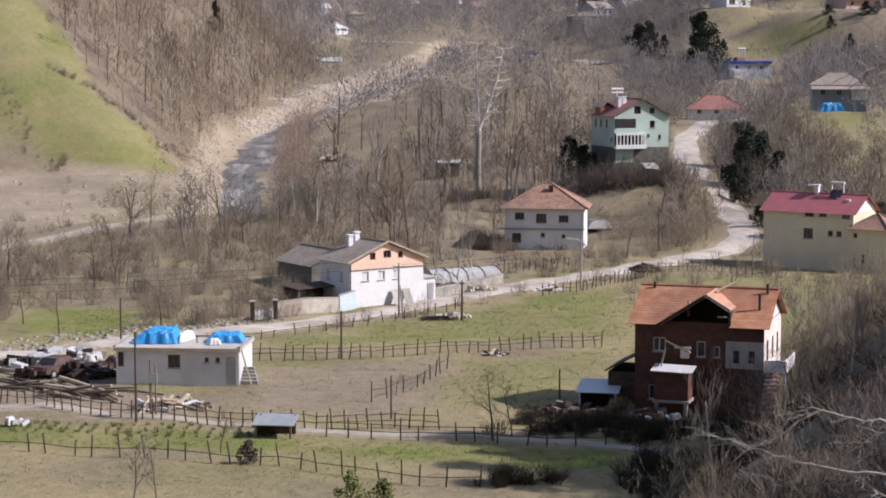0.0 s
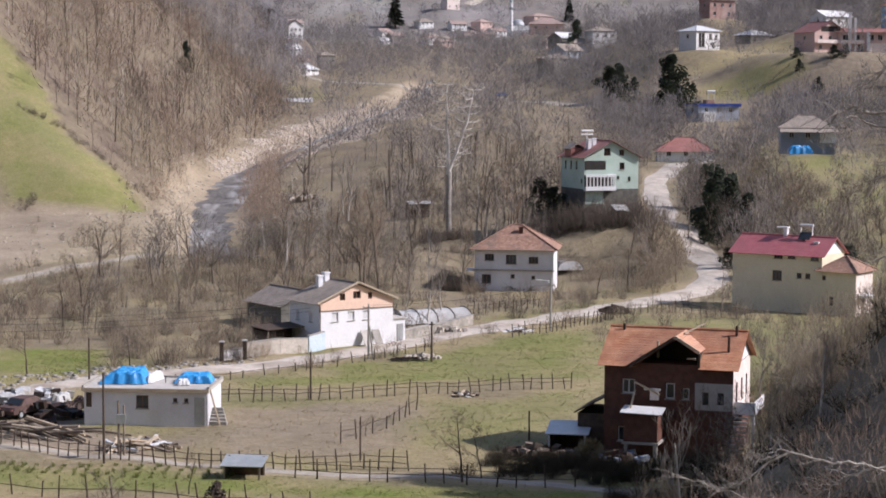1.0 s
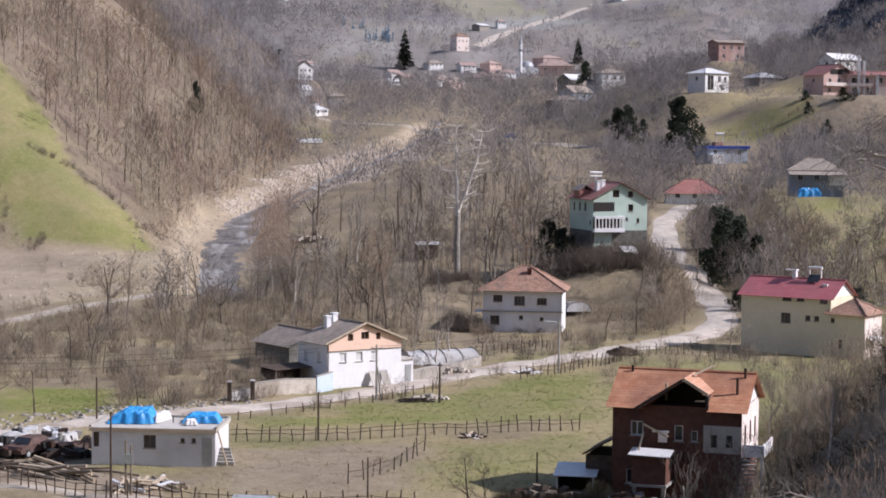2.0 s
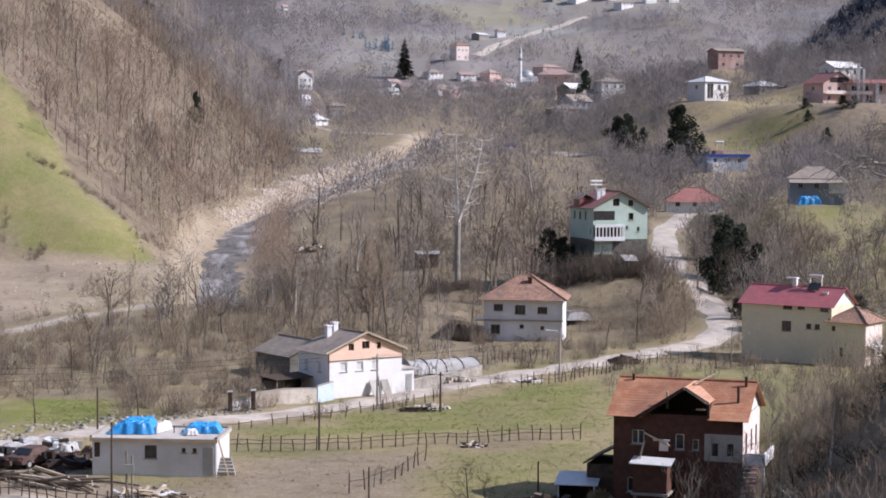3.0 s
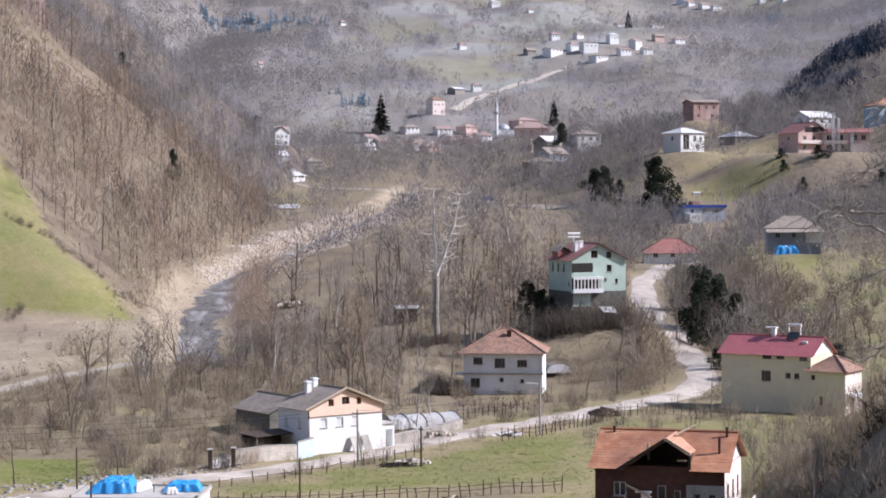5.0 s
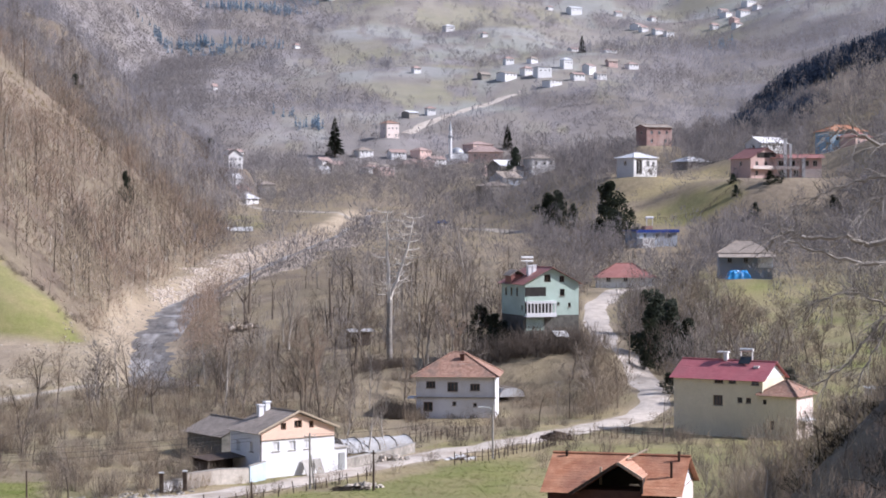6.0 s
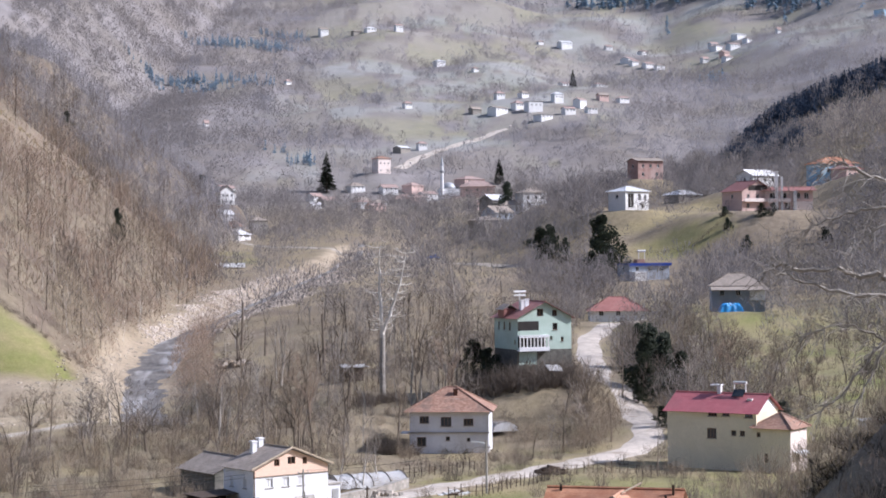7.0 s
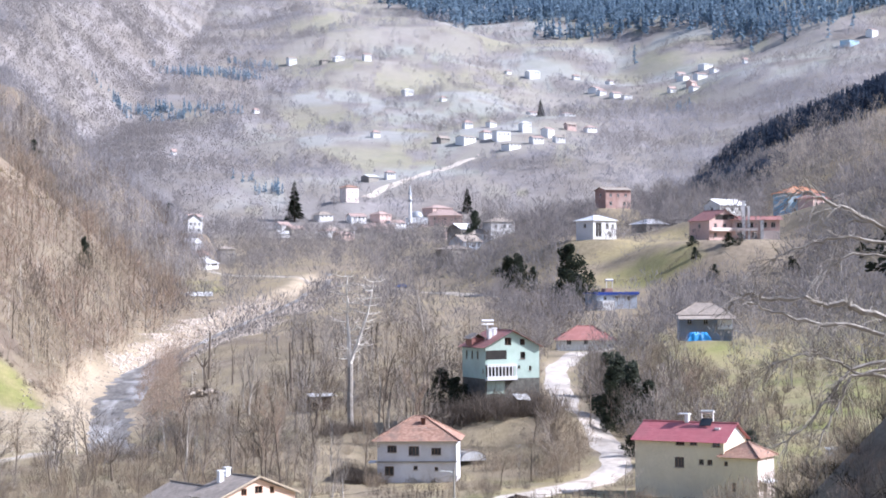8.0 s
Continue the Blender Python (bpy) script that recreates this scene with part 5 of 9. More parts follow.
# ---- trees ----
def grow(seed, height, spread=0.5, levels=4, forks=4, thick=0.03, up=0.35, lean=0.0, first=0.3, kink=0.26):
    """A bare tree: tapered trunk, limbs, branches and twigs, as two shapes (trunk and crown)."""
    r = random.Random(seed)
    trunk, crown = Shape(), Shape()

    def limb(p, d, length, rad, level, shape):
        if level == levels and levels > 2:
            side = d.orthogonal().normalized() * 0.016
            tip = p + d * length + Vector((r.uniform(-0.1, 0.1), r.uniform(-0.1, 0.1), 0.1)) * length
            shape.add([p - side, p + side, tip], [(0, 1, 2)])
            return
        n = 6 if level == 0 else 3 if level < 2 else 2 if level < 3 else 1
        pts, rads = [p], [rad]
        for i in range(n):
            bend = 0.12 if level == 0 else kink
            d = (d + Vector((r.uniform(-bend, bend), r.uniform(-bend, bend), r.uniform(-bend, bend) + 0.05 * (level > 0)))).normalized()
            p = p + d * (length / n)
            pts.append(p)
            rads.append(max(rad * (1 - (0.75 if level < levels else 0.9) * (i + 1) / n), 0.006))
        shape.tube(pts, rads, 6 if level == 0 else 3, level == 0)
        if level >= levels:
            return
        count = forks + (3 if level == 0 else 0) + (1 if level == levels - 1 else -1 if level == 2 else 0)
        for i in range(count):
            t = first + (1 - first) * (i + r.random()) / count if level == 0 else 0.2 + 0.8 * (i + r.random()) / count
            k = min(int(t * n), n - 1)
            base = pts[k].lerp(pts[k + 1], t * n - k)
            side = Matrix.Rotation(r.uniform(0, 2 * math.pi), 3, d) @ d.orthogonal().normalized()
            nd = (d * (1 - spread) + side * spread * 1.4 + Vector((0, 0, up))).normalized()
            limb(base, nd, length * r.uniform(0.36, 0.56) * (1.15 - 0.5 * t * (level == 0)), max(rads[k] * 0.6, 0.014), level + 1, crown)

    limb(Vector((0, 0, -0.15)), Vector((lean, 0, 1)).normalized(), height * 0.8, height * thick, 0, trunk)
    return trunk, crown


TREE_MESHES = []
for i, (ht, sp, lv, fk, th, up, bark, twig) in enumerate([
        (9, 0.50, 4, 4, 0.015, 0.30, "bark", "twig_dark"), (11, 0.42, 4, 4, 0.013, 0.40, "bark", "twig"), (7, 0.60, 4, 4, 0.017, 0.20, "bark_dark", "twig"),
        (12, 0.36, 4, 4, 0.012, 0.50, "bark", "twig_red"), (8, 0.55, 4, 4, 0.016, 0.25, "bark_dark", "twig_dark"), (10, 0.45, 4, 4, 0.014, 0.35, "bark", "twig_pale"),
        (12, 0.34, 4, 4, 0.016, 0.55, "bark_pale", "twig_pale"), (5, 0.62, 4, 4, 0.022, 0.15, "bark_dark", "bark")]):
    t, c = grow(40 + i, ht, sp, lv, fk, th, up)
    TREE_MESHES.append((ht, t.mesh("trunk", M[bark]), c.mesh("crown", M[twig])))


def tree(x, y, kind, height, turn, label="bare grey-brown deciduous tree in winter", group="bare trees", sink=0.0):
    ht, tm, cm = TREE_MESHES[kind]
    ob = new("bare_tree")
    ob.matrix_world = Matrix.Translation((x, y, land_at(x, y) - sink)) @ pose(0, 0, 0, 0, 0, turn) @ Matrix.Diagonal((height / ht,) * 3 + (1,))
    tagged(ob, label, "tree", group)
    for nm, me in (("trunk", tm), ("crown", cm)):
        o = new(nm, me)
        o.parent = ob
    return ob


class Blades:
    """Narrow triangles that make up far trees, shrubs and grass."""

    def __init__(self, seed):
        self.r, self.v, self.f = np.random.default_rng(seed), [], []

    def blade(self, a, b, w):
        s = np.cross(b - a, self.r.normal(size=3))
        s = s / (np.linalg.norm(s) + 1e-9) * w
        k = len(self.v)
        self.v.extend([a - s, a + s, b])
        self.f.append((k, k + 1, k + 2))

    def done(self):
        return np.array(self.v), np.array(self.f)


def far_tree(seed, height, radius, twigs, width, low=0.3, short=1.0):
    """Trunk, some limbs and a soft crown of many fine twigs that fan upwards."""
    b = Blades(seed)
    r = b.r
    top = np.array([r.normal(0, 0.03) * height, r.normal(0, 0.03) * height, height * 0.86])
    for _ in range(2):
        b.blade(np.array([0, 0, -0.5]), top, min(width * 2.0, 0.11))
    for i in range(twigs):
        t = low + (1 - low) * r.random() ** 0.75
        prof = math.sin(math.pi * min(1, (t - low) / (1 - low) * 0.85 + 0.12)) ** 0.6
        ang, rad = r.uniform(0, 2 * np.pi), radius * prof * math.sqrt(r.random())
        p = np.array([math.cos(ang) * rad, math.sin(ang) * rad, t * height]) + top * 0.02
        ln = height * r.uniform(0.07, 0.17) * (1.25 if short < 1 else 1)
        d = np.array([math.cos(ang) * 0.55 + r.normal(0, 0.4), math.sin(ang) * 0.55 + r.normal(0, 0.4), 0.62 + r.normal(0, 0.35)])
        b.blade(p - d * ln * 0.5, p + d * ln * 0.5, width * r.uniform(0.7, 1.4))
    for i in range(7 if short == 1 else 3):
        t = low * 0.8 + 0.5 * r.random()
        ang = r.uniform(0, 2 * np.pi)
        ln = radius * r.uniform(0.7, 1.1) * short
        a = top * t
        b.blade(a, a + np.array([math.cos(ang) * ln, math.sin(ang) * ln, ln * r.uniform(0.7, 1.6)]), width * 1.5)
    return b.done()


def puff_tree(seed, height, radius, bits, size, lo=0.18, hi=0.42):
    """A far bare tree as a trunk and a loose crown of small twig clusters."""
    b = Blades(seed)
    r = b.r
    b.blade(np.array([0, 0, -0.5]), np.array([0, 0, height * 0.8]), min(0.12, 0.4 * hi * size))
    for i in range(bits):
        d = r.normal(size=3)
        d = d / np.linalg.norm(d) * (0.45 + 0.6 * r.random())
        p = np.array([d[0] * radius, d[1] * radius, height * (0.55 + 0.45 * d[2])])
        a = r.normal(0, 1, 3)
        a[2] = abs(a[2]) + 0.4
        a = a / np.linalg.norm(a) * size * r.uniform(0.6, 1.3)
        b.blade(p - a * 0.5, p + a * 0.8, size * r.uniform(lo, hi))
    return b.done()


def brush_tree(seed, height, radius, twigs, width, low=0.18):
    """A soft bare crown: fine twigs fanning out from the stem, thick at the rim."""
    b = Blades(seed)
    r = b.r
    for i in range(twigs):
        t = low + (1 - low) * r.random() ** 0.8
        prof = math.sin(math.pi * min(1, 0.12 + 0.84 * (t - low) / (1 - low))) ** 0.7
        ang, rad = r.uniform(0, 2 * np.pi), radius * prof * r.random() ** 0.45
        p = np.array([math.cos(ang) * rad, math.sin(ang) * rad, t * height])
        d = p - np.array([0, 0, 0.1 * height])
        d = d / np.linalg.norm(d) + r.normal(0, 0.26, 3)
        ln = height * r.uniform(0.09, 0.2)
        b.blade(p - d * ln * 0.6, p + d * ln * 0.4, width * r.uniform(0.7, 1.4))
    return b.done()


def stem(seed, height, width):
    """A slender trunk with a fork or two, to stand in a soft crown."""
    b = Blades(seed)
    r = b.r
    top = np.array([r.normal(0, 0.05) * height, r.normal(0, 0.05) * height, height * 0.93])
    foot = np.array([0, 0, -0.5])
    for _ in range(2):
        b.blade(foot, top, width)
    for _ in range(3):
        t, a = r.uniform(0.3, 0.65), r.uniform(0, 2 * np.pi)
        p = foot + (top - foot) * t
        e = p + np.array([math.cos(a) * 0.13, math.sin(a) * 0.13, 0.3]) * height * r.uniform(0.7, 1.2)
        b.blade(p, e, width * 0.55)
    return b.done()


def shrub(seed, height, radius, twigs, width):
    b = Blades(seed)
    r = b.r
    for i in range(twigs):
        ang, rad = r.uniform(0, 2 * np.pi), radius * math.sqrt(r.random())
        a = np.array([math.cos(ang) * rad * 0.4, math.sin(ang) * rad * 0.4, -0.1])
        e = np.array([math.cos(ang) * rad, math.sin(ang) * rad, height * r.uniform(0.45, 1.0) * (1.1 - 0.5 * rad / radius)])
        b.blade(a, e, width)
        for j in range(2):
            c = a + (e - a) * r.uniform(0.4, 0.9)
            b.blade(c, c + r.normal(0, 0.3, 3) * radius + np.array([0, 0, 0.25 * height]), width * 0.7)
    return b.done()


def conifer_shape(seed, height, radius):
    """Tapered trunk and whorls of drooping, ragged boughs."""
    r = random.Random(seed)
    trunk = Shape().tube([(0, 0, -0.3), (0, 0, height * 0.5), (0, 0, height * 0.97)], [height * 0.018, height * 0.011, 0.02], 6)
    b = Shape()
    n = int(height * 3.2)
    for i in range(n):
        t = 0.1 + 0.9 * i / n
        reach = radius * (1 - t) ** 0.8 + 0.12
        for j in range(6):
            a = r.uniform(0, 2 * math.pi)
            ln = reach * r.uniform(0.65, 1.15)
            z = t * height + r.uniform(-0.2, 0.2)
            d, s = Vector((math.cos(a), math.sin(a), 0)), Vector((-math.sin(a), math.cos(a), 0))
            w = 0.13 * ln + 0.12
            base, tip = Vector((0, 0, z)), d * ln + Vector((0, 0, z - 0.22 * ln + r.uniform(-0.1, 0.25)))
            mid = base.lerp(tip, 0.55) + Vector((0, 0, 0.12 * ln))
            b.add([base, mid + s * w, tip, mid - s * w, mid - Vector((0, 0, 0.25 * ln))], [(0, 1, 2, 3), (0, 4, 1), (4, 2, 1), (0, 3, 4), (4, 3, 2)])
    return trunk, b


def leafy_shape(seed, height, radius, leaves=900, leaf=0.28):
    """A dense, uneven evergreen or ivy-clad tree: trunk, limbs and many small leaf clumps."""
    r = random.Random(seed)
    trunk, limbs = grow(seed, height * 0.9, 0.5, 2, 4, 0.022, 0.35)
    k = len(trunk.v)
    trunk.v += limbs.v
    trunk.f += [tuple(i + k for i in q) for q in limbs.f]
    crown = Shape()
    lobes = [(Vector((r.gauss(0, 0.4) * radius * (1.15 - t), r.gauss(0, 0.4) * radius * (1.15 - t), height * (0.06 + 0.88 * t))), radius * r.uniform(0.28, 0.5) * (1.1 - 0.55 * t)) for t in (i / 21 for i in range(22))]
    for i in range(leaves):
        c, rr = r.choice(lobes)
        d = Vector((r.gauss(0, 1), r.gauss(0, 1), r.gauss(0, 1))).normalized()
        p = c + d * rr * r.uniform(0.55, 1.08)
        a = Vector((r.gauss(0, 1), r.gauss(0, 1), r.gauss(0, 1))).normalized() * leaf * r.uniform(0.6, 1.3)
        b = a.orthogonal().normalized() * leaf * r.uniform(0.5, 1.0)
        crown.add([p - a, p + b, p + a, p - b], [(0, 1, 2, 3)])
    return trunk, crown


def plant(name, label, category, shapes, mats, m, group=""):
    ob = thing(name, label, category, m, group)
    part("trunk", shapes[0], M[mats[0]], ob)
    part("crown", shapes[1], M[mats[1]], ob)
    return ob


def scatter(name, pts, kinds, mat, label, category, lo=0.75, hi=1.25, seed=1, patch=0.0):
    """Many plants joined into one mesh. pts: (n, 2); kinds: list of (verts, faces)."""
    r = np.random.default_rng(seed)
    z = land(pts[:, 0], pts[:, 1])
    vs, fs, off = [], [], 0
    which = r.integers(0, len(kinds), len(pts))
    for k, (kv, kf) in enumerate(kinds):
        sel = which == k
        n = int(sel.sum())
        if not n:
            continue
        a, s = r.uniform(0, 2 * np.pi, n), r.uniform(lo, hi, n) * (1 + patch * np.clip(lumps(pts[sel, 0], pts[sel, 1], 38, 15), -1, 1))
        c, w = np.cos(a)[:, None], np.sin(a)[:, None]
        sx = s[:, None] * r.uniform(0.85, 1.15, n)[:, None]
        x = (kv[None, :, 0] * c - kv[None, :, 1] * w) * sx + pts[sel, 0][:, None]
        y = (kv[None, :, 0] * w + kv[None, :, 1] * c) * sx + pts[sel, 1][:, None]
        zz = kv[None, :, 2] * s[:, None] + z[sel][:, None]
        vs.append(np.stack([x, y, zz], -1).reshape(-1, 3))
        fs.append((kf[None] + (np.arange(n) * len(kv))[:, None, None] + off).reshape(-1, 3))
        off += n * len(kv)
    if vs:
        ob = new(name, big_mesh(name, np.concatenate(vs), np.concatenate(fs), mat))
        return tagged(ob, label, category, kind="stuff")


def random_points(n, x0, x1, y0, y1, seed, keep):
    """Points strewn over a rectangle where keep(x, y), 0 to 1, lets them stand."""
    r = np.random.default_rng(seed)
    x, y = r.uniform(x0, x1, n), r.uniform(y0, y1, n)
    ok = r.random(n) < keep(x, y)
    return np.stack([x[ok], y[ok]], -1)


CLEARINGS = PADS + [(hx, hy, 0, 6), (bx, by, 0, 6), (tx, ty, 0, 5)]


def line_points(a, b, n, spread, seed):
    rr = np.random.default_rng(seed)
    t = rr.random(n)[:, None]
    return np.array(a) * (1 - t) + np.array(b) * t + rr.normal(0, spread, (n, 2))


def free(x, y, road=3.5, pad=1.0):
    """0 on roads, water, open fields and beside the houses, 1 elsewhere."""
    k = step(road - 1, road, path_gap(x, y, ROAD)) * step(1, 2, path_gap(x, y, LANE)) * step(2.5, 4.5, path_gap(x, y, TRACK)) * step(5.5, 7, river_gap(x, y))
    for pts in (GREEN_BAND, UPPER_FIELD, BROWN_FIELD, MEADOW, YARD, GREEN_PATCH, FAR_GREEN, FAR_DRY, HIP_YARD, GLADE):
        k = k * (1 - np.minimum(1, 3 * inside(x, y, pts, 1.0)))
    k = k * (1 - 0.9 * inside(x, y, SHOAL, 3))
    for px, py, _, pr in CLEARINGS:
        k = k * step(pr * pad, pr * pad + 2, np.hypot(x - px, y - py))
    return k


def sight(x, y, px, py, width=6.0, depth=26.0):
    """0 in a strip just before a house, so that its face stays open to the valley slope, 1 elsewhere."""
    t = y / py
    return 1 - (np.abs(x - px * t) < width) * (y < py) * (y > py - depth)


def open_views(x, y):
    k = 1.0
    for px, py, w, d in ((15, 236, 6, 30), (30, 268, 6, 22), (44, 216, 9, 26), (52, 370, 4, 10), (71, 452, 9, 48), (74, 358, 8, 26), (76.5, 522, 6, 60), (113, 498, 15, 30), (143, 560, 9, 80),
                         (95, 600, 6, 40), (57, 1126, 10, 120), (20, 1196, 8, 90), (-50, 798, 4, 30), (69, 998, 12, 60), (90, 495, 16, 30), (-38, 580, 12, 40), (39, 300, 4, 60), (5.1, 274, 1.5, 60), (-15, 390, 5, 25)):
        k = k * sight(x, y, px, py, w, d)
    return k


WOOD = [far_tree(60 + i, 8.0 + i, 2.5 + 0.25 * i, 72, 0.036, 0.2) for i in range(4)]
WOOD_THICK = [brush_tree(390 + i, 8 + i, 3.6 + 0.3 * i, 34, 0.2, 0.05) for i in range(3)]
WOOD_FAR = [brush_tree(90 + i, 8 + i, 3.2 + 0.3 * i, 44, 0.15, 0.05) for i in range(4)]
MID = [brush_tree(190 + i, 8 + i, 2.8 + 0.3 * i, 60, 0.075) for i in range(4)]
BUSH = [puff_tree(290 + i, 2.2 + 0.5 * i, 1.5 + 0.2 * i, 44, 0.5, 0.08, 0.22) for i in range(3)]
SHRUBS = [shrub(70 + i, 2.0 + 0.4 * i, 1.3, 30, 0.02) for i in range(3)]


def on_side(x, y):
    end, side = left_planes(x, y)
    bare = step(0.45, 0.7, lumps(x, y, 55, 12)) * step(30, 60, side)
    return (side > -3) * (side - end < -5) * (1 - np.minimum(1, 2 * grass_parts(x, y))) * (1 - 0.9 * bare) * step(7, 10, river_gap(x, y))


BRUSH = [brush_tree(700 + i, 7.0 + 0.8 * i, 2.7 + 0.2 * i, 64, 0.05) for i in range(4)]
STEMS = [stem(720 + i, 9.0 + i, 0.10) for i in range(4)]
pts = random_points(9000, -190, -28, 322, 820, 3, lambda x, y: free(x, y) * on_side(x, y) * (1 - 0.82 * inside(x, y, BARE_SLOPE, 7)) * (0.6 + 0.4 * (lumps(x, y, 40, 3) > -0.3)))
tone = lumps(pts[:, 0], pts[:, 1], 46, 21) + 0.6 * lumps(pts[:, 0], pts[:, 1], 17, 22)
# Farther along, trees take hazier twig colours to paint in the distance.
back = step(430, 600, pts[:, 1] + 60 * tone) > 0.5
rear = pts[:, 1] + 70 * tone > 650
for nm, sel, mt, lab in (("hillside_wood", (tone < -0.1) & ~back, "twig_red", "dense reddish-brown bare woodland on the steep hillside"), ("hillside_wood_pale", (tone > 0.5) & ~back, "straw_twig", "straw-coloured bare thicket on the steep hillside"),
                         ("hillside_wood_grey", (tone >= -0.1) & (tone <= 0.5) & ~back, "twig", "dense grey-brown bare woodland on the steep hillside"), ("hillside_wood_rear", rear, "twig_grey", "bare woodland at the far end of the hillside, paled with haze colour"), ("hillside_wood_far", back & ~rear & (tone < 0.3), "twig_mid", "bare woodland further along the hillside, greyed with haze colour"),
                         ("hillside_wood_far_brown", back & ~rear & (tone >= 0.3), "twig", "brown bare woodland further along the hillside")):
    scatter(nm, pts[sel], BRUSH, M[mt], lab, "woodland", 0.5, 1.15, patch=0.3)
half = np.arange(len(pts)) % 5
scatter("hillside_stems", pts[half == 0], STEMS, M["bark_pale"], "slim pale trunks standing in the hillside woods", "woodland", 0.55, 1.15, patch=0.25)
scatter("hillside_stems_dark", pts[(half == 1) | (half == 2)], STEMS, M["bark_dark"], "slim dark trunks standing in the hillside woods", "woodland", 0.5, 1.05, patch=0.25)
TALL = [brush_tree(160 + i, 11.0 + i, 2.8 + 0.3 * i, 110, 0.05, 0.22) for i in range(3)]
pts = random_points(1500, -190, -30, 330, 760, 17, lambda x, y: free(x, y) * on_side(x, y) * (1 - inside(x, y, BARE_SLOPE, 5)) * step(0.0, 0.5, lumps(x, y, 34, 27)))
scatter("hillside_trees", pts, TALL, M["twig_dark"], "taller dark bare trees in clumps on the hillside", "woodland", 0.6, 1.1)
scatter("hillside_trunks", pts, [stem(740 + i, 11.0 + i, 0.13) for i in range(3)], M["bark"], "trunks of the taller trees on the hillside", "woodland", 0.6, 1.1)
pts = random_points(700, -104, -50, 430, 530, 19, lambda x, y: inside(x, y, BARE_SLOPE, 6))
scatter("slope_stalks", pts, [shrub(760 + i, 1.0, 0.9, 16, 0.04) for i in range(2)], M["straw"], "tall dry grass on the bare upper slope", "grass", 0.5, 1.3)
pts = random_points(900, -60, -20, 325, 470, 18, lambda x, y: step(2.5, 1, np.abs(x - ramp(y, RIVER_Y, RIVER_X) + 9.5)) * np.where(y > 400, 0.4, 1) * (left_planes(x, y)[0] > -3))
scatter("bank_willows", pts, BRUSH, M["twig_red"], "brown bare willows along the far river bank", "scrub", 0.3, 0.7)
pts = random_points(3000, 75, 420, 300, 1300, 6, lambda x, y: free(x, y) * open_views(x, y) * step(0.18, 0.30, x / y))
scatter("slope_wood", pts, MID, M["twig_dark_hazed"], "bare woodland climbing the sunless valley side", "woodland", 0.6, 1.15)
pts = random_points(1500, -420, -150, 330, 1000, 13, lambda x, y: (left_planes(x, y)[1] - left_planes(x, y)[0] < -8) * 0.8)
scatter("ridge_wood", pts, BRUSH, M["twig_mid"], "bare brown woodland along the hill's upper slope", "woodland", 0.6, 1.1)
pts = random_points(1500, -34, 62, 232, 400, 14, lambda x, y: np.where((x < -4) & (y > 262), 0.2, 1) * free(x, y, 4.0) * open_views(x, y) * step(8, 11, river_gap(x, y)) * np.where((y < 262) & (x > 18), 0.7, 1) * (0.45 + 0.55 * step(-0.3, 0.3, lumps(x, y, 24, 3))))
scatter("thicket_dark", pts[::2], WOOD, M["twig_dark"], "dense dark thicket of bare saplings between river and houses", "thicket", 0.35, 0.8, patch=0.3)
pts = pts[1::2]
scatter("thicket", pts, WOOD, M["twig_ash"], "dense grey-brown thicket of bare saplings between river and houses", "thicket", 0.35, 0.8, patch=0.3)

pts = random_points(230, -22, 40, 236, 385, 65, lambda x, y: free(x, y, 4.0) * open_views(x, y) * step(9, 12, river_gap(x, y)) * 0.9)
STOUT = [stem(780 + i, 9.0 + i, 0.2) for i in range(3)]
scatter("meadow_trunks", pts[::3], STOUT, M["bark_lit"], "pale trunks standing in the thicket by the river", "woodland", 0.4, 0.9)
scatter("meadow_trunks_dark", pts[np.arange(len(pts)) % 3 > 0], STOUT, M["bark_dark"], "dark trunks standing in the thicket by the river", "woodland", 0.35, 0.85)
pts = random_points(3600, 40, 190, 395, 690, 15, lambda x, y: free(x, y, 3, 1.0) * (1 - 0.93 * (open_views(x, y) < 0.5)))
tone = lumps(pts[:, 0], pts[:, 1], 33, 26)
scatter("hillside_scrub", pts[tone < -0.1], BUSH + MID[:2], M["twig_dark_hazed"], "bare dark bushes and saplings about the upper fields", "scrub", 0.45, 0.9, patch=0.3)
scatter("hillside_scrub_pale", pts[tone >= -0.1], BUSH + MID[:2], M["twig_mid"], "bare pale bushes and saplings about the upper fields", "scrub", 0.45, 0.9, patch=0.3)
pts = random_points(2600, 40, 140, 330, 482, 16, lambda x, y: free(x, y, 4.5, 0.8) * (0.35 + 0.65 * step(-0.2, 0.4, lumps(x, y, 25, 8))) * np.where(open_views(x, y) < 0.5, 0.06, 1) * 0.6)
half = np.arange(len(pts)) % 2 == 0
scatter("garden_wood", pts[half], MID, M["twig_dark_hazed"], "dense dark bare trees about the hillside gardens", "woodland", 0.35, 0.8, patch=0.2)
scatter("garden_wood_pale", pts[~half], MID, M["twig_mid"], "dense grey bare trees about the hillside gardens", "woodland", 0.4, 0.9, patch=0.2)

BRAMBLE_HIGH = [shrub(770 + i, 2.4, 1.6, 60, 0.03) for i in range(2)]
# single trees on the valley floor
pts = random_points(1900, -62, 62, 175, 400, 8, lambda x, y: free(x, y, 4.5) * open_views(x, y) * (1 - inside(x, y, SHINGLE, 3)) * step(7, 9, river_gap(x, y)) * (left_planes(x, y)[0] < 0.5)
                    * np.where(x < -8, np.where(y < 265, 0.15, np.where(y < 330, 0.07, 0.26)), 0.24) * step(2.5, 5, path_gap(x, y, TRACK)) * np.where((y < 260) & (x > 20), 0.25, 1) * np.where((y < 215) & (x > -6), 0.1, 1))
r = random.Random(5)
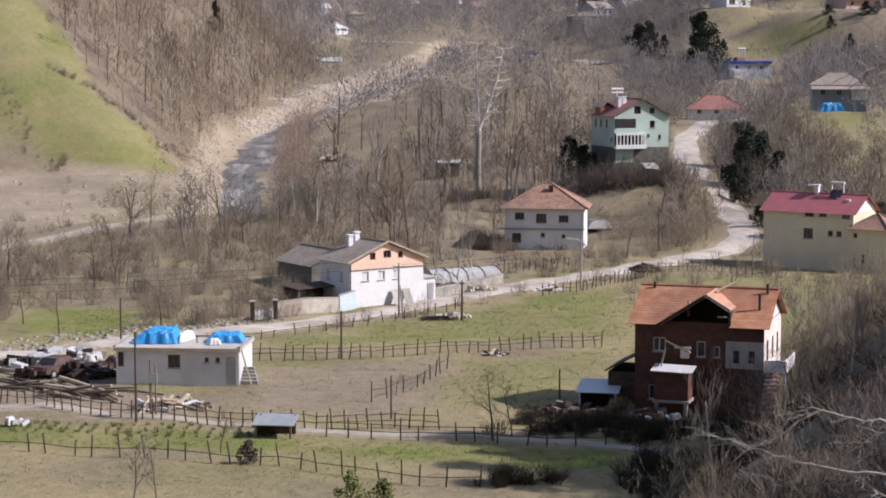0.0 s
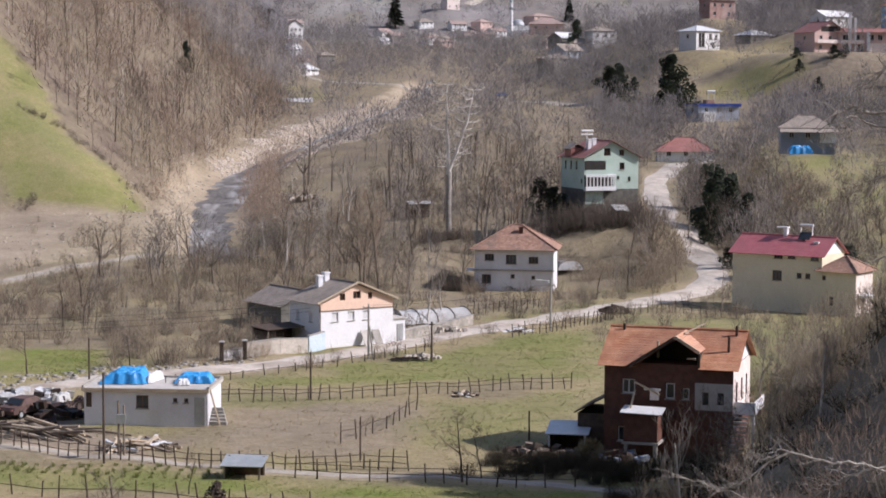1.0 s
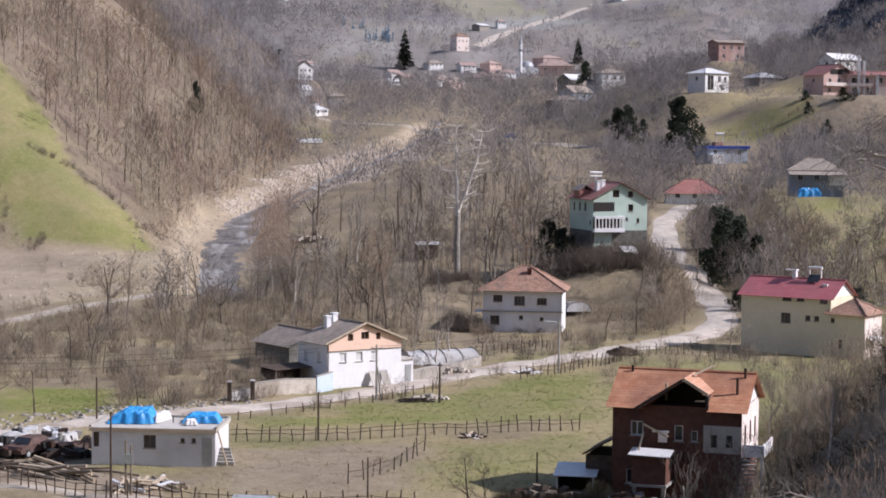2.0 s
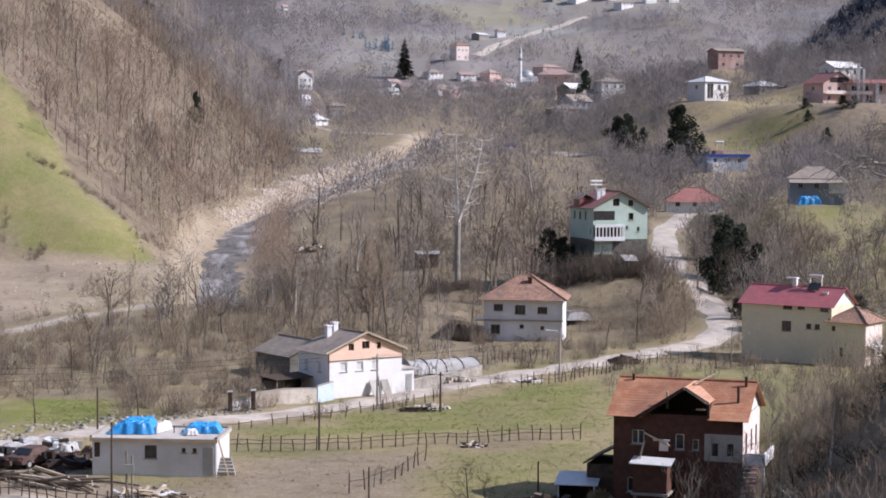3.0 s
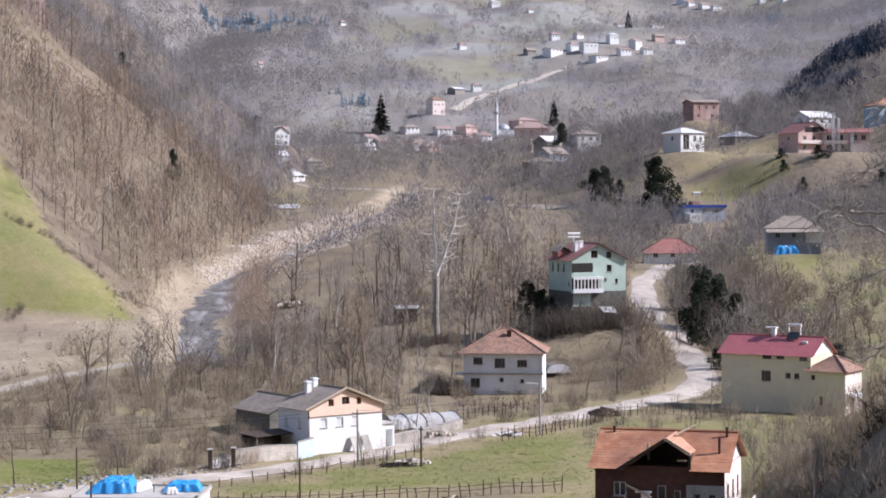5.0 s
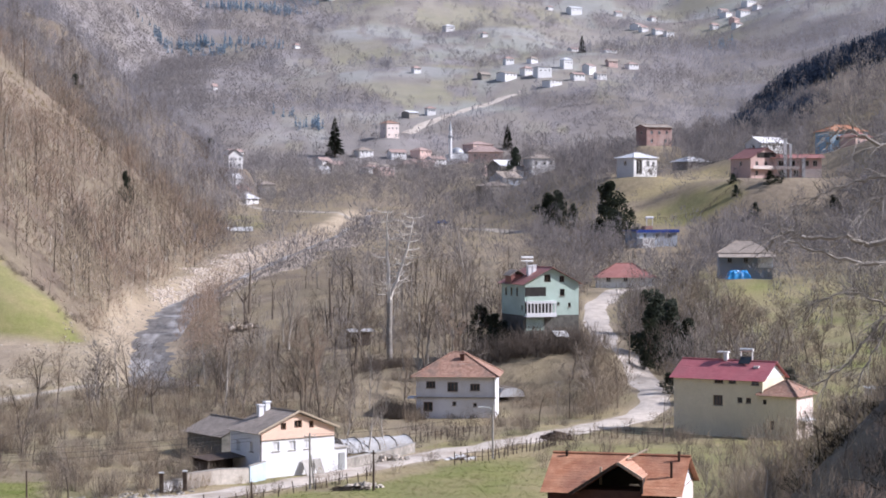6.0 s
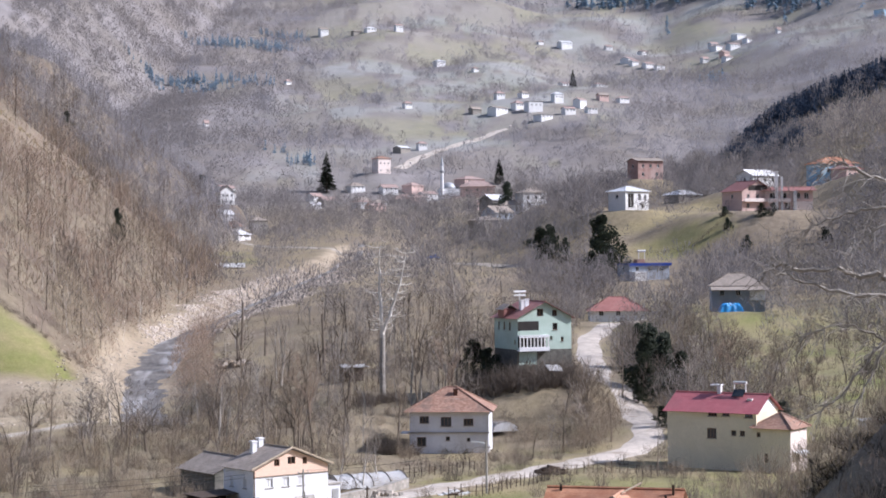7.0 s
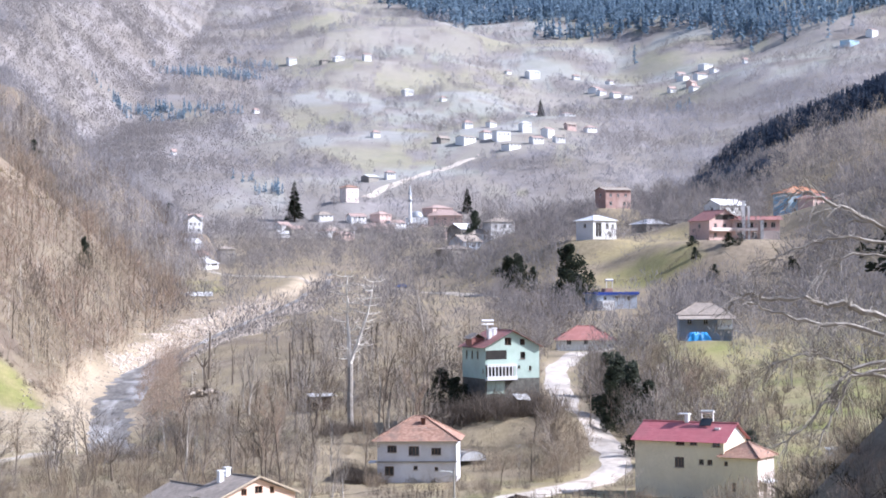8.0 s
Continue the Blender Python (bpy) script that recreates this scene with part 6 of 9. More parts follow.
for x, y in pts:
    low = 0.75 if y < 230 else 1.0
    tree(float(x), float(y), r.choice((0, 1, 2, 3, 4, 5, 0, 1, 5)), r.uniform(5, 10.5) * low, r.uniform(0, 360))
pts = random_points(9500, -75, 70, 165, 420, 9, lambda x, y: free(x, y, 3.6) * (1 - 0.9 * inside(x, y, SHINGLE, 3)) * step(6.5, 8, river_gap(x, y)) * (left_planes(x, y)[0] < 0.5) * np.where((y < 260) & (x > 0), 0.3, 0.9) * np.where(y < 262, 1.0, 0.5))
scatter("scrub_dark", pts[::3], SHRUBS, M["twig_dark"], "low dark scrub and brambles between the trees", "scrub", 0.5, 1.2)
scatter("scrub_tan", pts[2::3], SHRUBS, M["straw_twig"], "low tan scrub and dead stalks between the trees", "scrub", 0.4, 1.0)
pts = pts[1::3]
scatter("scrub", pts, SHRUBS, M["twig"], "low bare scrub and brambles between the trees", "scrub", 0.5, 1.2)


# ---- fences, poles and walls ----
POST = Shape().tube([(0, 0, -0.3), (0, 0, 0.55), (0.02, 0, 1.15)], [0.055, 0.05, 0.045], 5).mesh("post", M["wood_dark"])
POST_PALE = Shape().tube([(0, 0, -0.3), (0, 0, 0.55), (-0.02, 0, 1.1)], [0.055, 0.05, 0.045], 5).mesh("post", M["wood_grey"])


def fence(pts, label, spacing=0.8, height=1.0, rails=(0.5, 0.9), seed=1, pale=False, group="wooden fences"):
    """Rough stakes with thin rails along a line over the land."""
    rr = random.Random(seed)
    p = [Vector(q) for q in pts]
    ob = thing("fence", label, "fence", Matrix.Translation((p[0].x, p[0].y, land_at(p[0].x, p[0].y))), group)
    inv = ob.matrix_world.inverted()
    tops = []
    for a, b in zip(p, p[1:]):
        n = max(1, int((b - a).length / spacing))
        for i in range(n):
            q = a.lerp(b, (i + rr.uniform(-0.2, 0.2)) / n)
            z = land_at(q.x, q.y)
            o = new("post", POST_PALE if pale else POST)
            o.parent = ob
            h = height * rr.uniform(0.8, 1.25)
            o.matrix_local = inv @ Matrix.Translation((q.x, q.y, z)) @ pose(0, 0, 0, rr.uniform(-7, 7), rr.uniform(-7, 7), rr.uniform(0, 360)) @ Matrix.Diagonal((1, 1, h, 1))
            tops.append(Vector((q.x, q.y, z)))
    for z in rails:
        s = Shape()
        line = [inv @ (t + Vector((0, 0, z * height + rr.uniform(-0.06, 0.06)))) for t in tops]
        s.tube(line, [0.028] * len(line), 4)
        part("rail", s, M["wood_grey" if pale else "wood_dark"], ob)
    return ob


fence([(-33.2, 131.9), (-30.5, 130.3), (-20.6, 124.2), (-12.8, 121.4), (-8.1, 120.2), (-3.0, 121.4), (0.6, 120.8)], "rough dark stake fence along the upper edge of the footpath", seed=1)
fence([(-7.6, 118.6), (-3.0, 117.6), (0.6, 116.9), (5.0, 115.5), (11.3, 115.8)], "low dark fence below the footpath beside the green strip", seed=2, spacing=1.3)
fence([(-29.0, 114.7), (-26.8, 114.2), (-22.1, 112.9), (-13.7, 110.7), (-9.3, 109.4), (-5.9, 107.3), (-1.4, 105.0), (3.3, 104.5)], "grey stake fence between green strip and dry field", seed=3, rails=(0.55,), spacing=1.25)
fence([(-15.2, 148.3), (-9.9, 148.3), (-3.8, 150.0), (3.0, 152.9), (14.0, 155.9)], "weathered stake and wire fence across the meadow", seed=4, rails=(0.6, 0.9), spacing=0.85)
fence([(-21.4, 158.0), (-15.4, 159.6), (-9.0, 165.2), (-4.3, 170.9), (2.2, 179.3)], "sparse low stakes along the roadside", seed=5, rails=(0.7,), spacing=1.5, height=0.75)
fence([(9.8, 188.1), (14.1, 192.6), (19.4, 200.8), (23.0, 206.5)], "dark roadside fence below the white house", seed=6, spacing=0.9)
fence([(23.8, 210.8), (29.3, 211.9), (34.9, 209.7)], "low dark fence before the ochre house", seed=7, spacing=0.8)
fence([(-4.8, 130.3), (-1.8, 135.7), (0.7, 146.4)], "grey stakes between ploughed ground and meadow", seed=8, rails=(0.8,), spacing=1.6)
fence([(5.9, 207.0), (11.0, 210.8), (14.7, 215.3)], "garden fence above the road", seed=9, spacing=0.9)
fence([(20.5, 248), (26, 249), (31.5, 247)], "pale garden fence in the yard behind the white house", seed=10, pale=True, spacing=1.2)
fence([(20.0, 262), (27, 264), (32.5, 262)], "pale upper garden fence in the yard", seed=11, pale=True, spacing=1.2)
fence([(72, 487), (88, 480), (105, 488)], "far field fence between green and dry grass", seed=12, spacing=2.2)


def pole(x, y, h, name="utility_pole", label="dark wooden utility pole", rad=0.09, mat="wood_dark", arms=(), category="pole", lean=0.0):
    ob = thing(name, label, category, Matrix.Translation((x, y, land_at(x, y))) @ pose(0, 0, 0, 0, lean, 0), "utility poles")
    part("shaft", Shape().tube([(0, 0, -0.4), (0, 0, h)], [rad, rad * 0.7], 8), M[mat], ob)
    for z, w in arms:
        part("crossarm", Shape().box(-w / 2, w / 2, -0.05, 0.05, z, z + 0.09), M[mat], ob)
        for s in (-0.45, 0.45):
            part("insulator", Shape().tube([(s * w, 0, z + 0.09), (s * w, 0, z + 0.25)], [0.04, 0.05], 6), M["frame_white"], ob)
    return ob


pole(-19.9, 122.7, 5.9)
two = pole(-19.3, 125.0, 3.7, label="double wooden pole with a small meter box", mat="wood_grey")
part("shaft", Shape().tube([(0.35, 0, -0.4), (0.35, 0, 3.4)], [0.07, 0.06], 8), M["wood_grey"], two)
part("meter_box", Shape().box(-0.1, 0.5, -0.2, -0.08, 2.2, 2.8), M["sheet"], two)
pole(-8.0, 149.5, 3.8)
pole(-3.4, 124.2, 2.9, rad=0.07)
pole(8.1, 131.6, 2.1, rad=0.07)
pole(-26.9, 158.7, 3.6)
pole(1.7, 170.5, 3.6, label="dark leaning wooden pole on the meadow", rad=0.11, arms=((3.3, 0.5),))
conc = pole(-4.0, 172.7, 5.0, label="slim pale concrete utility pole before the gabled house", rad=0.11, mat="concrete", arms=((4.6, 1.0),))
part("brace", Shape().tube([(0.45, 0, -0.3), (0.08, 0, 3.0)], [0.09, 0.07], 6), M["concrete"], conc)
lamp_pole = pole(14.0, 193.6, 5.4, label="concrete pole with a street lamp by the road", rad=0.12, mat="concrete", arms=((4.6, 0.8),))
part("lamp_arm", Shape().tube([(0, 0, 4.9), (-0.4, -0.2, 5.2), (-1.0, -0.4, 5.25)], [0.04, 0.04, 0.04], 6), M["sheet"], lamp_pole)
part("lamp_head", Shape().box(-1.5, -0.9, -0.55, -0.3, 5.18, 5.32), M["frame_white"], lamp_pole)
pole(37.8, 262.0, 6.5, rad=0.10, mat="wood_grey")
pole(43.8, 245.0, 8.5, label="tall thin pole behind the ochre house", rad=0.08, mat="wood_grey")


def wire(a, b, sag, label="sagging black overhead cable"):
    a, b = Vector(a), Vector(b)
    pts = [a.lerp(b, i / 16) - Vector((0, 0, sag * 4 * (i / 16) * (1 - i / 16))) for i in range(17)]
    ob = new("overhead_cable", Shape().tube(pts, [0.018] * 17, 4).mesh("overhead_cable", M["wire"]))
    return tagged(ob, label, "cable", "overhead cables")


wire((-58, 150, 6.4), (-9.5, 180.5, 4.2), 0.9)
wire((-58, 150, 5.9), (-9.5, 180.5, 3.7), 0.9)
wire((-58, 150, 5.2), (-9.5, 180.5, 3.4), 1.0)
wire((-3.8, 173.2, 4.8), (13.9, 194.2, 4.7), 0.5)


def wall_run(pts, h, thick, mat, label, name="garden_wall", seed=1):
    """A low wall over the land, its top uneven, with a coping."""
    rr = random.Random(seed)
    s, c = Shape(), Shape()
    for a, b in zip(pts, pts[1:]):
        a, b = Vector(a), Vector(b)
        n = (b - a).normalized()
        t = Vector((-n.y, n.x)) * thick / 2
        za, zb = land_at(*a) - 0.3, land_at(*b) - 0.3
        ha, hb = za + h * rr.uniform(0.93, 1.07) + 0.3, zb + h * rr.uniform(0.93, 1.07) + 0.3
        for sh, k, lo, hi in ((s, 1.0, None, 0.0), (c, 1.25, 0.004, 0.09)):
            p = []
            for q, g0, g1 in ((a, za, ha), (b, zb, hb)):
                for sg in (-1, 1):
                    e = q + t * sg * k
                    p += [(e.x, e.y, g0 if lo is None else g1 + lo), (e.x, e.y, g1 + hi)]
            sh.add(p, [(0, 4, 5, 1), (2, 3, 7, 6), (1, 5, 7, 3), (0, 2, 6, 4), (0, 1, 3, 2), (4, 6, 7, 5)])
    ob = new(name, s.mesh(name, M[mat]))
    tagged(ob, label, "wall")
    part("coping", c, M["concrete"], ob)
    return ob


wall_run([(-15.1, 172.7), (-12.2, 175.0), (-9.8, 177.3)], 1.35, 0.25, "wall_lime", "stained pale rubble yard wall beside the road")
wall_run([(-9.7, 177.3), (-8.3, 178.9)], 1.6, 0.25, "blue_wash", "short pale blue painted wall beside the house")
wall_run([(-17.0, 171.2), (-15.3, 172.3)], 0.85, 0.3, "white_far", "white block wall at the yard entrance")
wall_run([(-1.1, 185.5), (0.9, 189.0), (3.8, 194.0), (6.1, 197.9)], 1.0, 0.4, "stone", "old stone wall along the road")
for u in ((-17.1, 170.9), (-15.1, 171.6)):
    g = thing("gate_post", "dark gate post at the yard entrance", "post", Matrix.Translation((*u, land_at(*u))), "gate posts")
    part("shaft", Shape().box(-0.18, 0.18, -0.18, 0.18, -0.2, 1.7), M["wood_dark"], g)
    part("cap", Shape().box(-0.22, 0.22, -0.22, 0.22, 1.703, 1.8), M["frame_white"], g)

# long dark outbuilding behind the gabled house
house("outbuilding", "low dark-roofed outbuilding behind the gabled house", (-12.8, 198.0, 0), 34, 6.0, 7.0, 2.5, "stone_dark", "gable_y", "tile_brown", 1.3, 0.4, {"front": [(0.5, 1.0, 0.8, 0.8, 2)]}, frame="frame_brown")


def greenhouse(x, y, deg, w, d, cover_mat="poly"):
    ob = thing("greenhouse", "old greenhouse of grey plastic sheet on wooden hoops", "greenhouse", rot_z(x, y, land_at(x, y), deg))
    n = 8
    prof = [(math.cos(math.pi * i / n) * d / 2, math.sin(math.pi * i / n) * 1.25 + 0.3) for i in range(n + 1)]
    v, f = [], []
    for k in range(9):
        for py, pz in prof:
            v.append((-w / 2 + w * k / 8, py, pz - 0.12 * (k % 2)))
    for k in range(8):
        for i in range(n):
            a = k * (n + 1) + i
            f.append((a, a + 1, a + n + 2, a + n + 1))
    part("sheet", Shape().add(v, f), M[cover_mat], ob, smooth=True)
    for k in range(5):
        part("hoop", Shape().tube([(-w / 2 + w * k / 4, py, pz + 0.05) for py, pz in prof], [0.05] * (n + 1), 5), M["wood_grey"], ob)
    for s in (-1, 1):
        part("end_panel", Shape().add([(s * w / 2, py, pz) for py, pz in prof], [tuple(range(n + 1))[::s]]), M["tarp_white"], ob)


greenhouse(1.8, 200.3, 25, 8.0, 4.2)
greenhouse(20.5, 254.0, 104, 3.0, 3.6, "tarp_white")
greenhouse(-34.4, 572.0, 8, 9.0, 2.6, "tarp_white")


def shed(x, y, deg, w, d, h, roof, label, slope=0.4, walled=True):
    """A small open or boarded shelter with a mono-pitch sheet roof."""
    ob = thing("shelter", label, "shed", rot_z(x, y, land_at(x, y), deg), "sheds")
    for sx in (-1, 1):
        for sy in (-1, 1):
            part("post", Shape().box(sx * w / 2 - 0.06, sx * w / 2 + 0.06, sy * d / 2 - 0.06, sy * d / 2 + 0.06, -0.3, h + slope * (sy > 0) - 0.02), M["frame_white" if roof == "tarp_white" else "wood_grey"], ob)
    part("roof", Shape().slab([(-w / 2 - 0.25, -d / 2 - 0.25, h), (w / 2 + 0.25, -d / 2 - 0.25, h), (w / 2 + 0.25, d / 2 + 0.25, h + slope), (-w / 2 - 0.25, d / 2 + 0.25, h + slope)], 0.05), M[roof], ob)
    if walled:
        part("back_panel", Shape().box(-w / 2, w / 2, d / 2 - 0.15, d / 2 - 0.08, 0, h), M["wood_dark"], ob)
        part("side_panel", Shape().box(-w / 2, -w / 2 + 0.07, -d / 2, d / 2 - 0.2, 0, h * 0.9), M["wood_dark"], ob)
    return ob


shed(-10.5, 118.6, -8, 2.2, 1.4, 0.85, "sheet", "little lean-to with a grey sheet roof by the path")
shed(10.6, 128.2, -10, 2.4, 3.0, 1.5, "tarp_white", "open shelter with pale sheet roof beside the brick house", 0.35)
shed(1.0, 288, 15, 3.6, 2.4, 2.4, "poly", "small garden hut with a pale roof among trees", 0.3)


def car(x, y, deg, mat, label, z=None):
    """A small saloon: shaped body, cabin with glass, wheels with rims, lamps."""
    ob = thing("car", label, "car", rot_z(x, y, land_at(x, y) + 0.05 if z is None else z, deg), "cars")
    prof = [(-2.05, 0.35), (-2.1, 0.62), (-1.95, 0.85), (-1.25, 0.93), (-0.75, 1.38), (0.55, 1.42), (1.15, 0.98), (1.95, 0.82), (2.1, 0.6), (2.05, 0.35)]
    b = Shape()
    n = len(prof)
    v = [(px, s * (0.82 - 0.12 * (pz > 1.1)), pz) for s in (-1, 1) for px, pz in prof]
    b.add(v, [tuple(range(n)), tuple(range(2 * n - 1, n - 1, -1))] + [(i, i + n, (i + 1) % n + n, (i + 1) % n) for i in range(n)])
    part("body", b, M[mat], ob)
    for s in (-1, 1):
        part("side_window", Shape().add([(-1.0, s * 0.80, 0.98), (0.95, s * 0.80, 1.0), (0.5, s * 0.715, 1.34), (-0.68, s * 0.715, 1.32)], [(0, 1, 2, 3)[::s]]), M["glass"], ob)
    part("windscreen", Shape().add([(1.16, -0.7, 1.0), (1.16, 0.7, 1.0), (0.6, 0.62, 1.41), (0.6, -0.62, 1.41)], [(0, 1, 2, 3)]), M["glass"], ob)
    part("rear_window", Shape().add([(-1.26, -0.7, 0.96), (-1.26, 0.7, 0.96), (-0.79, 0.62, 1.37), (-0.79, -0.62, 1.37)], [(3, 2, 1, 0)]), M["glass"], ob)
    for wx_ in (-1.3, 1.3):
        for s in (-1, 1):
            w = part("wheel", Shape().tube([(wx_, s * 0.66, 0.3), (wx_, s * 0.86, 0.3)], [0.3, 0.3], 14), M["rubber"], ob)
            part("rim", Shape().tube([(wx_, s * 0.862, 0.3), (wx_, s * 0.875, 0.3)], [0.18, 0.18], 10), M["sheet"], w)
    for s in (-0.6, 0.6):
        part("headlight", Shape().box(2.06, 2.12, s - 0.15, s + 0.15, 0.6, 0.74), M["frame_white"], ob)
        part("tail_light", Shape().box(-2.12, -2.07, s - 0.12, s + 0.12, 0.6, 0.76), M["redroof"], ob)


car(-28.7, 141.0, 60, "rust", "rusty wrecked car standing in the junk yard")
car(25.0, 548.0, 25, "car_blue", "bright blue car on the far road")


# long felled logs lying across the yard
for a, b, rad, mat in (
    ((-27.3, 138.5), (-22.2, 130.0), 0.17, "wood_pale"),
    ((-30.4, 137.0), (-24.1, 131.5), 0.15, "wood_grey"),
    ((-33.5, 143.5), (-30.1, 139.5), 0.16, "wood_pale"),
    ((-30.0, 136.0), (-26.3, 134.0), 0.12, "wood_grey"),
    ((-24.2, 134.5), (-19.6, 133.0), 0.1, "bark"),
    ((-27.7, 137.5), (-25.1, 132.5), 0.14, "wood_pale"),
    ((-32.4, 138.5), (-30.3, 136.5), 0.13, "bark"),
):
    log = thing("log", "long felled log lying in the muddy yard", "log", Matrix.Translation((*a, land_at(*a) + rad)), "yard logs")
    end = (b[0] - a[0], b[1] - a[1], land_at(*b) - land_at(*a) + 0.05)
    bow = tuple(0.5 * e + k for e, k in zip(end, (0.1, 0.15, 0.06)))
    part("stem", Shape().tube([(0, 0, 0), bow, end], [rad, 0.88 * rad, 0.72 * rad], 8), M[mat], log)


def heap(name, label, category, x, y, count, spread, sizes, mats, seed, kind="box", group=""):
    """A pile of loose pieces; each piece is a part."""
    rr = random.Random(seed)
    ob = thing(name, label, category, Matrix.Translation((x, y, land_at(x, y))), group)
    for i in range(count):
        a, d = rr.uniform(0, 2 * math.pi), spread * math.sqrt(rr.random())
        px, py = math.cos(a) * d * 1.5, math.sin(a) * d
        l, w, h = (rr.uniform(lo, hi) for lo, hi in sizes)
        z = max(0, (1 - d / spread)) * spread * 0.35
        m = Matrix.Translation((px, py, z + h / 2)) @ pose(0, 0, 0, rr.uniform(-14, 14), rr.uniform(-14, 14), rr.uniform(0, 180) if kind != "log" else rr.gauss(-28, 9))
        s = Shape()
        if kind == "log":
            s.tube([m @ Vector((-l / 2, 0, 0)), m @ Vector((0, 0, 0.03)), m @ Vector((l / 2, 0, 0))], [w / 2, w / 2 * 0.95, w / 2 * 0.8], 7)
        elif kind == "stone":
            k = [rr.uniform(0.75, 1.1) for _ in range(8)]
            c = [(-1, -1, -1), (1, -1, -1), (1, 1, -1), (-1, 1, -1), (-0.7, -0.7, 1), (0.7, -0.7, 1), (0.7, 0.7, 1), (-0.7, 0.7, 1)]
            s.add([(p[0] * l / 2 * q, p[1] * w / 2 * q, p[2] * h / 2 * q) for p, q in zip(c, k)], [(0, 3, 2, 1), (4, 5, 6, 7), (0, 1, 5, 4), (1, 2, 6, 5), (2, 3, 7, 6), (3, 0, 4, 7)], m)
        else:
            s.box(-l / 2, l / 2, -w / 2, w / 2, -h / 2, h / 2, m)
        part({"log": "log", "stone": "stone", "box": "piece"}[kind], s, M[rr.choice(mats)], ob)
    return ob


heap("scrap_heap", "heap of dark scrap and rusty parts in the yard", "scrap", -27.8, 140.5, 34, 2.4, ((0.5, 1.6), (0.3, 0.9), (0.15, 0.6)), ("metal_dark", "rubber", "wood_dark", "metal_dark"), 1)
heap("scrap_heap", "dark scrap pile at the edge of the yard", "scrap", -33.0, 145.1, 24, 1.6, ((0.5, 1.4), (0.3, 0.9), (0.2, 0.6)), ("metal_dark", "rubber", "tarp_white"), 2)
heap("junk_heap", "pale junk and plastic sheets lying before the road", "scrap", -29.4, 148.9, 26, 1.9, ((0.5, 1.5), (0.3, 0.9), (0.15, 0.5)), ("tarp_white", "concrete", "tarp_white", "metal_dark"), 3)
heap("log_pile", "long peeled logs lying across the yard", "logs", -25.1, 133.0, 12, 1.5, ((4.0, 7.0), (0.16, 0.28), (0.2, 0.4)), ("wood_grey", "wood_pale", "wood_grey"), 4, "log")
heap("log_pile", "grey felled trunks lying in the grass", "logs", -29.8, 135.2, 8, 1.3, ((4.0, 7.0), (0.15, 0.24), (0.15, 0.3)), ("wood_grey", "wood_dark"), 14, "log")
heap("timber_pile", "stack of pale sawn timber beside the fence", "timber", -18.5, 128.2, 34, 1.6, ((1.0, 3.0), (0.12, 0.3), (0.06, 0.16)), ("wood_pale", "wood_pale", "tarp_white", "wood_grey"), 5)
heap("rubble_pile", "pile of pale stones on the meadow", "stones", 0.8, 172.7, 40, 1.1, ((0.25, 0.6), (0.2, 0.5), (0.12, 0.3)), ("gravel", "stone", "gravel"), 6, "stone")
heap("branch_pile", "heap of dark cut branches on the meadow", "branches", -0.3, 171.2, 22, 0.9, ((0.8, 2.0), (0.06, 0.14), (0.1, 0.25)), ("wood_dark", "bark_dark"), 7, "log")
heap("timber_pile", "pale boards heaped in the meadow", "timber", 4.0, 151.4, 18, 0.8, ((0.7, 1.8), (0.12, 0.35), (0.06, 0.2)), ("tarp_white", "wood_pale", "wood_dark"), 8)
heap("timber_pile", "pale boards lying at the roadside", "timber", 10.6, 192.6, 16, 0.9, ((0.6, 1.6), (0.12, 0.35), (0.06, 0.25)), ("tarp_white", "wood_dark", "wood_dark"), 9)
heap("rubble_pile", "broken stones fallen beside the roadside wall", "stones", 3.1, 191.7, 50, 1.5, ((0.3, 0.9), (0.2, 0.6), (0.15, 0.5)), ("gravel", "stone", "gravel"), 10, "stone")
heap("rubbish_heap", "pale rubbish sacks lying on the green strip", "rubbish", -27.6, 122.3, 8, 0.5, ((0.3, 0.7), (0.3, 0.6), (0.25, 0.5)), ("tarp_white", "concrete"), 11, "stone")
heap("scrap_heap", "dark scrap and a pale sheet dumped at the road edge", "scrap", 22.1, 209.0, 26, 0.95, ((0.4, 1.1), (0.3, 0.7), (0.2, 0.6)), ("metal_dark", "wood_dark", "metal_dark", "lavender"), 16)
heap("wood_heap", "dark clutter and firewood beside the brick house", "firewood", 8.5, 125.6, 40, 1.5, ((0.4, 1.4), (0.1, 0.5), (0.1, 0.5)), ("wood_dark", "metal_dark", "wood_grey", "bark_dark"), 12)
heap("wood_heap", "firewood and tins under the porch", "firewood", 13.5, 123.1, 26, 1.1, ((0.4, 1.2), (0.2, 0.6), (0.2, 0.7)), ("wood_dark", "metal_dark", "bark_dark", "greyblue"), 13)
heap("stone_heap", "stones and felled stumps on the river meadow", "stones", -18.9, 330.0, 26, 2.2, ((0.5, 1.6), (0.4, 1.0), (0.3, 0.7)), ("wood_dark", "gravel", "wood_pale"), 15, "stone")


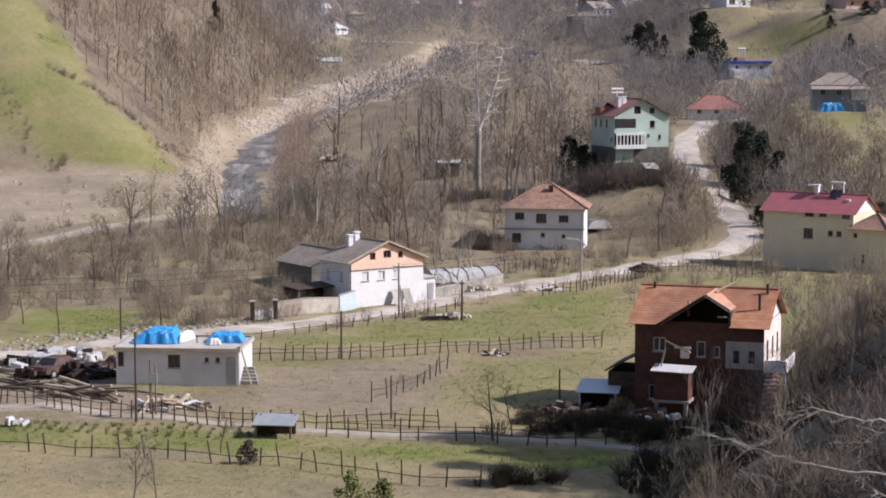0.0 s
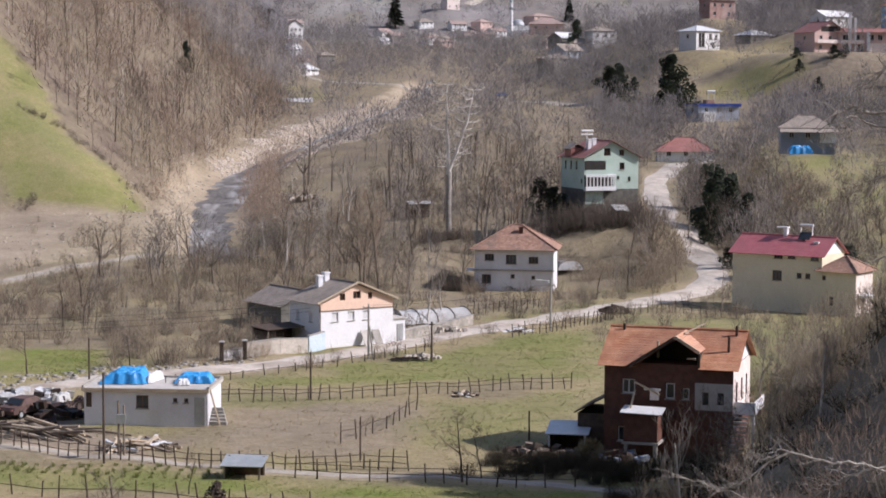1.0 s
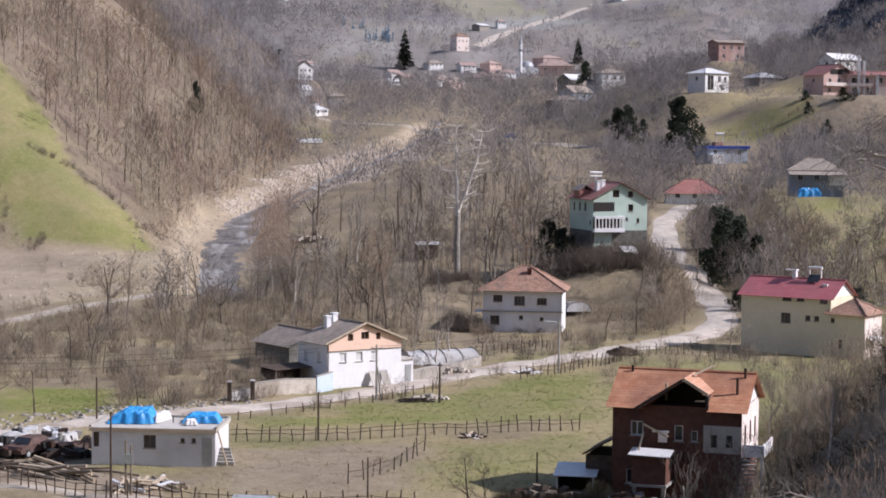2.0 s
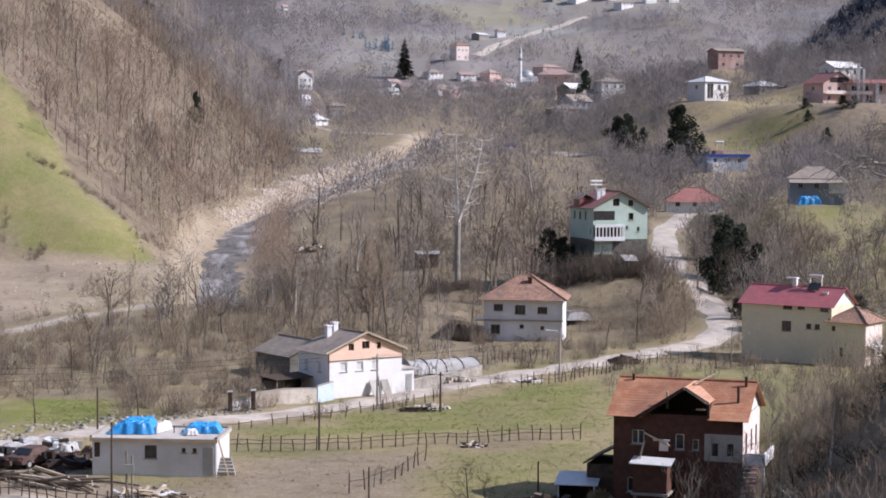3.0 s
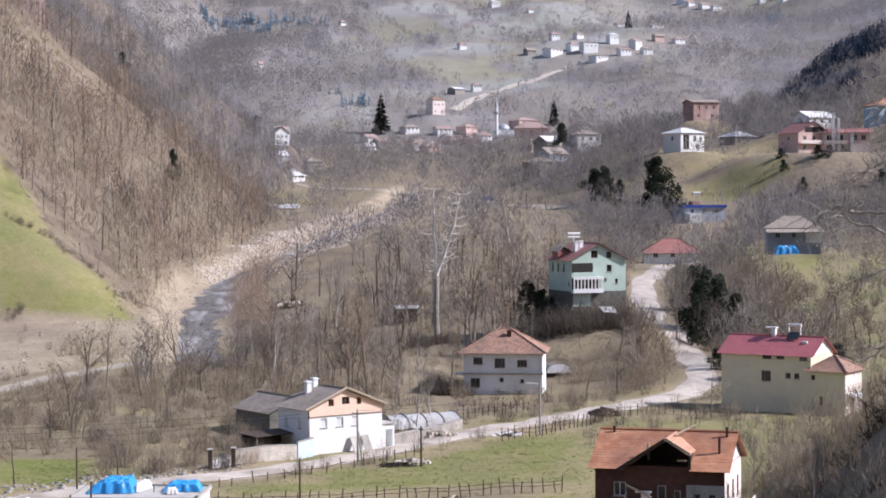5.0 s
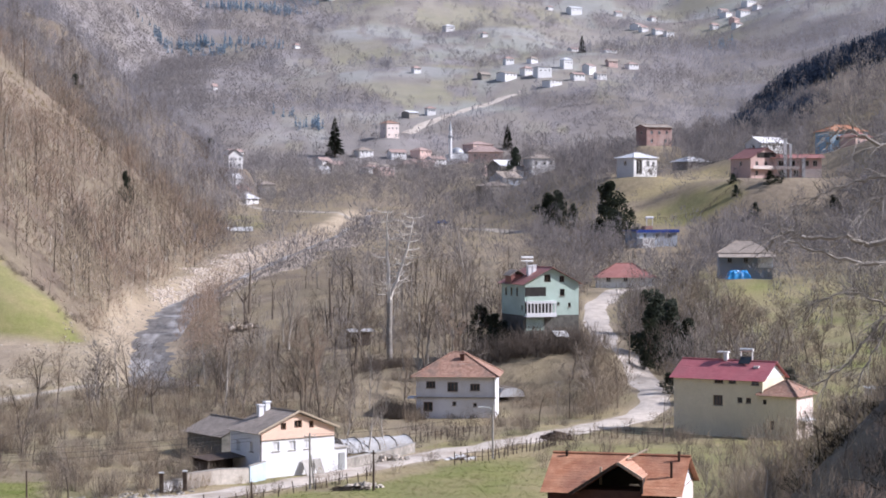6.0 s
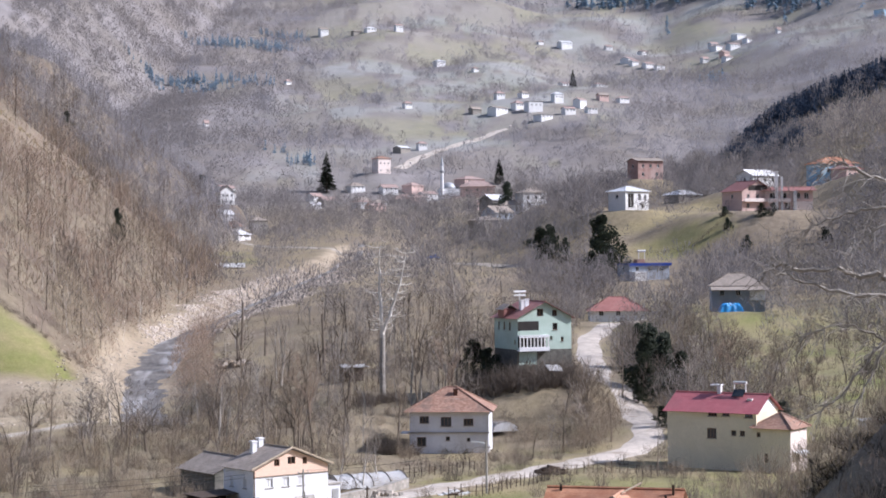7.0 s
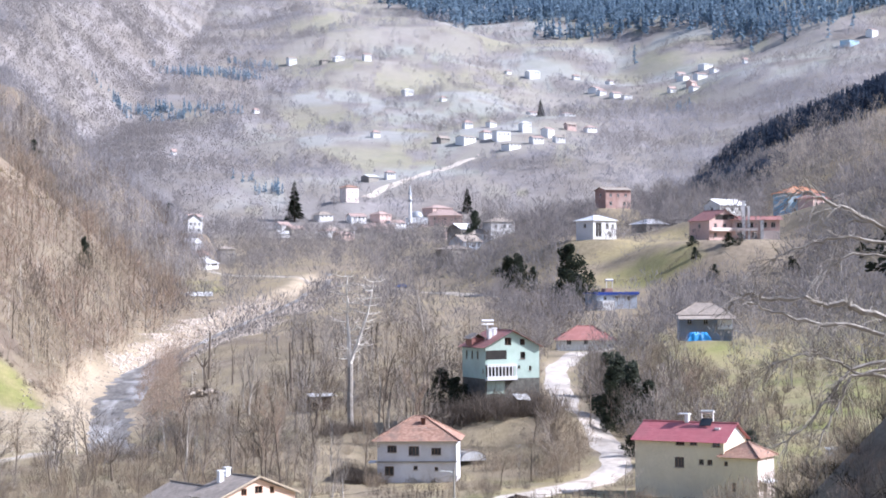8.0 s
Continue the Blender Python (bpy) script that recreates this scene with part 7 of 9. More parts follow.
def bank_stones(name, label, pts, mats, lo, hi, seed, lift=0.0):
    """Loose stones strewn on a bank, joined."""
    rr = np.random.default_rng(seed)
    base = np.array([(-1, -1, -1), (1, -1, -1), (1, 1, -1), (-1, 1, -1), (-0.6, -0.7, 0.8), (0.7, -0.6, 0.9), (0.6, 0.7, 0.8), (-0.7, 0.6, 0.9)])
    faces = np.array([(0, 3, 2, 1), (4, 5, 6, 7), (0, 1, 5, 4), (1, 2, 6, 5), (2, 3, 7, 6), (3, 0, 4, 7)])
    n = len(pts)
    z = land(pts[:, 0], pts[:, 1])
    size = rr.uniform(lo, hi, (n, 1, 1)) * rr.uniform(0.6, 1.2, (n, 1, 3)) * np.array([1.2, 1.0, 0.6])
    v = base[None] * size * rr.uniform(0.8, 1.15, (n, 8, 3))
    a = rr.uniform(0, 6.3, (n, 1))
    x, y = v[..., 0] * np.cos(a) - v[..., 1] * np.sin(a), v[..., 0] * np.sin(a) + v[..., 1] * np.cos(a)
    v = np.stack([x + pts[:, :1], y + pts[:, 1:], v[..., 2] + z[:, None] + lift], -1).reshape(-1, 3)
    f = (faces[None] + (np.arange(n) * 8)[:, None, None]).reshape(-1, 4)
    return tagged(new(name, big_mesh(name, v, f, mats)), label, "stones", kind="stuff")


pts = random_points(11000, -75, 10, 250, 560, 21, lambda x, y: ((left_planes(x, y)[0] < 0.5) | (left_planes(x, y)[1] < 4)) * np.maximum(0.22 * inside(x, y, SHINGLE, 6), step(20, 6, river_gap(x, y) - 6 * (x < ramp(y, RIVER_Y, RIVER_X))) * step(300, 330, y) * step(3.0, 5, river_gap(x, y))))
bank_stones("river_stones", "pale boulders and cobbles along the river bank", pts, M["cobble"], 0.07, 0.34, 3)
pts = random_points(24000, -44, 6, 385, 552, 23, lambda x, y: inside(x, y, SHOAL, 5) * step(1.8, 3, river_gap(x, y)))
bank_stones("shoal_stones", "pale cobbles on the broad shingle shoal of the river", pts, M["cobble_pale"], 0.12, 0.42, 6)
pts = random_points(160, -40, 6, 385, 552, 24, lambda x, y: inside(x, y, SHOAL, 5))
scatter("shoal_scrub", pts, BRUSH, M["twig"], "bare willow brush on the shingle shoal", "scrub", 0.25, 0.65)
pts = random_points(2200, -62, -14, 150, 176, 22, lambda x, y: step(5.2, 3.2, np.abs(path_gap(x, y, ROAD) - 3.6) + 1.5) * (y > np.interp(x, (-60, -35, -15), (147, 152, 167))))
bank_stones("roadside_stones", "rubble bank along the road edge", pts, M["stone"], 0.1, 0.3, 4)

def ground_heap(u, w, d, h, deg, mat, label, seed):
    base = thing("pallet", "wooden pallet under a covered heap", "pallet", rot_z(*u, land_at(*u), deg), "pallets")
    part("board", Shape().box(-w / 2.6, w / 2.6, -d / 2.6, d / 2.6, 0.02, 0.14), M["wood_grey"], base)
    ob = tarp_heap(0, 0, w, d, h, 0, "cover_sheet", label, seed, mat, 0.0, base)
    ob["group"] = "cover sheets in the yard"


ground_heap((-31.4, 147.8), 2.6, 2.0, 0.6, 10, "poly", "grey plastic sheet over junk in the yard", 21)
ground_heap((-27.9, 147.8), 2.2, 1.8, 0.7, -15, "poly", "crumpled pale sheet over a heap in the yard", 22)
ground_heap((-25.8, 145.6), 2.0, 1.8, 0.8, 30, "metal_dark", "dark cover over a heap beside the flat house", 23)
shed(-12.3, 181.3, 44, 5.5, 2.2, 1.9, "wood_dark", "low black-roofed canopy behind the yard wall", 0.2)


# corrugated metal enclosure on the grassy slope
enclosure = thing("metal_shed", "low blue-grey corrugated metal shed on the grass", "shed", rot_z(66.7, 234.0, land_at(66.7, 234.0) + 0.3, -6))
for side, (x0, x1, y0, y1) in (("front", (-3.4, 3.4, -1.6, -1.52)), ("back", (-3.4, 3.4, 1.52, 1.6))):
    n, wav = 60, Shape()
    v = []
    for i in range(n + 1):
        x = x0 + (x1 - x0) * i / n
        yy = y0 + 0.04 * (i % 2)
        v += [(x, yy, -0.6), (x, yy, 2.3)]
    wav.add(v, [(2 * i, 2 * i + 2, 2 * i + 3, 2 * i + 1) for i in range(n)])
    part("wall", wav, M["sheet"], enclosure)
part("side_wall", Shape().box(-3.42, -3.36, -1.5, 1.5, -0.6, 2.3), M["sheet"], enclosure)
part("side_wall", Shape().box(3.36, 3.42, -1.5, 1.5, -0.6, 2.3), M["sheet"], enclosure)
part("roof", Shape().box(-3.6, 3.6, -1.8, 1.8, 2.31, 2.37), M["sheet"], enclosure)


# ---- single trees and shrubs ----
def pollard(x, y, h, seed, mat="bark", name="pollard_tree", label="dark lopped tree trunk with stubs of limbs", fork=True):
    rr = random.Random(seed)
    ob = thing(name, label, "tree", Matrix.Translation((x, y, land_at(x, y))), "lopped trees")
    top = Vector((rr.uniform(-0.4, 0.4), 0, h * (0.55 if fork else 1)))
    part("trunk", Shape().tube([(0, 0, -0.3), top * 0.5, top], [h * 0.022 + 0.1, h * 0.017 + 0.07, h * 0.012 + 0.04], 7), M[mat], ob)
    if fork:
        for s in (-1, 1, 0.3):
            e = top + Vector((s * h * 0.22, rr.uniform(-0.5, 0.5), h * rr.uniform(0.25, 0.45)))
            part("limb", Shape().tube([top * 0.93, top.lerp(e, 0.5) + Vector((s * 0.2, 0, 0)), e], [h * 0.026, h * 0.02, h * 0.012], 5), M[mat], ob)
    return ob


def plane_tree(x, y, h):
    """The tall pale tree with two stems."""
    rr = random.Random(3)
    ob = thing("plane_tree", "tall pale plane tree with two bare leaders", "tree", Matrix.Translation((x, y, land_at(x, y))))
    part("trunk", Shape().tube([(0, 0, -0.4), (-0.05, 0, h * 0.2), (0.05, 0, h * 0.42)], [0.45, 0.38, 0.36], 8), M["bark_lit"], ob)
    tw = Shape()
    for foot, e, bow, thick in (((0.05, 0, h * 0.4), (-0.35, 0.3, h), -0.1, 0.38), ((0.05, 0, h * 0.44), (3.4, -0.4, h * 0.96), 0.45, 0.30)):
        a, e = Vector(foot), Vector(e)
        pts = [a.lerp(e, i / 10) + Vector((bow * math.sin(math.pi * i / 10) + rr.uniform(-0.12, 0.12), 0, 0)) for i in range(11)]
        part("leader", Shape().tube(pts, [thick * (1 - 0.085 * i) for i in range(11)], 6), M["plane_bark"], ob)
        for i in range(1, 11):
            for _ in range(3):
                s = rr.choice((-1, 1))
                q = pts[i] + Vector((s * rr.uniform(0.8, 2.4), rr.uniform(-1, 1), rr.uniform(-0.1, 1.2)))
                tw.tube([pts[i], pts[i].lerp(q, 0.5) + Vector((0, 0, -0.2)), q], [0.085, 0.06, 0.03], 4)
                for k in range(5):
                    p = pts[i].lerp(q, rr.uniform(0.3, 1))
                    tw.tube([p, p + Vector((rr.uniform(-0.7, 0.7), rr.uniform(-0.6, 0.6), rr.uniform(-0.1, 0.9)))], [0.024, 0.01], 3)
    part("crown", tw, M["plane_bark"], ob)


plane_tree(5.1, 274.0, 21.5)
pollard(-3.5, 300.0, 9.5, 1, fork=False, label="tall lopped trunk with peeling bark")
pollard(-19.1, 350.0, 8.5, 2, fork=False, label="tall dead trunk beside the river meadow")
pollard(-19.2, 340.0, 6.5, 3)
pollard(-24.5, 235.0, 4.2, 4)
pollard(-14.2, 335.0, 5.0, 5, fork=False)
PALE = (((-9.9, 290.0), 11, 6), ((-11.0, 300.0), 10, 6), ((-15.9, 238.0), 9.5, 6), ((-34.4, 255.0), 8, 6), ((-32.4, 265.0), 7, 6), ((1.5, 198.0), 6.5, 6),
        ((3.0, 200.0), 6.0, 6), ((21.9, 380.0), 14, 6), ((-0.8, 205.0), 5.5, 6), ((44.3, 250.0), 9, 6))
for (x, y), h, k in PALE:
    tree(x, y, k, h, x * 40, "slender pale-barked bare tree", "pale trees")
GREY = (((-5.7, 228.0), 11, 1), ((-3.9, 222.0), 12, 3), ((-14.7, 222.0), 8, 0), ((-9.9, 232.0), 10, 5), ((6.0, 235.0), 9, 1), ((29.2, 256.0), 8, 0), ((30.3, 238.0), 8, 5),
        ((33.1, 240.0), 9, 1), ((26.5, 235.0), 7, 4), ((21.8, 226.0), 5, 2), ((33.7, 208.0), 6, 5), ((-32.9, 162.9), 4.6, 2), ((-24.9, 168.0), 3.6, 7), ((-37.1, 168.0), 4.0, 4), ((3.1, 116.9), 5.2, 2), ((4.3, 118.1), 3.6, 4),
        ((-16.3, 98.8), 4.4, 0), ((-15.1, 99.5), 4.0, 5), ((-13.4, 113.8), 2.8, 4), ((-3.3, 133.0), 1.9, 2), ((60.2, 300.0), 8, 2), ((66.3, 290.0), 7, 4), ((55.4, 262.0), 9, 2))
for (x, y), h, k in GREY:
    tree(x, y, k, h, x * 70, "bare garden tree with spreading grey branches", "garden trees")

pts = random_points(700, 42, 125, 228, 360, 36, lambda x, y: free(x, y, 4.5, 0.8) * (0.4 + 0.6 * step(-0.2, 0.4, lumps(x, y, 17, 5))) * np.where(open_views(x, y) < 0.5, 0.15, 1))
scatter("grass_slope_scrub", pts, SHRUBS, M["twig_dark"], "dark bare bushes over the grassy slope", "scrub", 0.5, 1.2)
pts = random_points(700, 0, 62, 196, 300, 40, lambda x, y: step(2.4, 2.8, path_gap(x, y, ROAD)) * step(6.5, 4.5, path_gap(x, y, ROAD)) * 0.9)
scatter("roadside_scrub", pts, SHRUBS, M["twig_dark"], "dark bare bushes along the road edge", "scrub", 0.35, 0.95)
pts = random_points(900, 15, 36, 234, 262, 50, lambda x, y: np.minimum(1, 2 * inside(x, y, SLOPE_FOOT, 1)) * step(2.6, 3.4, path_gap(x, y, ROAD)) * step(-0.6, 0.3, lumps(x, y, 6, 4)))
scatter("yard_brush", pts[::2], BRUSH, M["twig_dark"], "dark brush between the yard and the road", "scrub", 0.14, 0.36)
scatter("yard_brush_tan", pts[1::2], BRUSH, M["straw_twig"], "tan brush between the yard and the road", "scrub", 0.12, 0.3)
UNDER = [(15.5, 268), (33.5, 268), (33.8, 252), (31, 262), (17, 262.5)]
pts = random_points(420, 12, 40, 246, 272, 45, lambda x, y: np.minimum(1, 2 * inside(x, y, UNDER, 1)))
scatter("dark_brush", pts, BRAMBLE_HIGH, M["twig_dark"], "dark tangled brush below the mint house", "scrub", 0.9, 1.8)
pts = random_points(260, 27, 37.5, 228, 262, 46, lambda x, y: step(2.6, 3.4, path_gap(x, y, ROAD)) * step(9, 6, path_gap(x, y, ROAD)) * 0.9)
scatter("verge_brush", pts, BRUSH, M["twig"], "grey-brown brush along the inside of the bend", "scrub", 0.25, 0.6)
pts = np.concatenate([line_points((3.0, 241.5), (8.5, 239.5), 16, 0.7, 70), line_points((3.5, 236.0), (8.0, 234.5), 14, 0.8, 72), line_points((2.5, 268.0), (7.5, 269.5), 16, 0.8, 79)])
scatter("house_brush", pts, BRAMBLE_HIGH, M["twig_dark"], "dark brush about the hipped house and the plane tree", "scrub", 0.5, 1.1)
pts = random_points(420, 38, 62, 236, 320, 48, lambda x, y: free(x, y, 3.2, 0.6) * step(60, 52, x + 0.05 * (y - 250)) * 0.9)
scatter("bend_brush", pts[::2], BRUSH, M["twig_dark"], "dark bare brush among the evergreens beside the road", "scrub", 0.45, 1.0)
scatter("bend_brush_brown", pts[1::2], BRUSH, M["twig_ash"], "brown bare brush among the evergreens beside the road", "scrub", 0.4, 0.95)
# orchard and scrub on the right-hand slope
pts = random_points(480, 52, 128, 246, 372, 47, lambda x, y: free(x, y, 5) * open_views(x, y) * 0.8 * step(-0.3, 0.3, lumps(x, y, 22, 6)))
scatter("orchard_brush", pts[::2], BRUSH, M["twig"], "soft brown crowns of old fruit trees on the grassy slope", "woodland", 0.45, 0.8)
scatter("orchard_brush_brown", pts[1::2], BRUSH, M["twig_dark"], "dark bare crowns of old fruit trees on the grassy slope", "woodland", 0.4, 0.75)
pts = random_points(260, 55, 125, 250, 350, 31, lambda x, y: free(x, y, 5) * open_views(x, y) * 0.55)
r = random.Random(9)
for x, y in pts:
    tree(float(x), float(y), r.choice((0, 2, 4, 5, 1)), r.uniform(4, 8), r.uniform(0, 360), "bare fruit tree on the grassy slope", "orchard trees")

# the shrubby slope beside the brick house and below the camera
def near_slope(x, y):
    foot = np.interp(y, (40, 90, 112, 130, 150, 175, 205), (5, 9, 18, 24, 27, 38, 56))
    return step(-3, 2, x - foot) * (np.hypot(x - bx, y - by) > 7.5)


pts = random_points(2600, 20, 66, 128, 200, 37, lambda x, y: near_slope(x, y) * step(-0.5, 0.1, lumps(x, y, 12, 7)))
scatter("dry_bank", pts, SHRUBS, M["straw"], "tall tan dry grass and stalks on the bank", "grass", 0.3, 0.7)
NEAR_BRUSH = [brush_tree(800 + i, 4.0 + 0.6 * i, 1.9 + 0.2 * i, 190, 0.017, 0.08) for i in range(3)]
pts = random_points(420, 22, 52, 128, 184, 38, lambda x, y: near_slope(x, y) * (x < 0.25 * y + 6) * step(-0.4, 0.3, lumps(x, y, 10, 4)))
scatter("bank_bushes_tan", pts[::2], NEAR_BRUSH, M["straw_twig"], "tall tan bare bushes on the sunny bank", "scrub", 0.5, 1.15)
scatter("bank_bushes_brown", pts[1::2], NEAR_BRUSH, M["twig"], "tall brown bare bushes on the sunny bank", "scrub", 0.5, 1.15)
pts = random_points(520, -80, -15, 735, 840, 39, lambda x, y: 0.8 * (np.hypot(x + 50, y - 802) > 7) + 0 * x)
scatter("bank_bushes", pts, MID, M["twig_mid"], "bare bushes on the bank below the houses", "scrub", 0.2, 0.5)
pts = random_points(420, 4, 46, 66, 128, 33, lambda x, y: near_slope(x, y) * (x < 0.36 * y + 2) * 0.8)
scatter("slope_scrub", pts[::3], NEAR_BRUSH, M["twig"], "tangled brown shrubs on the near slope", "scrub", 0.35, 0.85)
scatter("slope_scrub_dark", pts[1::3], NEAR_BRUSH, M["twig_red"], "tangled reddish shrubs on the near slope", "scrub", 0.35, 0.9)
scatter("slope_canes", pts[2::3], [shrub(190 + i, 2.4, 1.5, 40, 0.012) for i in range(2)], M["straw_twig"], "tan bare canes on the near slope", "scrub", 0.6, 1.3)
pts = random_points(600, 4, 50, 66, 128, 34, lambda x, y: near_slope(x, y) * (x < 0.36 * y))
scatter("slope_brambles", pts, [shrub(180 + i, 1.1, 1.6, 40, 0.02) for i in range(3)], M["bramble"], "dark brambles on the near slope", "scrub", 0.6, 1.2)
pts = random_points(120, 6, 50, 72, 160, 35, lambda x, y: near_slope(x, y) * (x < 0.33 * y) * np.where(y > 135, 0.4, 0.8))
for x, y in pts:
    tree(float(x), float(y), r.choice((0, 2, 4, 5, 6, 5)), r.uniform(2.6, 6.0), r.uniform(0, 360), "bare bushy tree on the shaded near slope", "slope trees")
for x, y, k, h in ((17.6, 116.5, 1, 5.6), (19.3, 118.0, 0, 5.2), (20.8, 119.2, 5, 5.0), (18.6, 114.0, 2, 4.6), (21.6, 116.6, 4, 5.4), (16.4, 117.6, 4, 3.8), (24.2, 122.5, 1, 5.5), (23.4, 126.5, 3, 5.0)):
    tree(x, y, k, h, x * 50, "brown bare tree standing before the brick house", "trees before the brick house")

# evergreens
EVER = [leafy_shape(300 + i, 8, 3.0, 3000, 0.17) for i in range(3)]
EVER_MESH = [(a.mesh("trunk", M["bark_dark"]), b.mesh("crown", M["ever"])) for a, b in EVER]


def evergreen(x, y, kind, h, label="dark ivy-clad evergreen tree", wide=1.0):
    ob = tagged(new("evergreen_tree"), label, "tree", "evergreen trees")
    ob.matrix_world = Matrix.Translation((x, y, land_at(x, y) - 0.2)) @ pose(0, 0, 0, 0, 0, x * 33) @ Matrix.Diagonal((h / 8 * wide, h / 8 * wide, h / 8, 1))
    for nm, me in zip(("trunk", "crown"), EVER_MESH[kind]):
        o = new(nm, me)
        o.parent = ob


for (x, y), h, k, w in (((43.2, 272.0), 9.8, 0, 1.15), ((41.3, 266.0), 8, 2, 1.1), ((45.0, 240.0), 5.6, 0, 1.5), ((48.6, 240.0), 5.4, 2, 1.5), ((51.7, 238.0), 5.0, 1, 1.6), ((55.0, 240.0), 4.6, 0, 1.6), ((44.7, 268.0), 9.5, 1, 1.0), ((45.6, 300.0), 7.0, 2, 1.0), ((47.1, 268.0), 7, 2, 1.2), ((40.7, 246.0), 3.0, 0, 1.6), ((44.7, 248.0), 3.2, 1, 1.6), ((39.9, 262.0), 3.0, 1, 1.4), ((62.6, 470.0), 15.5, 1, 1.25), ((64.2, 465.0), 9, 0, 1.3), ((53.6, 500.0), 9, 0, 1.1), ((56.1, 490.0), 7, 2, 1.1),
                       ((53.8, 640.0), 13, 2, 0.9), ((51.3, 503.0), 8.5, 0, 1.5), ((59.8, 466.0), 7, 1, 1.4), ((105.2, 481.0), 3.6, 2, 1.7), ((97.0, 487.0), 2.6, 0, 1.8), ((108.5, 483.0), 2.6, 1, 1.6), ((99.2, 470.0), 4, 1, 1.3), ((96.3, 480.0), 3, 0, 1.3), ((79.5, 290.0), 2.5, 0, 1.5),
                       ((-55.4, 470.0), 8, 1, 0.6), ((-91.9, 640.0), 9, 0, 1.2), ((-61.6, 830.0), 13, 1, 1.0), ((-94.7, 660.0), 8, 2, 1.2), ((12.7, 236.3), 1.7, 1, 1.9), ((14.6, 235.6), 1.2, 2, 1.8), ((18.0, 272.0), 6.5, 0, 1.5), ((19.6, 268.0), 5.5, 1, 1.5), ((117.2, 465.0), 4, 1, 1.4)):
    evergreen(x, y, k, h, wide=w)
# Trees added beyond the view; their shadows darken the near slope.
for (x, y), h, k, w in (((38.5, 97.0), 6.0, 2, 1.2), ((39.5, 101.0), 6.5, 0, 1.2), ((41.0, 105.0), 7.5, 1, 1.2), ((42.0, 109.0), 8.5, 2, 1.2), ((40.0, 113.0), 13.0, 0, 1.5), ((39.5, 116.0), 12.0, 1, 1.4), ((44.5, 111.0), 9.0, 1, 1.5), ((37.5, 92.0), 6.5, 1, 1.2), ((36.5, 87.0), 6.5, 0, 1.2)):
    evergreen(x, y, k, h, "unseen ivy-clad tree added to shade the near bank", w)
tree_bush = thing("trimmed_bush", "round tan shrub pruned to a dome", "shrub", Matrix.Translation((11.8, 125.6, 0)))
bush = Shape()
rb = random.Random(6)
for i in range(900):
    d = Vector((rb.gauss(0, 1), rb.gauss(0, 1), abs(rb.gauss(0, 1)))).normalized()
    p = Vector((d.x * 0.95, d.y * 0.95, d.z * 1.2)) * rb.uniform(0.5, 1)
    s = d.orthogonal().normalized() * 0.03
    bush.add([p - s, p + s, p + d * 0.28], [(0, 1, 2)])
part("twig_mass", bush, M["straw"], tree_bush)
part("stem", Shape().tube([(0, 0, -0.2), (0, 0, 0.9)], [0.08, 0.04], 6), M["bark_dark"], tree_bush)
for (x, y), h in (((-4.9, 99.5), 1.5), ((-3.1, 98.8), 1.3), ((-11.4, 110.7), 1.0)):
    s = leafy_shape(int(h * 100), h * 1.3, h * 0.8, 500, 0.10)
    plant("leafy_shrub", "olive green shrub in the dry field", "shrub", s, ("bark_dark", "leaf_green" if y < 110 else "bark_dark"), Matrix.Translation((x, y, land_at(x, y))), "shrubs")
CON = [conifer_shape(400 + i, 18, 3.6) for i in range(2)]
CON_MESH = [(a.mesh("trunk", M["bark_dark"]), b.mesh("crown", M["ever"])) for a, b in CON]
for (x, y), h, k in (((-11.1, 1160.0), 25.5, 0), ((96.5, 1198.0), 17, 1), ((191.3, 1600.0), 16, 0)):
    ob = tagged(new("conifer"), "tall dark spruce standing over the village", "tree", "conifers")
    ob.matrix_world = Matrix.Translation((x, y, land_at(x, y) - 0.5)) @ Matrix.Diagonal((h / 13.5, h / 13.5, h / 18, 1))
    for nm, me in zip(("trunk", "crown"), CON_MESH[k]):
        o = new(nm, me)
        o.parent = ob


def far_conifer(seed):
    b = Blades(seed)
    for i in range(30):
        t = b.r.random()
        a = b.r.uniform(0, 2 * np.pi)
        rad = 3.6 * (1 - t) + 0.4
        p = np.array([0, 0, 2 + t * 15])
        b.blade(p, p + np.array([math.cos(a) * rad, math.sin(a) * rad, -0.3 * rad]), 1.3)
    b.blade(np.array([0, 0, -1]), np.array([0, 0, 18.5]), 0.5)
    return b.done()


FIR = [far_conifer(i) for i in range(3)]
# mosque
mz = land_at(60, 1132) + 2.0
mosque = thing("mosque", "small white village mosque with a lead dome and one minaret", "mosque", rot_z(61, 1132, mz, 0))
part("hall", Shape().box(-6.5, 6.5, -6, 6, -4.5, 5), M["white_far"], mosque)
dome = Shape()
dome.tube([(0, 0, 5.0 + 4.0 * math.sin(a)) for a in np.linspace(0, 1.5, 8)], [4.2 * math.cos(a) + 0.02 for a in np.linspace(0, 1.5, 8)], 20)
part("dome", dome, M["lead"], mosque, smooth=True)
part("minaret_shaft", Shape().tube([(-4.2, -7, -2), (-4.2, -7, 10), (-4.2, -7, 18.4)], [1.2, 1.0, 0.9], 12), M["white_far"], mosque)
part("minaret_balcony", Shape().tube([(-4.2, -7, 14.2), (-4.2, -7, 15.0), (-4.2, -7, 15.6)], [0.95, 1.6, 1.6], 12), M["lead"], mosque)
part("minaret_cap", Shape().tube([(-4.2, -7, 18.4), (-4.2, -7, 24.5)], [1.15, 0.05], 12), M["lead"], mosque)
part("porch", Shape().box(-3.0, 7.5, -9, -6.02, -4.5, 2.2), M["white_far"], mosque)

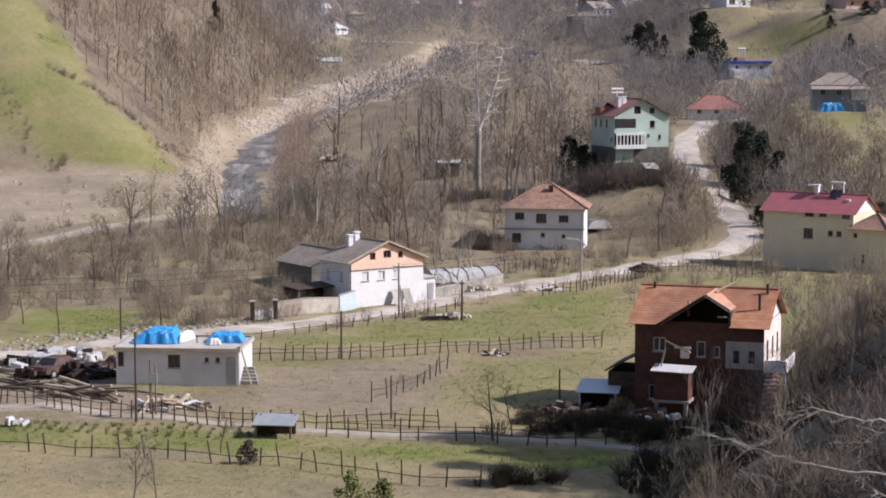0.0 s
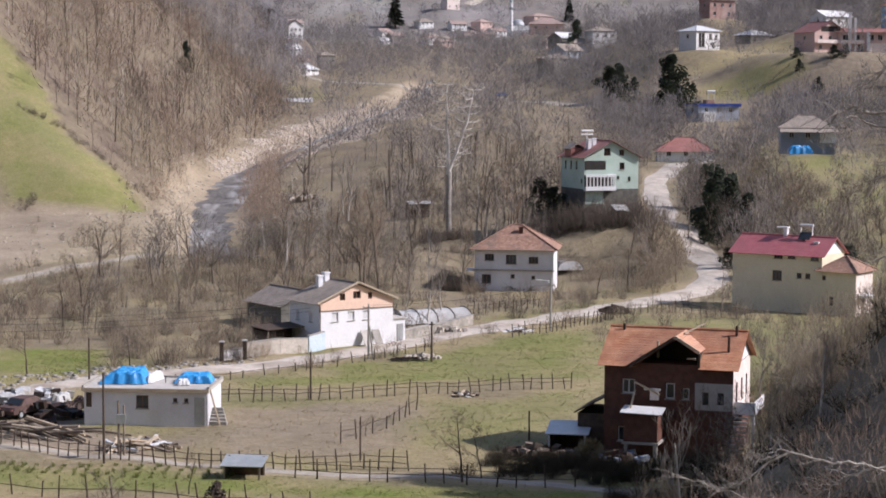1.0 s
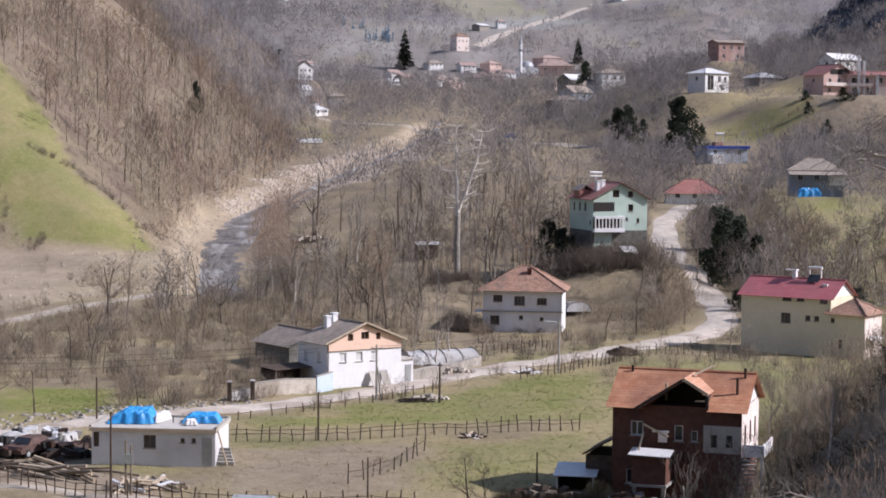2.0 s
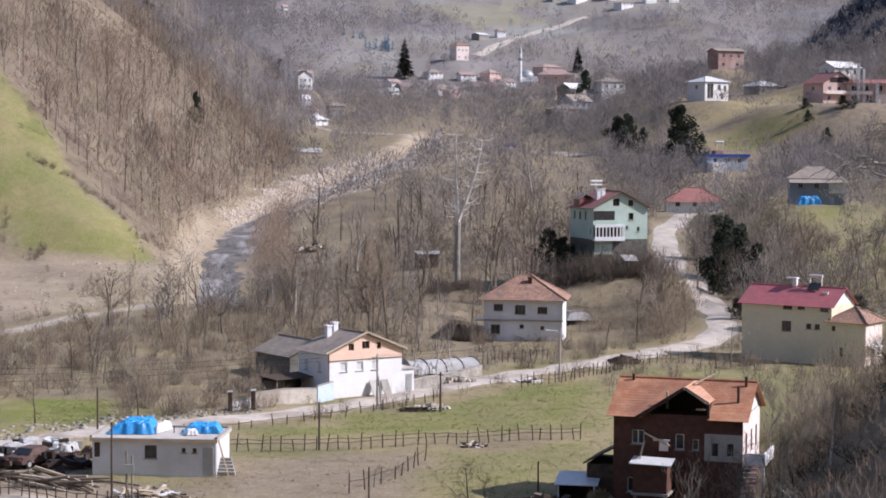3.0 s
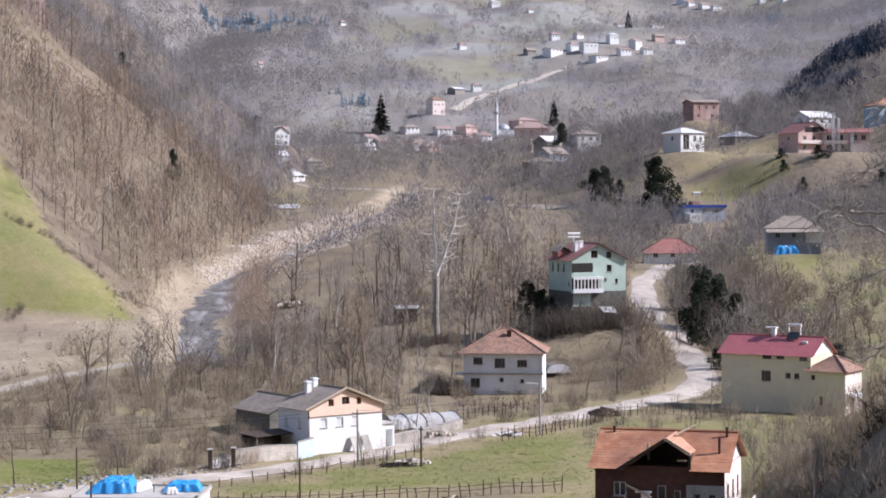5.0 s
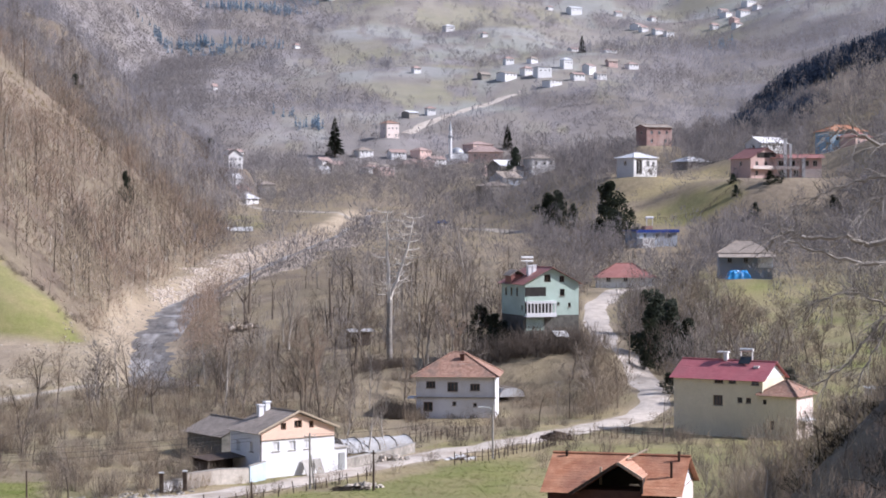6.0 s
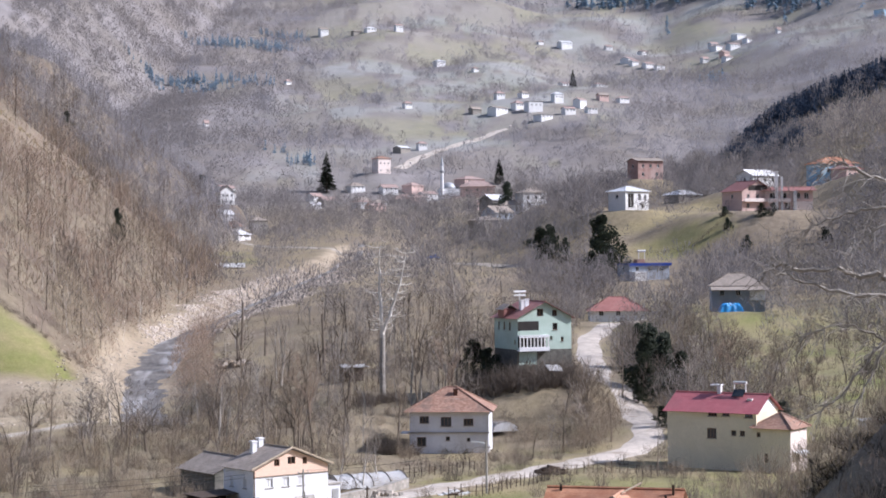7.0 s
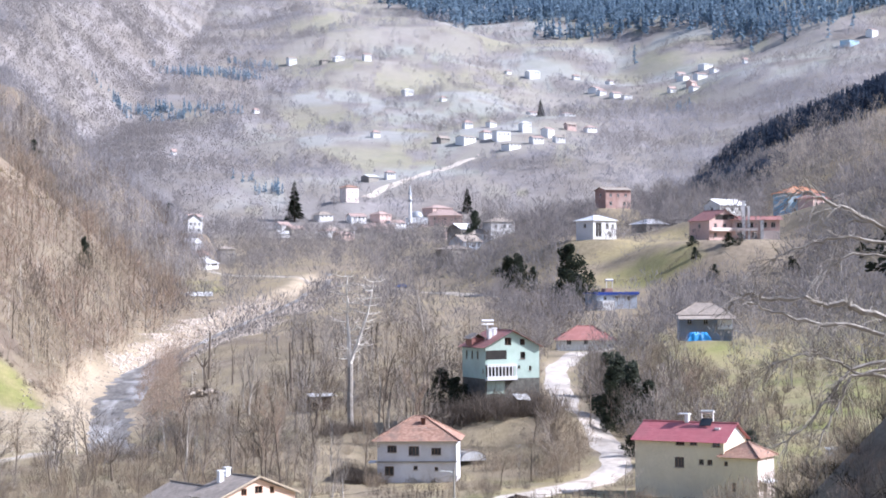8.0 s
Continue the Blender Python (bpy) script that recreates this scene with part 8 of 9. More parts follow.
# the villages further off
r = random.Random(11)


FAR_HOMES = [(60, 1132, 15), (22.6, 1200, 9)]


def village_house(x, y, w, d, h, wall, roof, deg=None, flat=False):
    FAR_HOMES.append((x, y, w))
    # Beyond 900 m the red and old tiles become the paler pinkish one.
    if y > 900 and roof in ("tile_old", "redroof"):
        roof = "tile_pinkish"
    z = land_at(x, y)
    house("village_house", "small %s village house with a %s roof" % ({"white_far": "white", "pinkwall": "pink", "bluewall": "blue", "stone": "grey stone", "greyblue": "grey"}[wall], {"tile_old": "faded red", "tarp_white": "pale", "tile_brown": "brown", "redroof": "red", "tile_pinkish": "pinkish red", "concrete": "flat"}[roof]),
          (x, y, z), r.uniform(20, 50) if deg is None else deg, w, d, h, wall, "flat" if flat else r.choice(("hip", "gable_x")), roof, r.uniform(1.2, 2.0), 0.5,
          {"front": [(-w * 0.28, h * 0.55, 1.0, 1.2, 2), (w * 0.05, h * 0.55, 1.0, 1.2, 2), (w * 0.33, h * 0.55, 1.0, 1.2, 2)]}, ridge=w * 0.3, fine=1.2, foot=5.0, group="village houses", sills=False)


for x, y, w, h, wall, roof in (
        (47.9, 1120.0, 9, 5, "white_far", "tile_old"), (39.8, 1080.0, 8, 5, "pinkwall", "redroof"), (16.8, 1000.0, 7, 5, "white_far", "tile_brown"), (30.8, 1100.0, 9, 4, "stone", "tile_old"), (9.4, 1060.0, 8, 4, "stone", "tile_brown"),
        (65.9, 1090.0, 10, 5, "pinkwall", "tile_old"), (66.5, 960.0, 9, 5, "pinkwall", "redroof"), (45.6, 620.0, 9, 4.5, "stone", "tile_brown"), (55.3, 640.0, 8, 4, "white_far", "tile_brown"), (-16.2, 1010.0, 6, 3, "white_far", "tarp_white"),
        (111.8, 900.0, 9, 4, "pinkwall", "tile_old"), (74.1, 760.0, 7, 4, "stone", "tile_brown"), (47.4, 1450.0, 7, 5, "white_far", "tile_old"), (89.3, 1800.0, 11, 7, "white_far", "tarp_white"), (52.0, 1300.0, 7, 6, "white_far", "tile_old"),
        (38.2, 1290.0, 11, 4, "stone", "tarp_white"), (140.1, 1420.0, 13, 10, "white_far", "concrete"), (162.3, 1460.0, 9, 9, "white_far", "tarp_white"), (178.5, 1450.0, 10, 8, "white_far", "tile_old"), (143.1, 1380.0, 13, 5, "white_far", "concrete"),
        (113.5, 1420.0, 14, 6, "white_far", "tile_brown"), (97.4, 1430.0, 9, 4, "stone", "tile_brown"), (119.7, 1480.0, 8, 6, "white_far", "tile_old"), (202.6, 1500.0, 9, 6, "pinkwall", "tile_brown"), (218.3, 1500.0, 10, 5, "white_far", "tile_old"),
        (220.5, 1650.0, 13, 5, "white_far", "tile_old"), (195.8, 1700.0, 11, 4, "white_far", "tile_old"), (230.7, 2000.0, 15, 8, "white_far", "tarp_white"), (282.6, 1900.0, 15, 5, "white_far", "tile_old"), (305.6, 1850.0, 10, 5, "white_far", "tile_brown"),
        (371.0, 1900.0, 12, 6, "white_far", "tile_old"), (384.1, 1880.0, 13, 7, "white_far", "tile_old"), (369.6, 1850.0, 10, 6, "pinkwall", "tile_old"), (404.4, 1950.0, 14, 6, "white_far", "tarp_white"), (541.2, 1900.0, 18, 6, "bluewall", "concrete"),
        (570.4, 1920.0, 12, 8, "white_far", "tile_old"), (-21.2, 2000.0, 10, 9, "white_far", "tile_brown"), (55.5, 1950.0, 9, 8, "white_far", "tile_old"), (26.9, 1960.0, 12, 4, "white_far", "tarp_white"), (12.5, 1960.0, 10, 4, "stone", "tile_brown"),
        (-48.6, 1650.0, 6, 4, "white_far", "tile_old"), (-100.5, 1400.0, 4, 4, "white_far", "tile_old"), (-72.6, 900.0, 7, 4, "white_far", "tile_old"), (-59.5, 840.0, 6, 4, "white_far", "tile_old"), (-48.5, 772.0, 5.5, 2.4, "white_far", "tarp_white"),
        (-44.5, 762.0, 5, 2.2, "white_far", "tile_old"), (-36.2, 800.0, 6, 6, "stone", "tile_brown"), (98.9, 560.0, 8, 2, "stone", "tarp_white"), (108.4, 570.0, 9, 2.5, "stone", "concrete"), (276.7, 2000.0, 8, 5, "white_far", "tile_old"),
        (206.1, 2010.0, 7, 4, "white_far", "tile_old"), (116.0, 1700.0, 6, 4, "white_far", "tile_old"), (434.2, 1900.0, 5, 6, "white_far", "tile_old"), (147.9, 560.0, 7, 5, "pinkwall", "redroof"),
        (-18, 1133, 8, 4, "white_far", "tile_old"), (9, 1007, 9, 4.5, "white_far", "redroof"), (15, 962, 8, 4, "pinkwall", "tile_old"), (6, 1162, 9, 5, "white_far", "tile_brown"), (26, 1160, 9, 5, "white_far", "tile_old"), (41, 1168, 10, 5, "pinkwall", "tile_old"), (42, 1105, 9, 5, "white_far", "tile_old"), (34, 1120, 8, 4, "stone", "redroof"),
        (77, 1189, 14, 6, "pinkwall", "redroof"), (84, 1163, 11, 5, "stone", "tile_old"), (62, 640, 8, 5, "white_far", "tile_brown"), (54, 688, 9, 5, "stone", "tarp_white"), (50, 630, 8, 4.5, "greyblue", "tile_brown"), (-71, 1144, 9, 8, "white_far", "tile_old"), (-41, 752, 6, 2.2, "white_far", "tarp_white"), (-10, 1060, 8, 4, "stone", "tile_old"),
        (129.2, 1430.0, 9, 6, "white_far", "tile_old"), (163.9, 1400.0, 10, 6, "white_far", "tile_old"), (183.2, 1420.0, 9, 6, "white_far", "tile_brown"), (138.2, 1480.0, 8, 5, "white_far", "tile_brown"), (285.3, 1880.0, 9, 6, "white_far", "tile_old"), (296.1, 1860.0, 11, 5, "white_far", "tile_old"), (374.0, 1930.0, 10, 6, "white_far", "tile_old"), (402.6, 1900.0, 9, 6, "white_far", "tile_brown"), (362.2, 1800.0, 10, 5, "white_far", "tile_old"), (350.1, 1850.0, 8, 5, "white_far", "tile_old"), (309.5, 1980.0, 10, 5, "white_far", "tile_old")):
    village_house(x, y, w * (0.88 if y > 1250 else 1.08), w * (0.66 if y > 1250 else 0.8), h * (0.72 if y > 900 else 1), wall, roof, flat=roof == "concrete")

# further wing, terrace and column of the red-roofed hillside house
wing = house("terrace_house", "pink rendered house under a long low red roof", (117, 504, 35.0), -6, 12.5, 9, 5.4, "pinkwall", "gable_x", "redroof", 0.9, 0.9, openings={"front": [(-4.2, 3.2, 1.6, 1.5, 2), (-1.4, 3.2, 1.6, 1.5, 2), (2.2, 3.2, 1.6, 1.5, 2), (4.6, 3.2, 1.2, 1.5, 2), (-3.4, 0.4, 1.4, 1.8, 2), (-0.4, 0.4, 1.4, 1.8, 2)]}, foot=4, fine=0.7, glazed=False)
part("balcony_panel", Shape().box(-5.6, 0.4, -5.6, -4.52, 2.35, 2.5).box(-5.6, 0.4, -5.6, -5.45, 2.5, 3.2), M["pinkpale"], wing, "pale balcony along the front")
part("corner_column", Shape().box(1.1, 1.9, -5.5, -4.52, -2.5, 5.2), M["white_far"], wing, "white rendered corner")
part("lower_bay", Shape().box(2.0, 6.2, -4.9, -4.52, -3.0, 2.4), M["pinkpale"], wing, "pale lower wall")
chim = thing("white_chimney", "tall white chimney stack beside the red roof", "chimney", Matrix.Translation((113.2, 499.4, 38.0)))
part("stack", Shape().box(-0.35, 0.35, -0.35, 0.35, -4, 7.2).box(1.2, 1.7, -0.3, 0.3, -4, 6.0), M["white_far"], chim)
part("cap", Shape().box(-0.5, 0.5, -0.5, 0.5, 7.203, 7.4), M["white_far"], chim)
red_house = bpy.data.objects["red_house"]
part("balcony", Shape().box(-4.9, 4.9, -5.6, -4.52, 2.2, 2.4).box(-4.9, 4.9, -5.6, -5.45, 2.4, 3.1), M["pinkpale"], red_house, "pale balcony under the gable")
# A dark plate paints the shade under the gable.
part("gable_shade", Shape().box(-3.0, 3.0, -4.55, -4.52, 5.2, 6.6), M["loft"], red_house, "near-black plate for the shade in the gable end")
shade_tarp = tarp_heap(0, 0, 4.5, 3.0, 1.6, 0, "tarpaulin", "bright blue tarpaulin over a lean-to before the house", 8, "tarp_blue", 0, thing("tarp_frame", "wooden frame under the tarpaulin", "frame", rot_z(71.5, 354.5, land_at(71.5, 354.5), 0)))
part("rail", Shape().box(-1.2, 1.2, -0.05, 0.05, 0.9, 1.0), M["wood_grey"], bpy.data.objects["tarp_frame"])

ROAD_FAR = curve_through([(-47, 768.0), (-40, 730.0), (-27, 688.0), (-12.7, 647.5), (2.5, 608), (13.6, 572), (24.9, 543), (38.4, 514.0), (50.9, 486.0), (58.9, 477.5)])
ribbon("road_far", ROAD_FAR, 1.7, 0.1, M["earth"], "grey road crossing the valley beyond the river", "road", 4)
ROAD_HILL = curve_through([(34.6, 1230.0), (50.7, 1270.0), (71.7, 1310.0), (97.9, 1350.0), (120.5, 1380.0)])
ribbon("road_hill", ROAD_HILL, 4.0, 0.2, M["gravel"], "pale road climbing to the upper village", "road", 4)

# bare tree at the camera's right hand, its twigs reaching into the view
def reach(name, label, root, limbs, mat):
    ob = thing(name, label, "tree", Matrix.Translation(root))
    inv = ob.matrix_world.inverted()
    rr = random.Random(4)
    part("trunk", Shape().tube([(0, 0, -0.5), (0.2, 0.1, 3.0), (-0.1, 0.2, 6.5), (0.1, 0, 9.5), (0.0, 0.3, 12.5)], [0.28, 0.22, 0.17, 0.11, 0.03], 8), M[mat], ob)
    for pts, rad in limbs:
        pts = [inv @ Vector(p) for p in pts]
        line = [Vector(p) for p in curve_through(pts, 6)]
        line = [p + Vector((rr.uniform(-0.03, 0.03), 0, rr.uniform(-0.03, 0.03))) for p in line]
        n = len(line)
        limb = part("branch", Shape().tube(line, [rad * (1 - 0.8 * i / n) + 0.003 for i in range(n)], 6), M[mat], ob)
        for i in range(2, n):
            for _ in range(1 if i % 2 else 2):
                p = line[i]
                d = (line[i] - line[i - 1]).normalized()
                q = p + d * rr.uniform(0.1, 0.45) + Vector((rr.uniform(-0.2, 0.15), rr.uniform(-0.25, 0.25), rr.uniform(-0.28, 0.3)))
                tw = Shape().tube([p, p.lerp(q, 0.5) + Vector((0, 0, 0.03)), q], [0.007, 0.005, 0.002], 4)
                for k in range(2):
                    a = p.lerp(q, rr.uniform(0.3, 1))
                    tw.tube([a, a + Vector((rr.uniform(-0.2, 0.12), rr.uniform(-0.1, 0.1), rr.uniform(-0.15, 0.18)))], [0.004, 0.002], 3)
                part("twig", tw, M[mat], limb)
    return ob


RX, RY = 11.0, 26.0
reach("walnut_tree", "bare grey tree with long twigs close to the viewer", (RX, RY, land_at(RX, RY)), [
    ([(10.9, 26.0, 22.4), (9.0, 26.1, 23.1), (7.52, 26.0, 23.59), (7.3, 26.0, 23.69), (6.99, 26.0, 23.68), (6.75, 26.0, 23.77), (6.2, 26.0, 23.76), (5.97, 26.0, 23.82), (5.77, 26.0, 23.8), (5.65, 26.0, 23.59)], 0.05),
    ([(10.9, 26.0, 22.2), (9.0, 26.2, 22.9), (7.52, 26.0, 23.35), (6.98, 26.0, 23.4), (6.28, 26.0, 23.58), (5.89, 26.0, 23.74)], 0.042),
    ([(10.9, 26.0, 23.6), (9.0, 26.1, 24.3), (7.53, 26.0, 24.58), (6.99, 26.0, 24.55), (6.44, 26.0, 24.39), (6.17, 26.0, 24.2)], 0.03),
    ([(10.9, 26.0, 23.6), (9.0, 26.1, 24.2), (7.53, 26.0, 24.89), (7.0, 26.0, 25.13), (6.76, 26.0, 25.22), (6.57, 26.0, 25.17), (6.45, 26.0, 24.97)], 0.03),
    ([(10.9, 26.0, 21.9), (9.0, 26.1, 23.0), (7.51, 26.0, 22.8), (7.21, 26.0, 22.57), (6.73, 26.0, 22.03), (6.34, 26.0, 21.72)], 0.034),
    ([(10.9, 26.0, 21.7), (9.0, 26.1, 22.7), (7.51, 26.0, 22.72), (7.21, 26.0, 22.33), (6.89, 26.0, 21.79)], 0.034),
    ([(10.9, 26.0, 21.9), (9.0, 26.1, 22.4), (7.51, 26.0, 22.72), (7.21, 26.0, 22.88), (6.9, 26.0, 22.98), (6.51, 26.0, 22.94), (6.19, 26.0, 22.81)], 0.026),
    ([(10.9, 26.0, 23.4), (9.0, 26.1, 24.1), (7.53, 26.0, 24.35), (7.15, 26.0, 24.23), (6.83, 26.0, 23.96)], 0.024),
    ([(9.0, 26.1, 24.2), (7.53, 26.0, 24.85), (7.23, 26.0, 24.62)], 0.02),
], "bark_lit")
SX, SY = 11.0, 34.0
reach("hazel_tree", "bare grey hazel on the near slope with crossing branches", (SX, SY, land_at(SX, SY)), [
    ([(10.9, 34.0, 16.2), (9.2, 34.1, 17.0), (7.96, 34.0, 17.4), (7.48, 34.0, 17.4), (6.66, 34.0, 17.64), (6.41, 34.0, 17.45)], 0.035),
    ([(10.9, 34.0, 16.2), (9.2, 34.1, 17.3), (7.97, 34.0, 17.19), (7.69, 34.0, 17.04), (7.29, 34.0, 16.83)], 0.03),
    ([(10.9, 34.0, 15.8), (9.2, 34.1, 16.2), (7.99, 34.0, 16.4), (6.99, 34.0, 16.52), (6.27, 34.0, 16.68), (5.45, 34.0, 16.94), (4.84, 34.0, 17.14)], 0.036),
    ([(6.8, 34.1, 17.6), (6.26, 34.0, 17.3), (5.86, 34.0, 16.99), (5.55, 34.0, 16.94)], 0.02),
    ([(10.9, 34.0, 15.6), (9.2, 34.1, 15.8), (8.0, 34.0, 16.0), (7.71, 34.0, 16.21), (7.5, 34.0, 16.37)], 0.026),
], "bark_lit")

# grass tufts
TUFT = [shrub(500 + i, 0.16, 0.22, 5, 0.012) for i in range(3)]
GREEN_TUFT = random_points(30000, -34, 26, 98, 200, 51, lambda x, y: cover(x, y)[0] * (free(x, y, 2.4, 0.7) * 0 + 1) * step(2.3, 3, path_gap(x, y, ROAD)) * step(0.8, 1.2, path_gap(x, y, LANE)))
scatter("grass_tufts", GREEN_TUFT[:6500], TUFT, M["grass"], "short green grass tufts over the fields", "grass", 0.6, 1.5)
DRY_TUFT = random_points(34000, -34, 26, 98, 200, 52, lambda x, y: 0.5 * (1 - cover(x, y)[0]) * step(2.3, 3, path_gap(x, y, ROAD)) * step(0.8, 1.2, path_gap(x, y, LANE)))
scatter("dry_tufts", DRY_TUFT[:6500], TUFT, M["straw"], "dry straw-coloured grass tufts over the fields", "grass", 0.6, 1.5)

# hedge line and bushes on the green hillside
pts = np.concatenate([line_points((-70.8, 345.0), (-62.1, 344.0), 26, 0.5, 1), line_points((-62.1, 344.0), (-52.6, 341.0), 26, 0.5, 2), line_points((-78.3, 340.0), (-70.1, 328.0), 30, 0.8, 3),
                      line_points((-67.7, 326.0), (-64.1, 327.0), 14, 0.5, 4), line_points((-50.2, 338.0), (-46.2, 345.0), 30, 1.2, 5)])
scatter("hedge", pts, SHRUBS, M["bark"], "straggling hedge across the green hillside", "hedge", 0.3, 0.65)
pts = random_points(260, -26, -8, 262, 310, 61, lambda x, y: free(x, y) * 0.8)
scatter("river_scrub", pts, SHRUBS, M["twig"], "bare willow scrub along the river bank", "scrub", 0.4, 0.8)
pts = random_points(1500, -40, -8, 290, 480, 62, lambda x, y: step(405, 385, y) * step(4.5, 1.5, np.abs(x - ramp(y, RIVER_Y, RIVER_X) - 7.5)))
scatter("willow_scrub", pts, BRUSH, M["twig_red"], "reddish bare willows on the river bank", "scrub", 0.35, 0.8)


# ---- woods on the far slopes ----
def far_open(x, y):
    """0 on the far roads, houses and the ground just before them, 1 elsewhere."""
    k = step(6, 10, path_gap(x, y, ROAD_HILL)) * (1 - 0.95 * (path_gap(x + 12 * x / y, y + 12, ROAD_HILL) < 9))
    for px, py, w in FAR_HOMES:
        k = k * (1 - 0.97 * (np.abs(x - px * y / py) < 0.75 * w + 2) * (y < py + w) * (y > py - (48 if 850 < py < 1250 else 0.03 * py))) * (np.hypot(x - px, y - py) > 0.8 * w)
    return k


def tree_line(x, y):
    """How far past the lower edge of the high conifer forest a point lies, in metres."""
    return y - np.interp(x / y, (-0.02, 0.035, 0.07, 0.118, 0.172, 0.232, 0.287, 0.33), (2950, 2720, 2420, 2380, 2250, 2090, 2010, 2100)) + 90 * lumps(x, y, 170, 3) + 45 * lumps(x, y, 55, 5)


GROVES = ((-122, 1640, 58, 18), (-98, 1865, 52, 22), (-28, 1232, 9, 12), (-46, 1258, 8, 10), (330, 1690, 14, 16), (-60, 1990, 30, 16))


def grove(x, y):
    return np.maximum.reduce([step(1.15, 0.75, np.hypot((x - a) / b, (y - c) / d) + 0.25 * lumps(x, y, 30, 4)) for a, c, b, d in GROVES])


pts = random_points(8200, -70, 200, 385, 1120, 4, lambda x, y: np.where((y > 840) & (x > -20) & (x < 110), 0.75, 1.0) * free(x, y) * (left_planes(x, y)[1] < 0) * open_views(x, y) * far_open(x, y) * np.where((x / y > -0.085) & (x / y < -0.045) & (y > 540) & (y < 690), 0.25, 1) * step(4, 7, path_gap(x, y, ROAD_FAR)) * (1 - 0.9 * (np.minimum.reduce([path_gap(x + e * x / y, y + e, ROAD_FAR) for e in (7, 15, 23)]) < 6)) * step(-0.5, 0.2, lumps(x, y, 50, 9) + 0.25) * step(9, 16, river_gap(x, y)))
tone = lumps(pts[:, 0], pts[:, 1], 60, 24) + 0.5 * lumps(pts[:, 0], pts[:, 1], 21, 25)
# Valley trees farther off get greyed twigs, standing in for haze.
scatter("valley_wood_red", pts[tone < -0.45], MID, M["twig_ash"], "ash-grey bare trees filling the valley floor", "woodland", 0.45, 1.0, patch=0.3)
pts = pts[tone >= -0.45]
dark = np.arange(len(pts)) % 3 == 0
scatter("valley_wood_dark", pts[dark], MID, M["twig_dark_hazed"], "dark bare trees filling the valley floor", "woodland", 0.45, 1.0, patch=0.3)
pts = pts[~dark]
scatter("valley_wood", pts, MID, M["twig_mid"], "bare grey-brown trees filling the valley floor", "woodland", 0.45, 1.0, patch=0.3)
pts = random_points(620, -45, 112, 870, 1190, 63, lambda x, y: np.minimum.reduce([np.hypot(x - a, y - b) > 0.75 * c for a, b, c in FAR_HOMES]) * (np.abs(x - 58 * y / 1126) > 5) * step(-0.6, 0.2, lumps(x, y, 28, 6)))
scatter("village_trees", pts[::2], MID, M["twig_mid"], "grey bare trees standing among the village houses", "woodland", 0.4, 0.85)
scatter("village_trees_dark", pts[1::2], MID, M["twig_dark_hazed"], "dark bare trees standing among the village houses", "woodland", 0.35, 0.75)
pts = random_points(900, 62, 150, 508, 640, 64, lambda x, y: free(x, y, 3, 1.0) * np.minimum.reduce([np.hypot(x - a, y - b) > c + 1 for a, b, _, c in PADS]) * np.where((np.abs(x - 78 * y / 526) < 6) & (y < 526), 0.05, 1) * np.where((np.abs(x - 145 * y / 565) < 9) & (y < 566), 0.0, 1) * np.where((np.abs(x - 95 * y / 604) < 5.5) & (y < 604) & (y > 578), 0.1, 1))
scatter("terrace_trees", pts[::2], MID, M["twig_mid"], "grey bare trees about the terraced upper houses", "woodland", 0.4, 0.9)
scatter("terrace_trees_dark", pts[1::2], MID, M["twig_dark_hazed"], "dark bare trees about the terraced upper houses", "woodland", 0.35, 0.75)
pts = random_points(46000, -420, 950, 1120, 2900, 5, lambda x, y: (x / y > -0.17) * (x / y < 0.325) * woodland(x, y) * far_open(x, y) * (1 - grove(x, y)) * step(60, -60, tree_line(x, y)) * np.interp(y, (1100, 1500, 2900), (1, 1, 0.6)))
more = random_points(9000, -420, -100, 1250, 2150, 44, lambda x, y: (x / y > -0.17) * (x / y < -0.075) * (1 - grove(x, y)) * 0.8)
pts = np.concatenate([pts, more])
thick = pts[:, 0] / pts[:, 1] + 0.022 * lumps(pts[:, 0], pts[:, 1], 180, 33) + np.random.default_rng(9).normal(0, 0.012, len(pts)) < -0.03
dense = pts[thick]
tone = lumps(dense[:, 0], dense[:, 1], 120, 34) + 0.5 * lumps(dense[:, 0], dense[:, 1], 40, 35)
# Far woods: haze is in the twig colours.
scatter("far_wood_dense", dense[tone > 1.0], WOOD_THICK, M["twig_grey"], "dense bare woods on the far slope, tinted grey-violet for haze", "woodland", 0.7, 1.2)
scatter("far_wood_dense_brown", dense[tone <= 1.0], WOOD_THICK, M["twig_mid"], "dense brown bare woods on the far slope, greyed for haze", "woodland", 0.7, 1.2)
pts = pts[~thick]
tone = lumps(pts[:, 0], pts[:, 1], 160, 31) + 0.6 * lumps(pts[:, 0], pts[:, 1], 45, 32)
scatter("far_wood", pts[tone > 0], WOOD_FAR, M["twig_grey"], "distant bare woods in strips between hill fields, tinted grey for haze", "woodland", 0.6, 1.25)
scatter("far_wood_brown", pts[tone <= 0], WOOD_FAR, M["twig_mid"], "distant brown bare woods on the far slopes, greyed for haze", "woodland", 0.6, 1.2)
HEDGES = (
    ((-41, 1810), (-22, 1693), (-1, 1633), (18, 1552), (30, 1432)),
    ((62, 1699), (83, 1600), (100, 1561), (109, 1447)),
    ((62, 1951), (95, 1951), (134, 1933), (158, 1795)),
    ((-96, 1618), (-81, 1621), (-70, 1597), (-64, 1480)),
    ((117, 1618), (147, 1594)),
    ((-70, 1726), (-39, 1645)),
    ((-41, 1249), (-24, 1246)),
    ((126, 1309), (160, 1327), (198, 1348)),
)
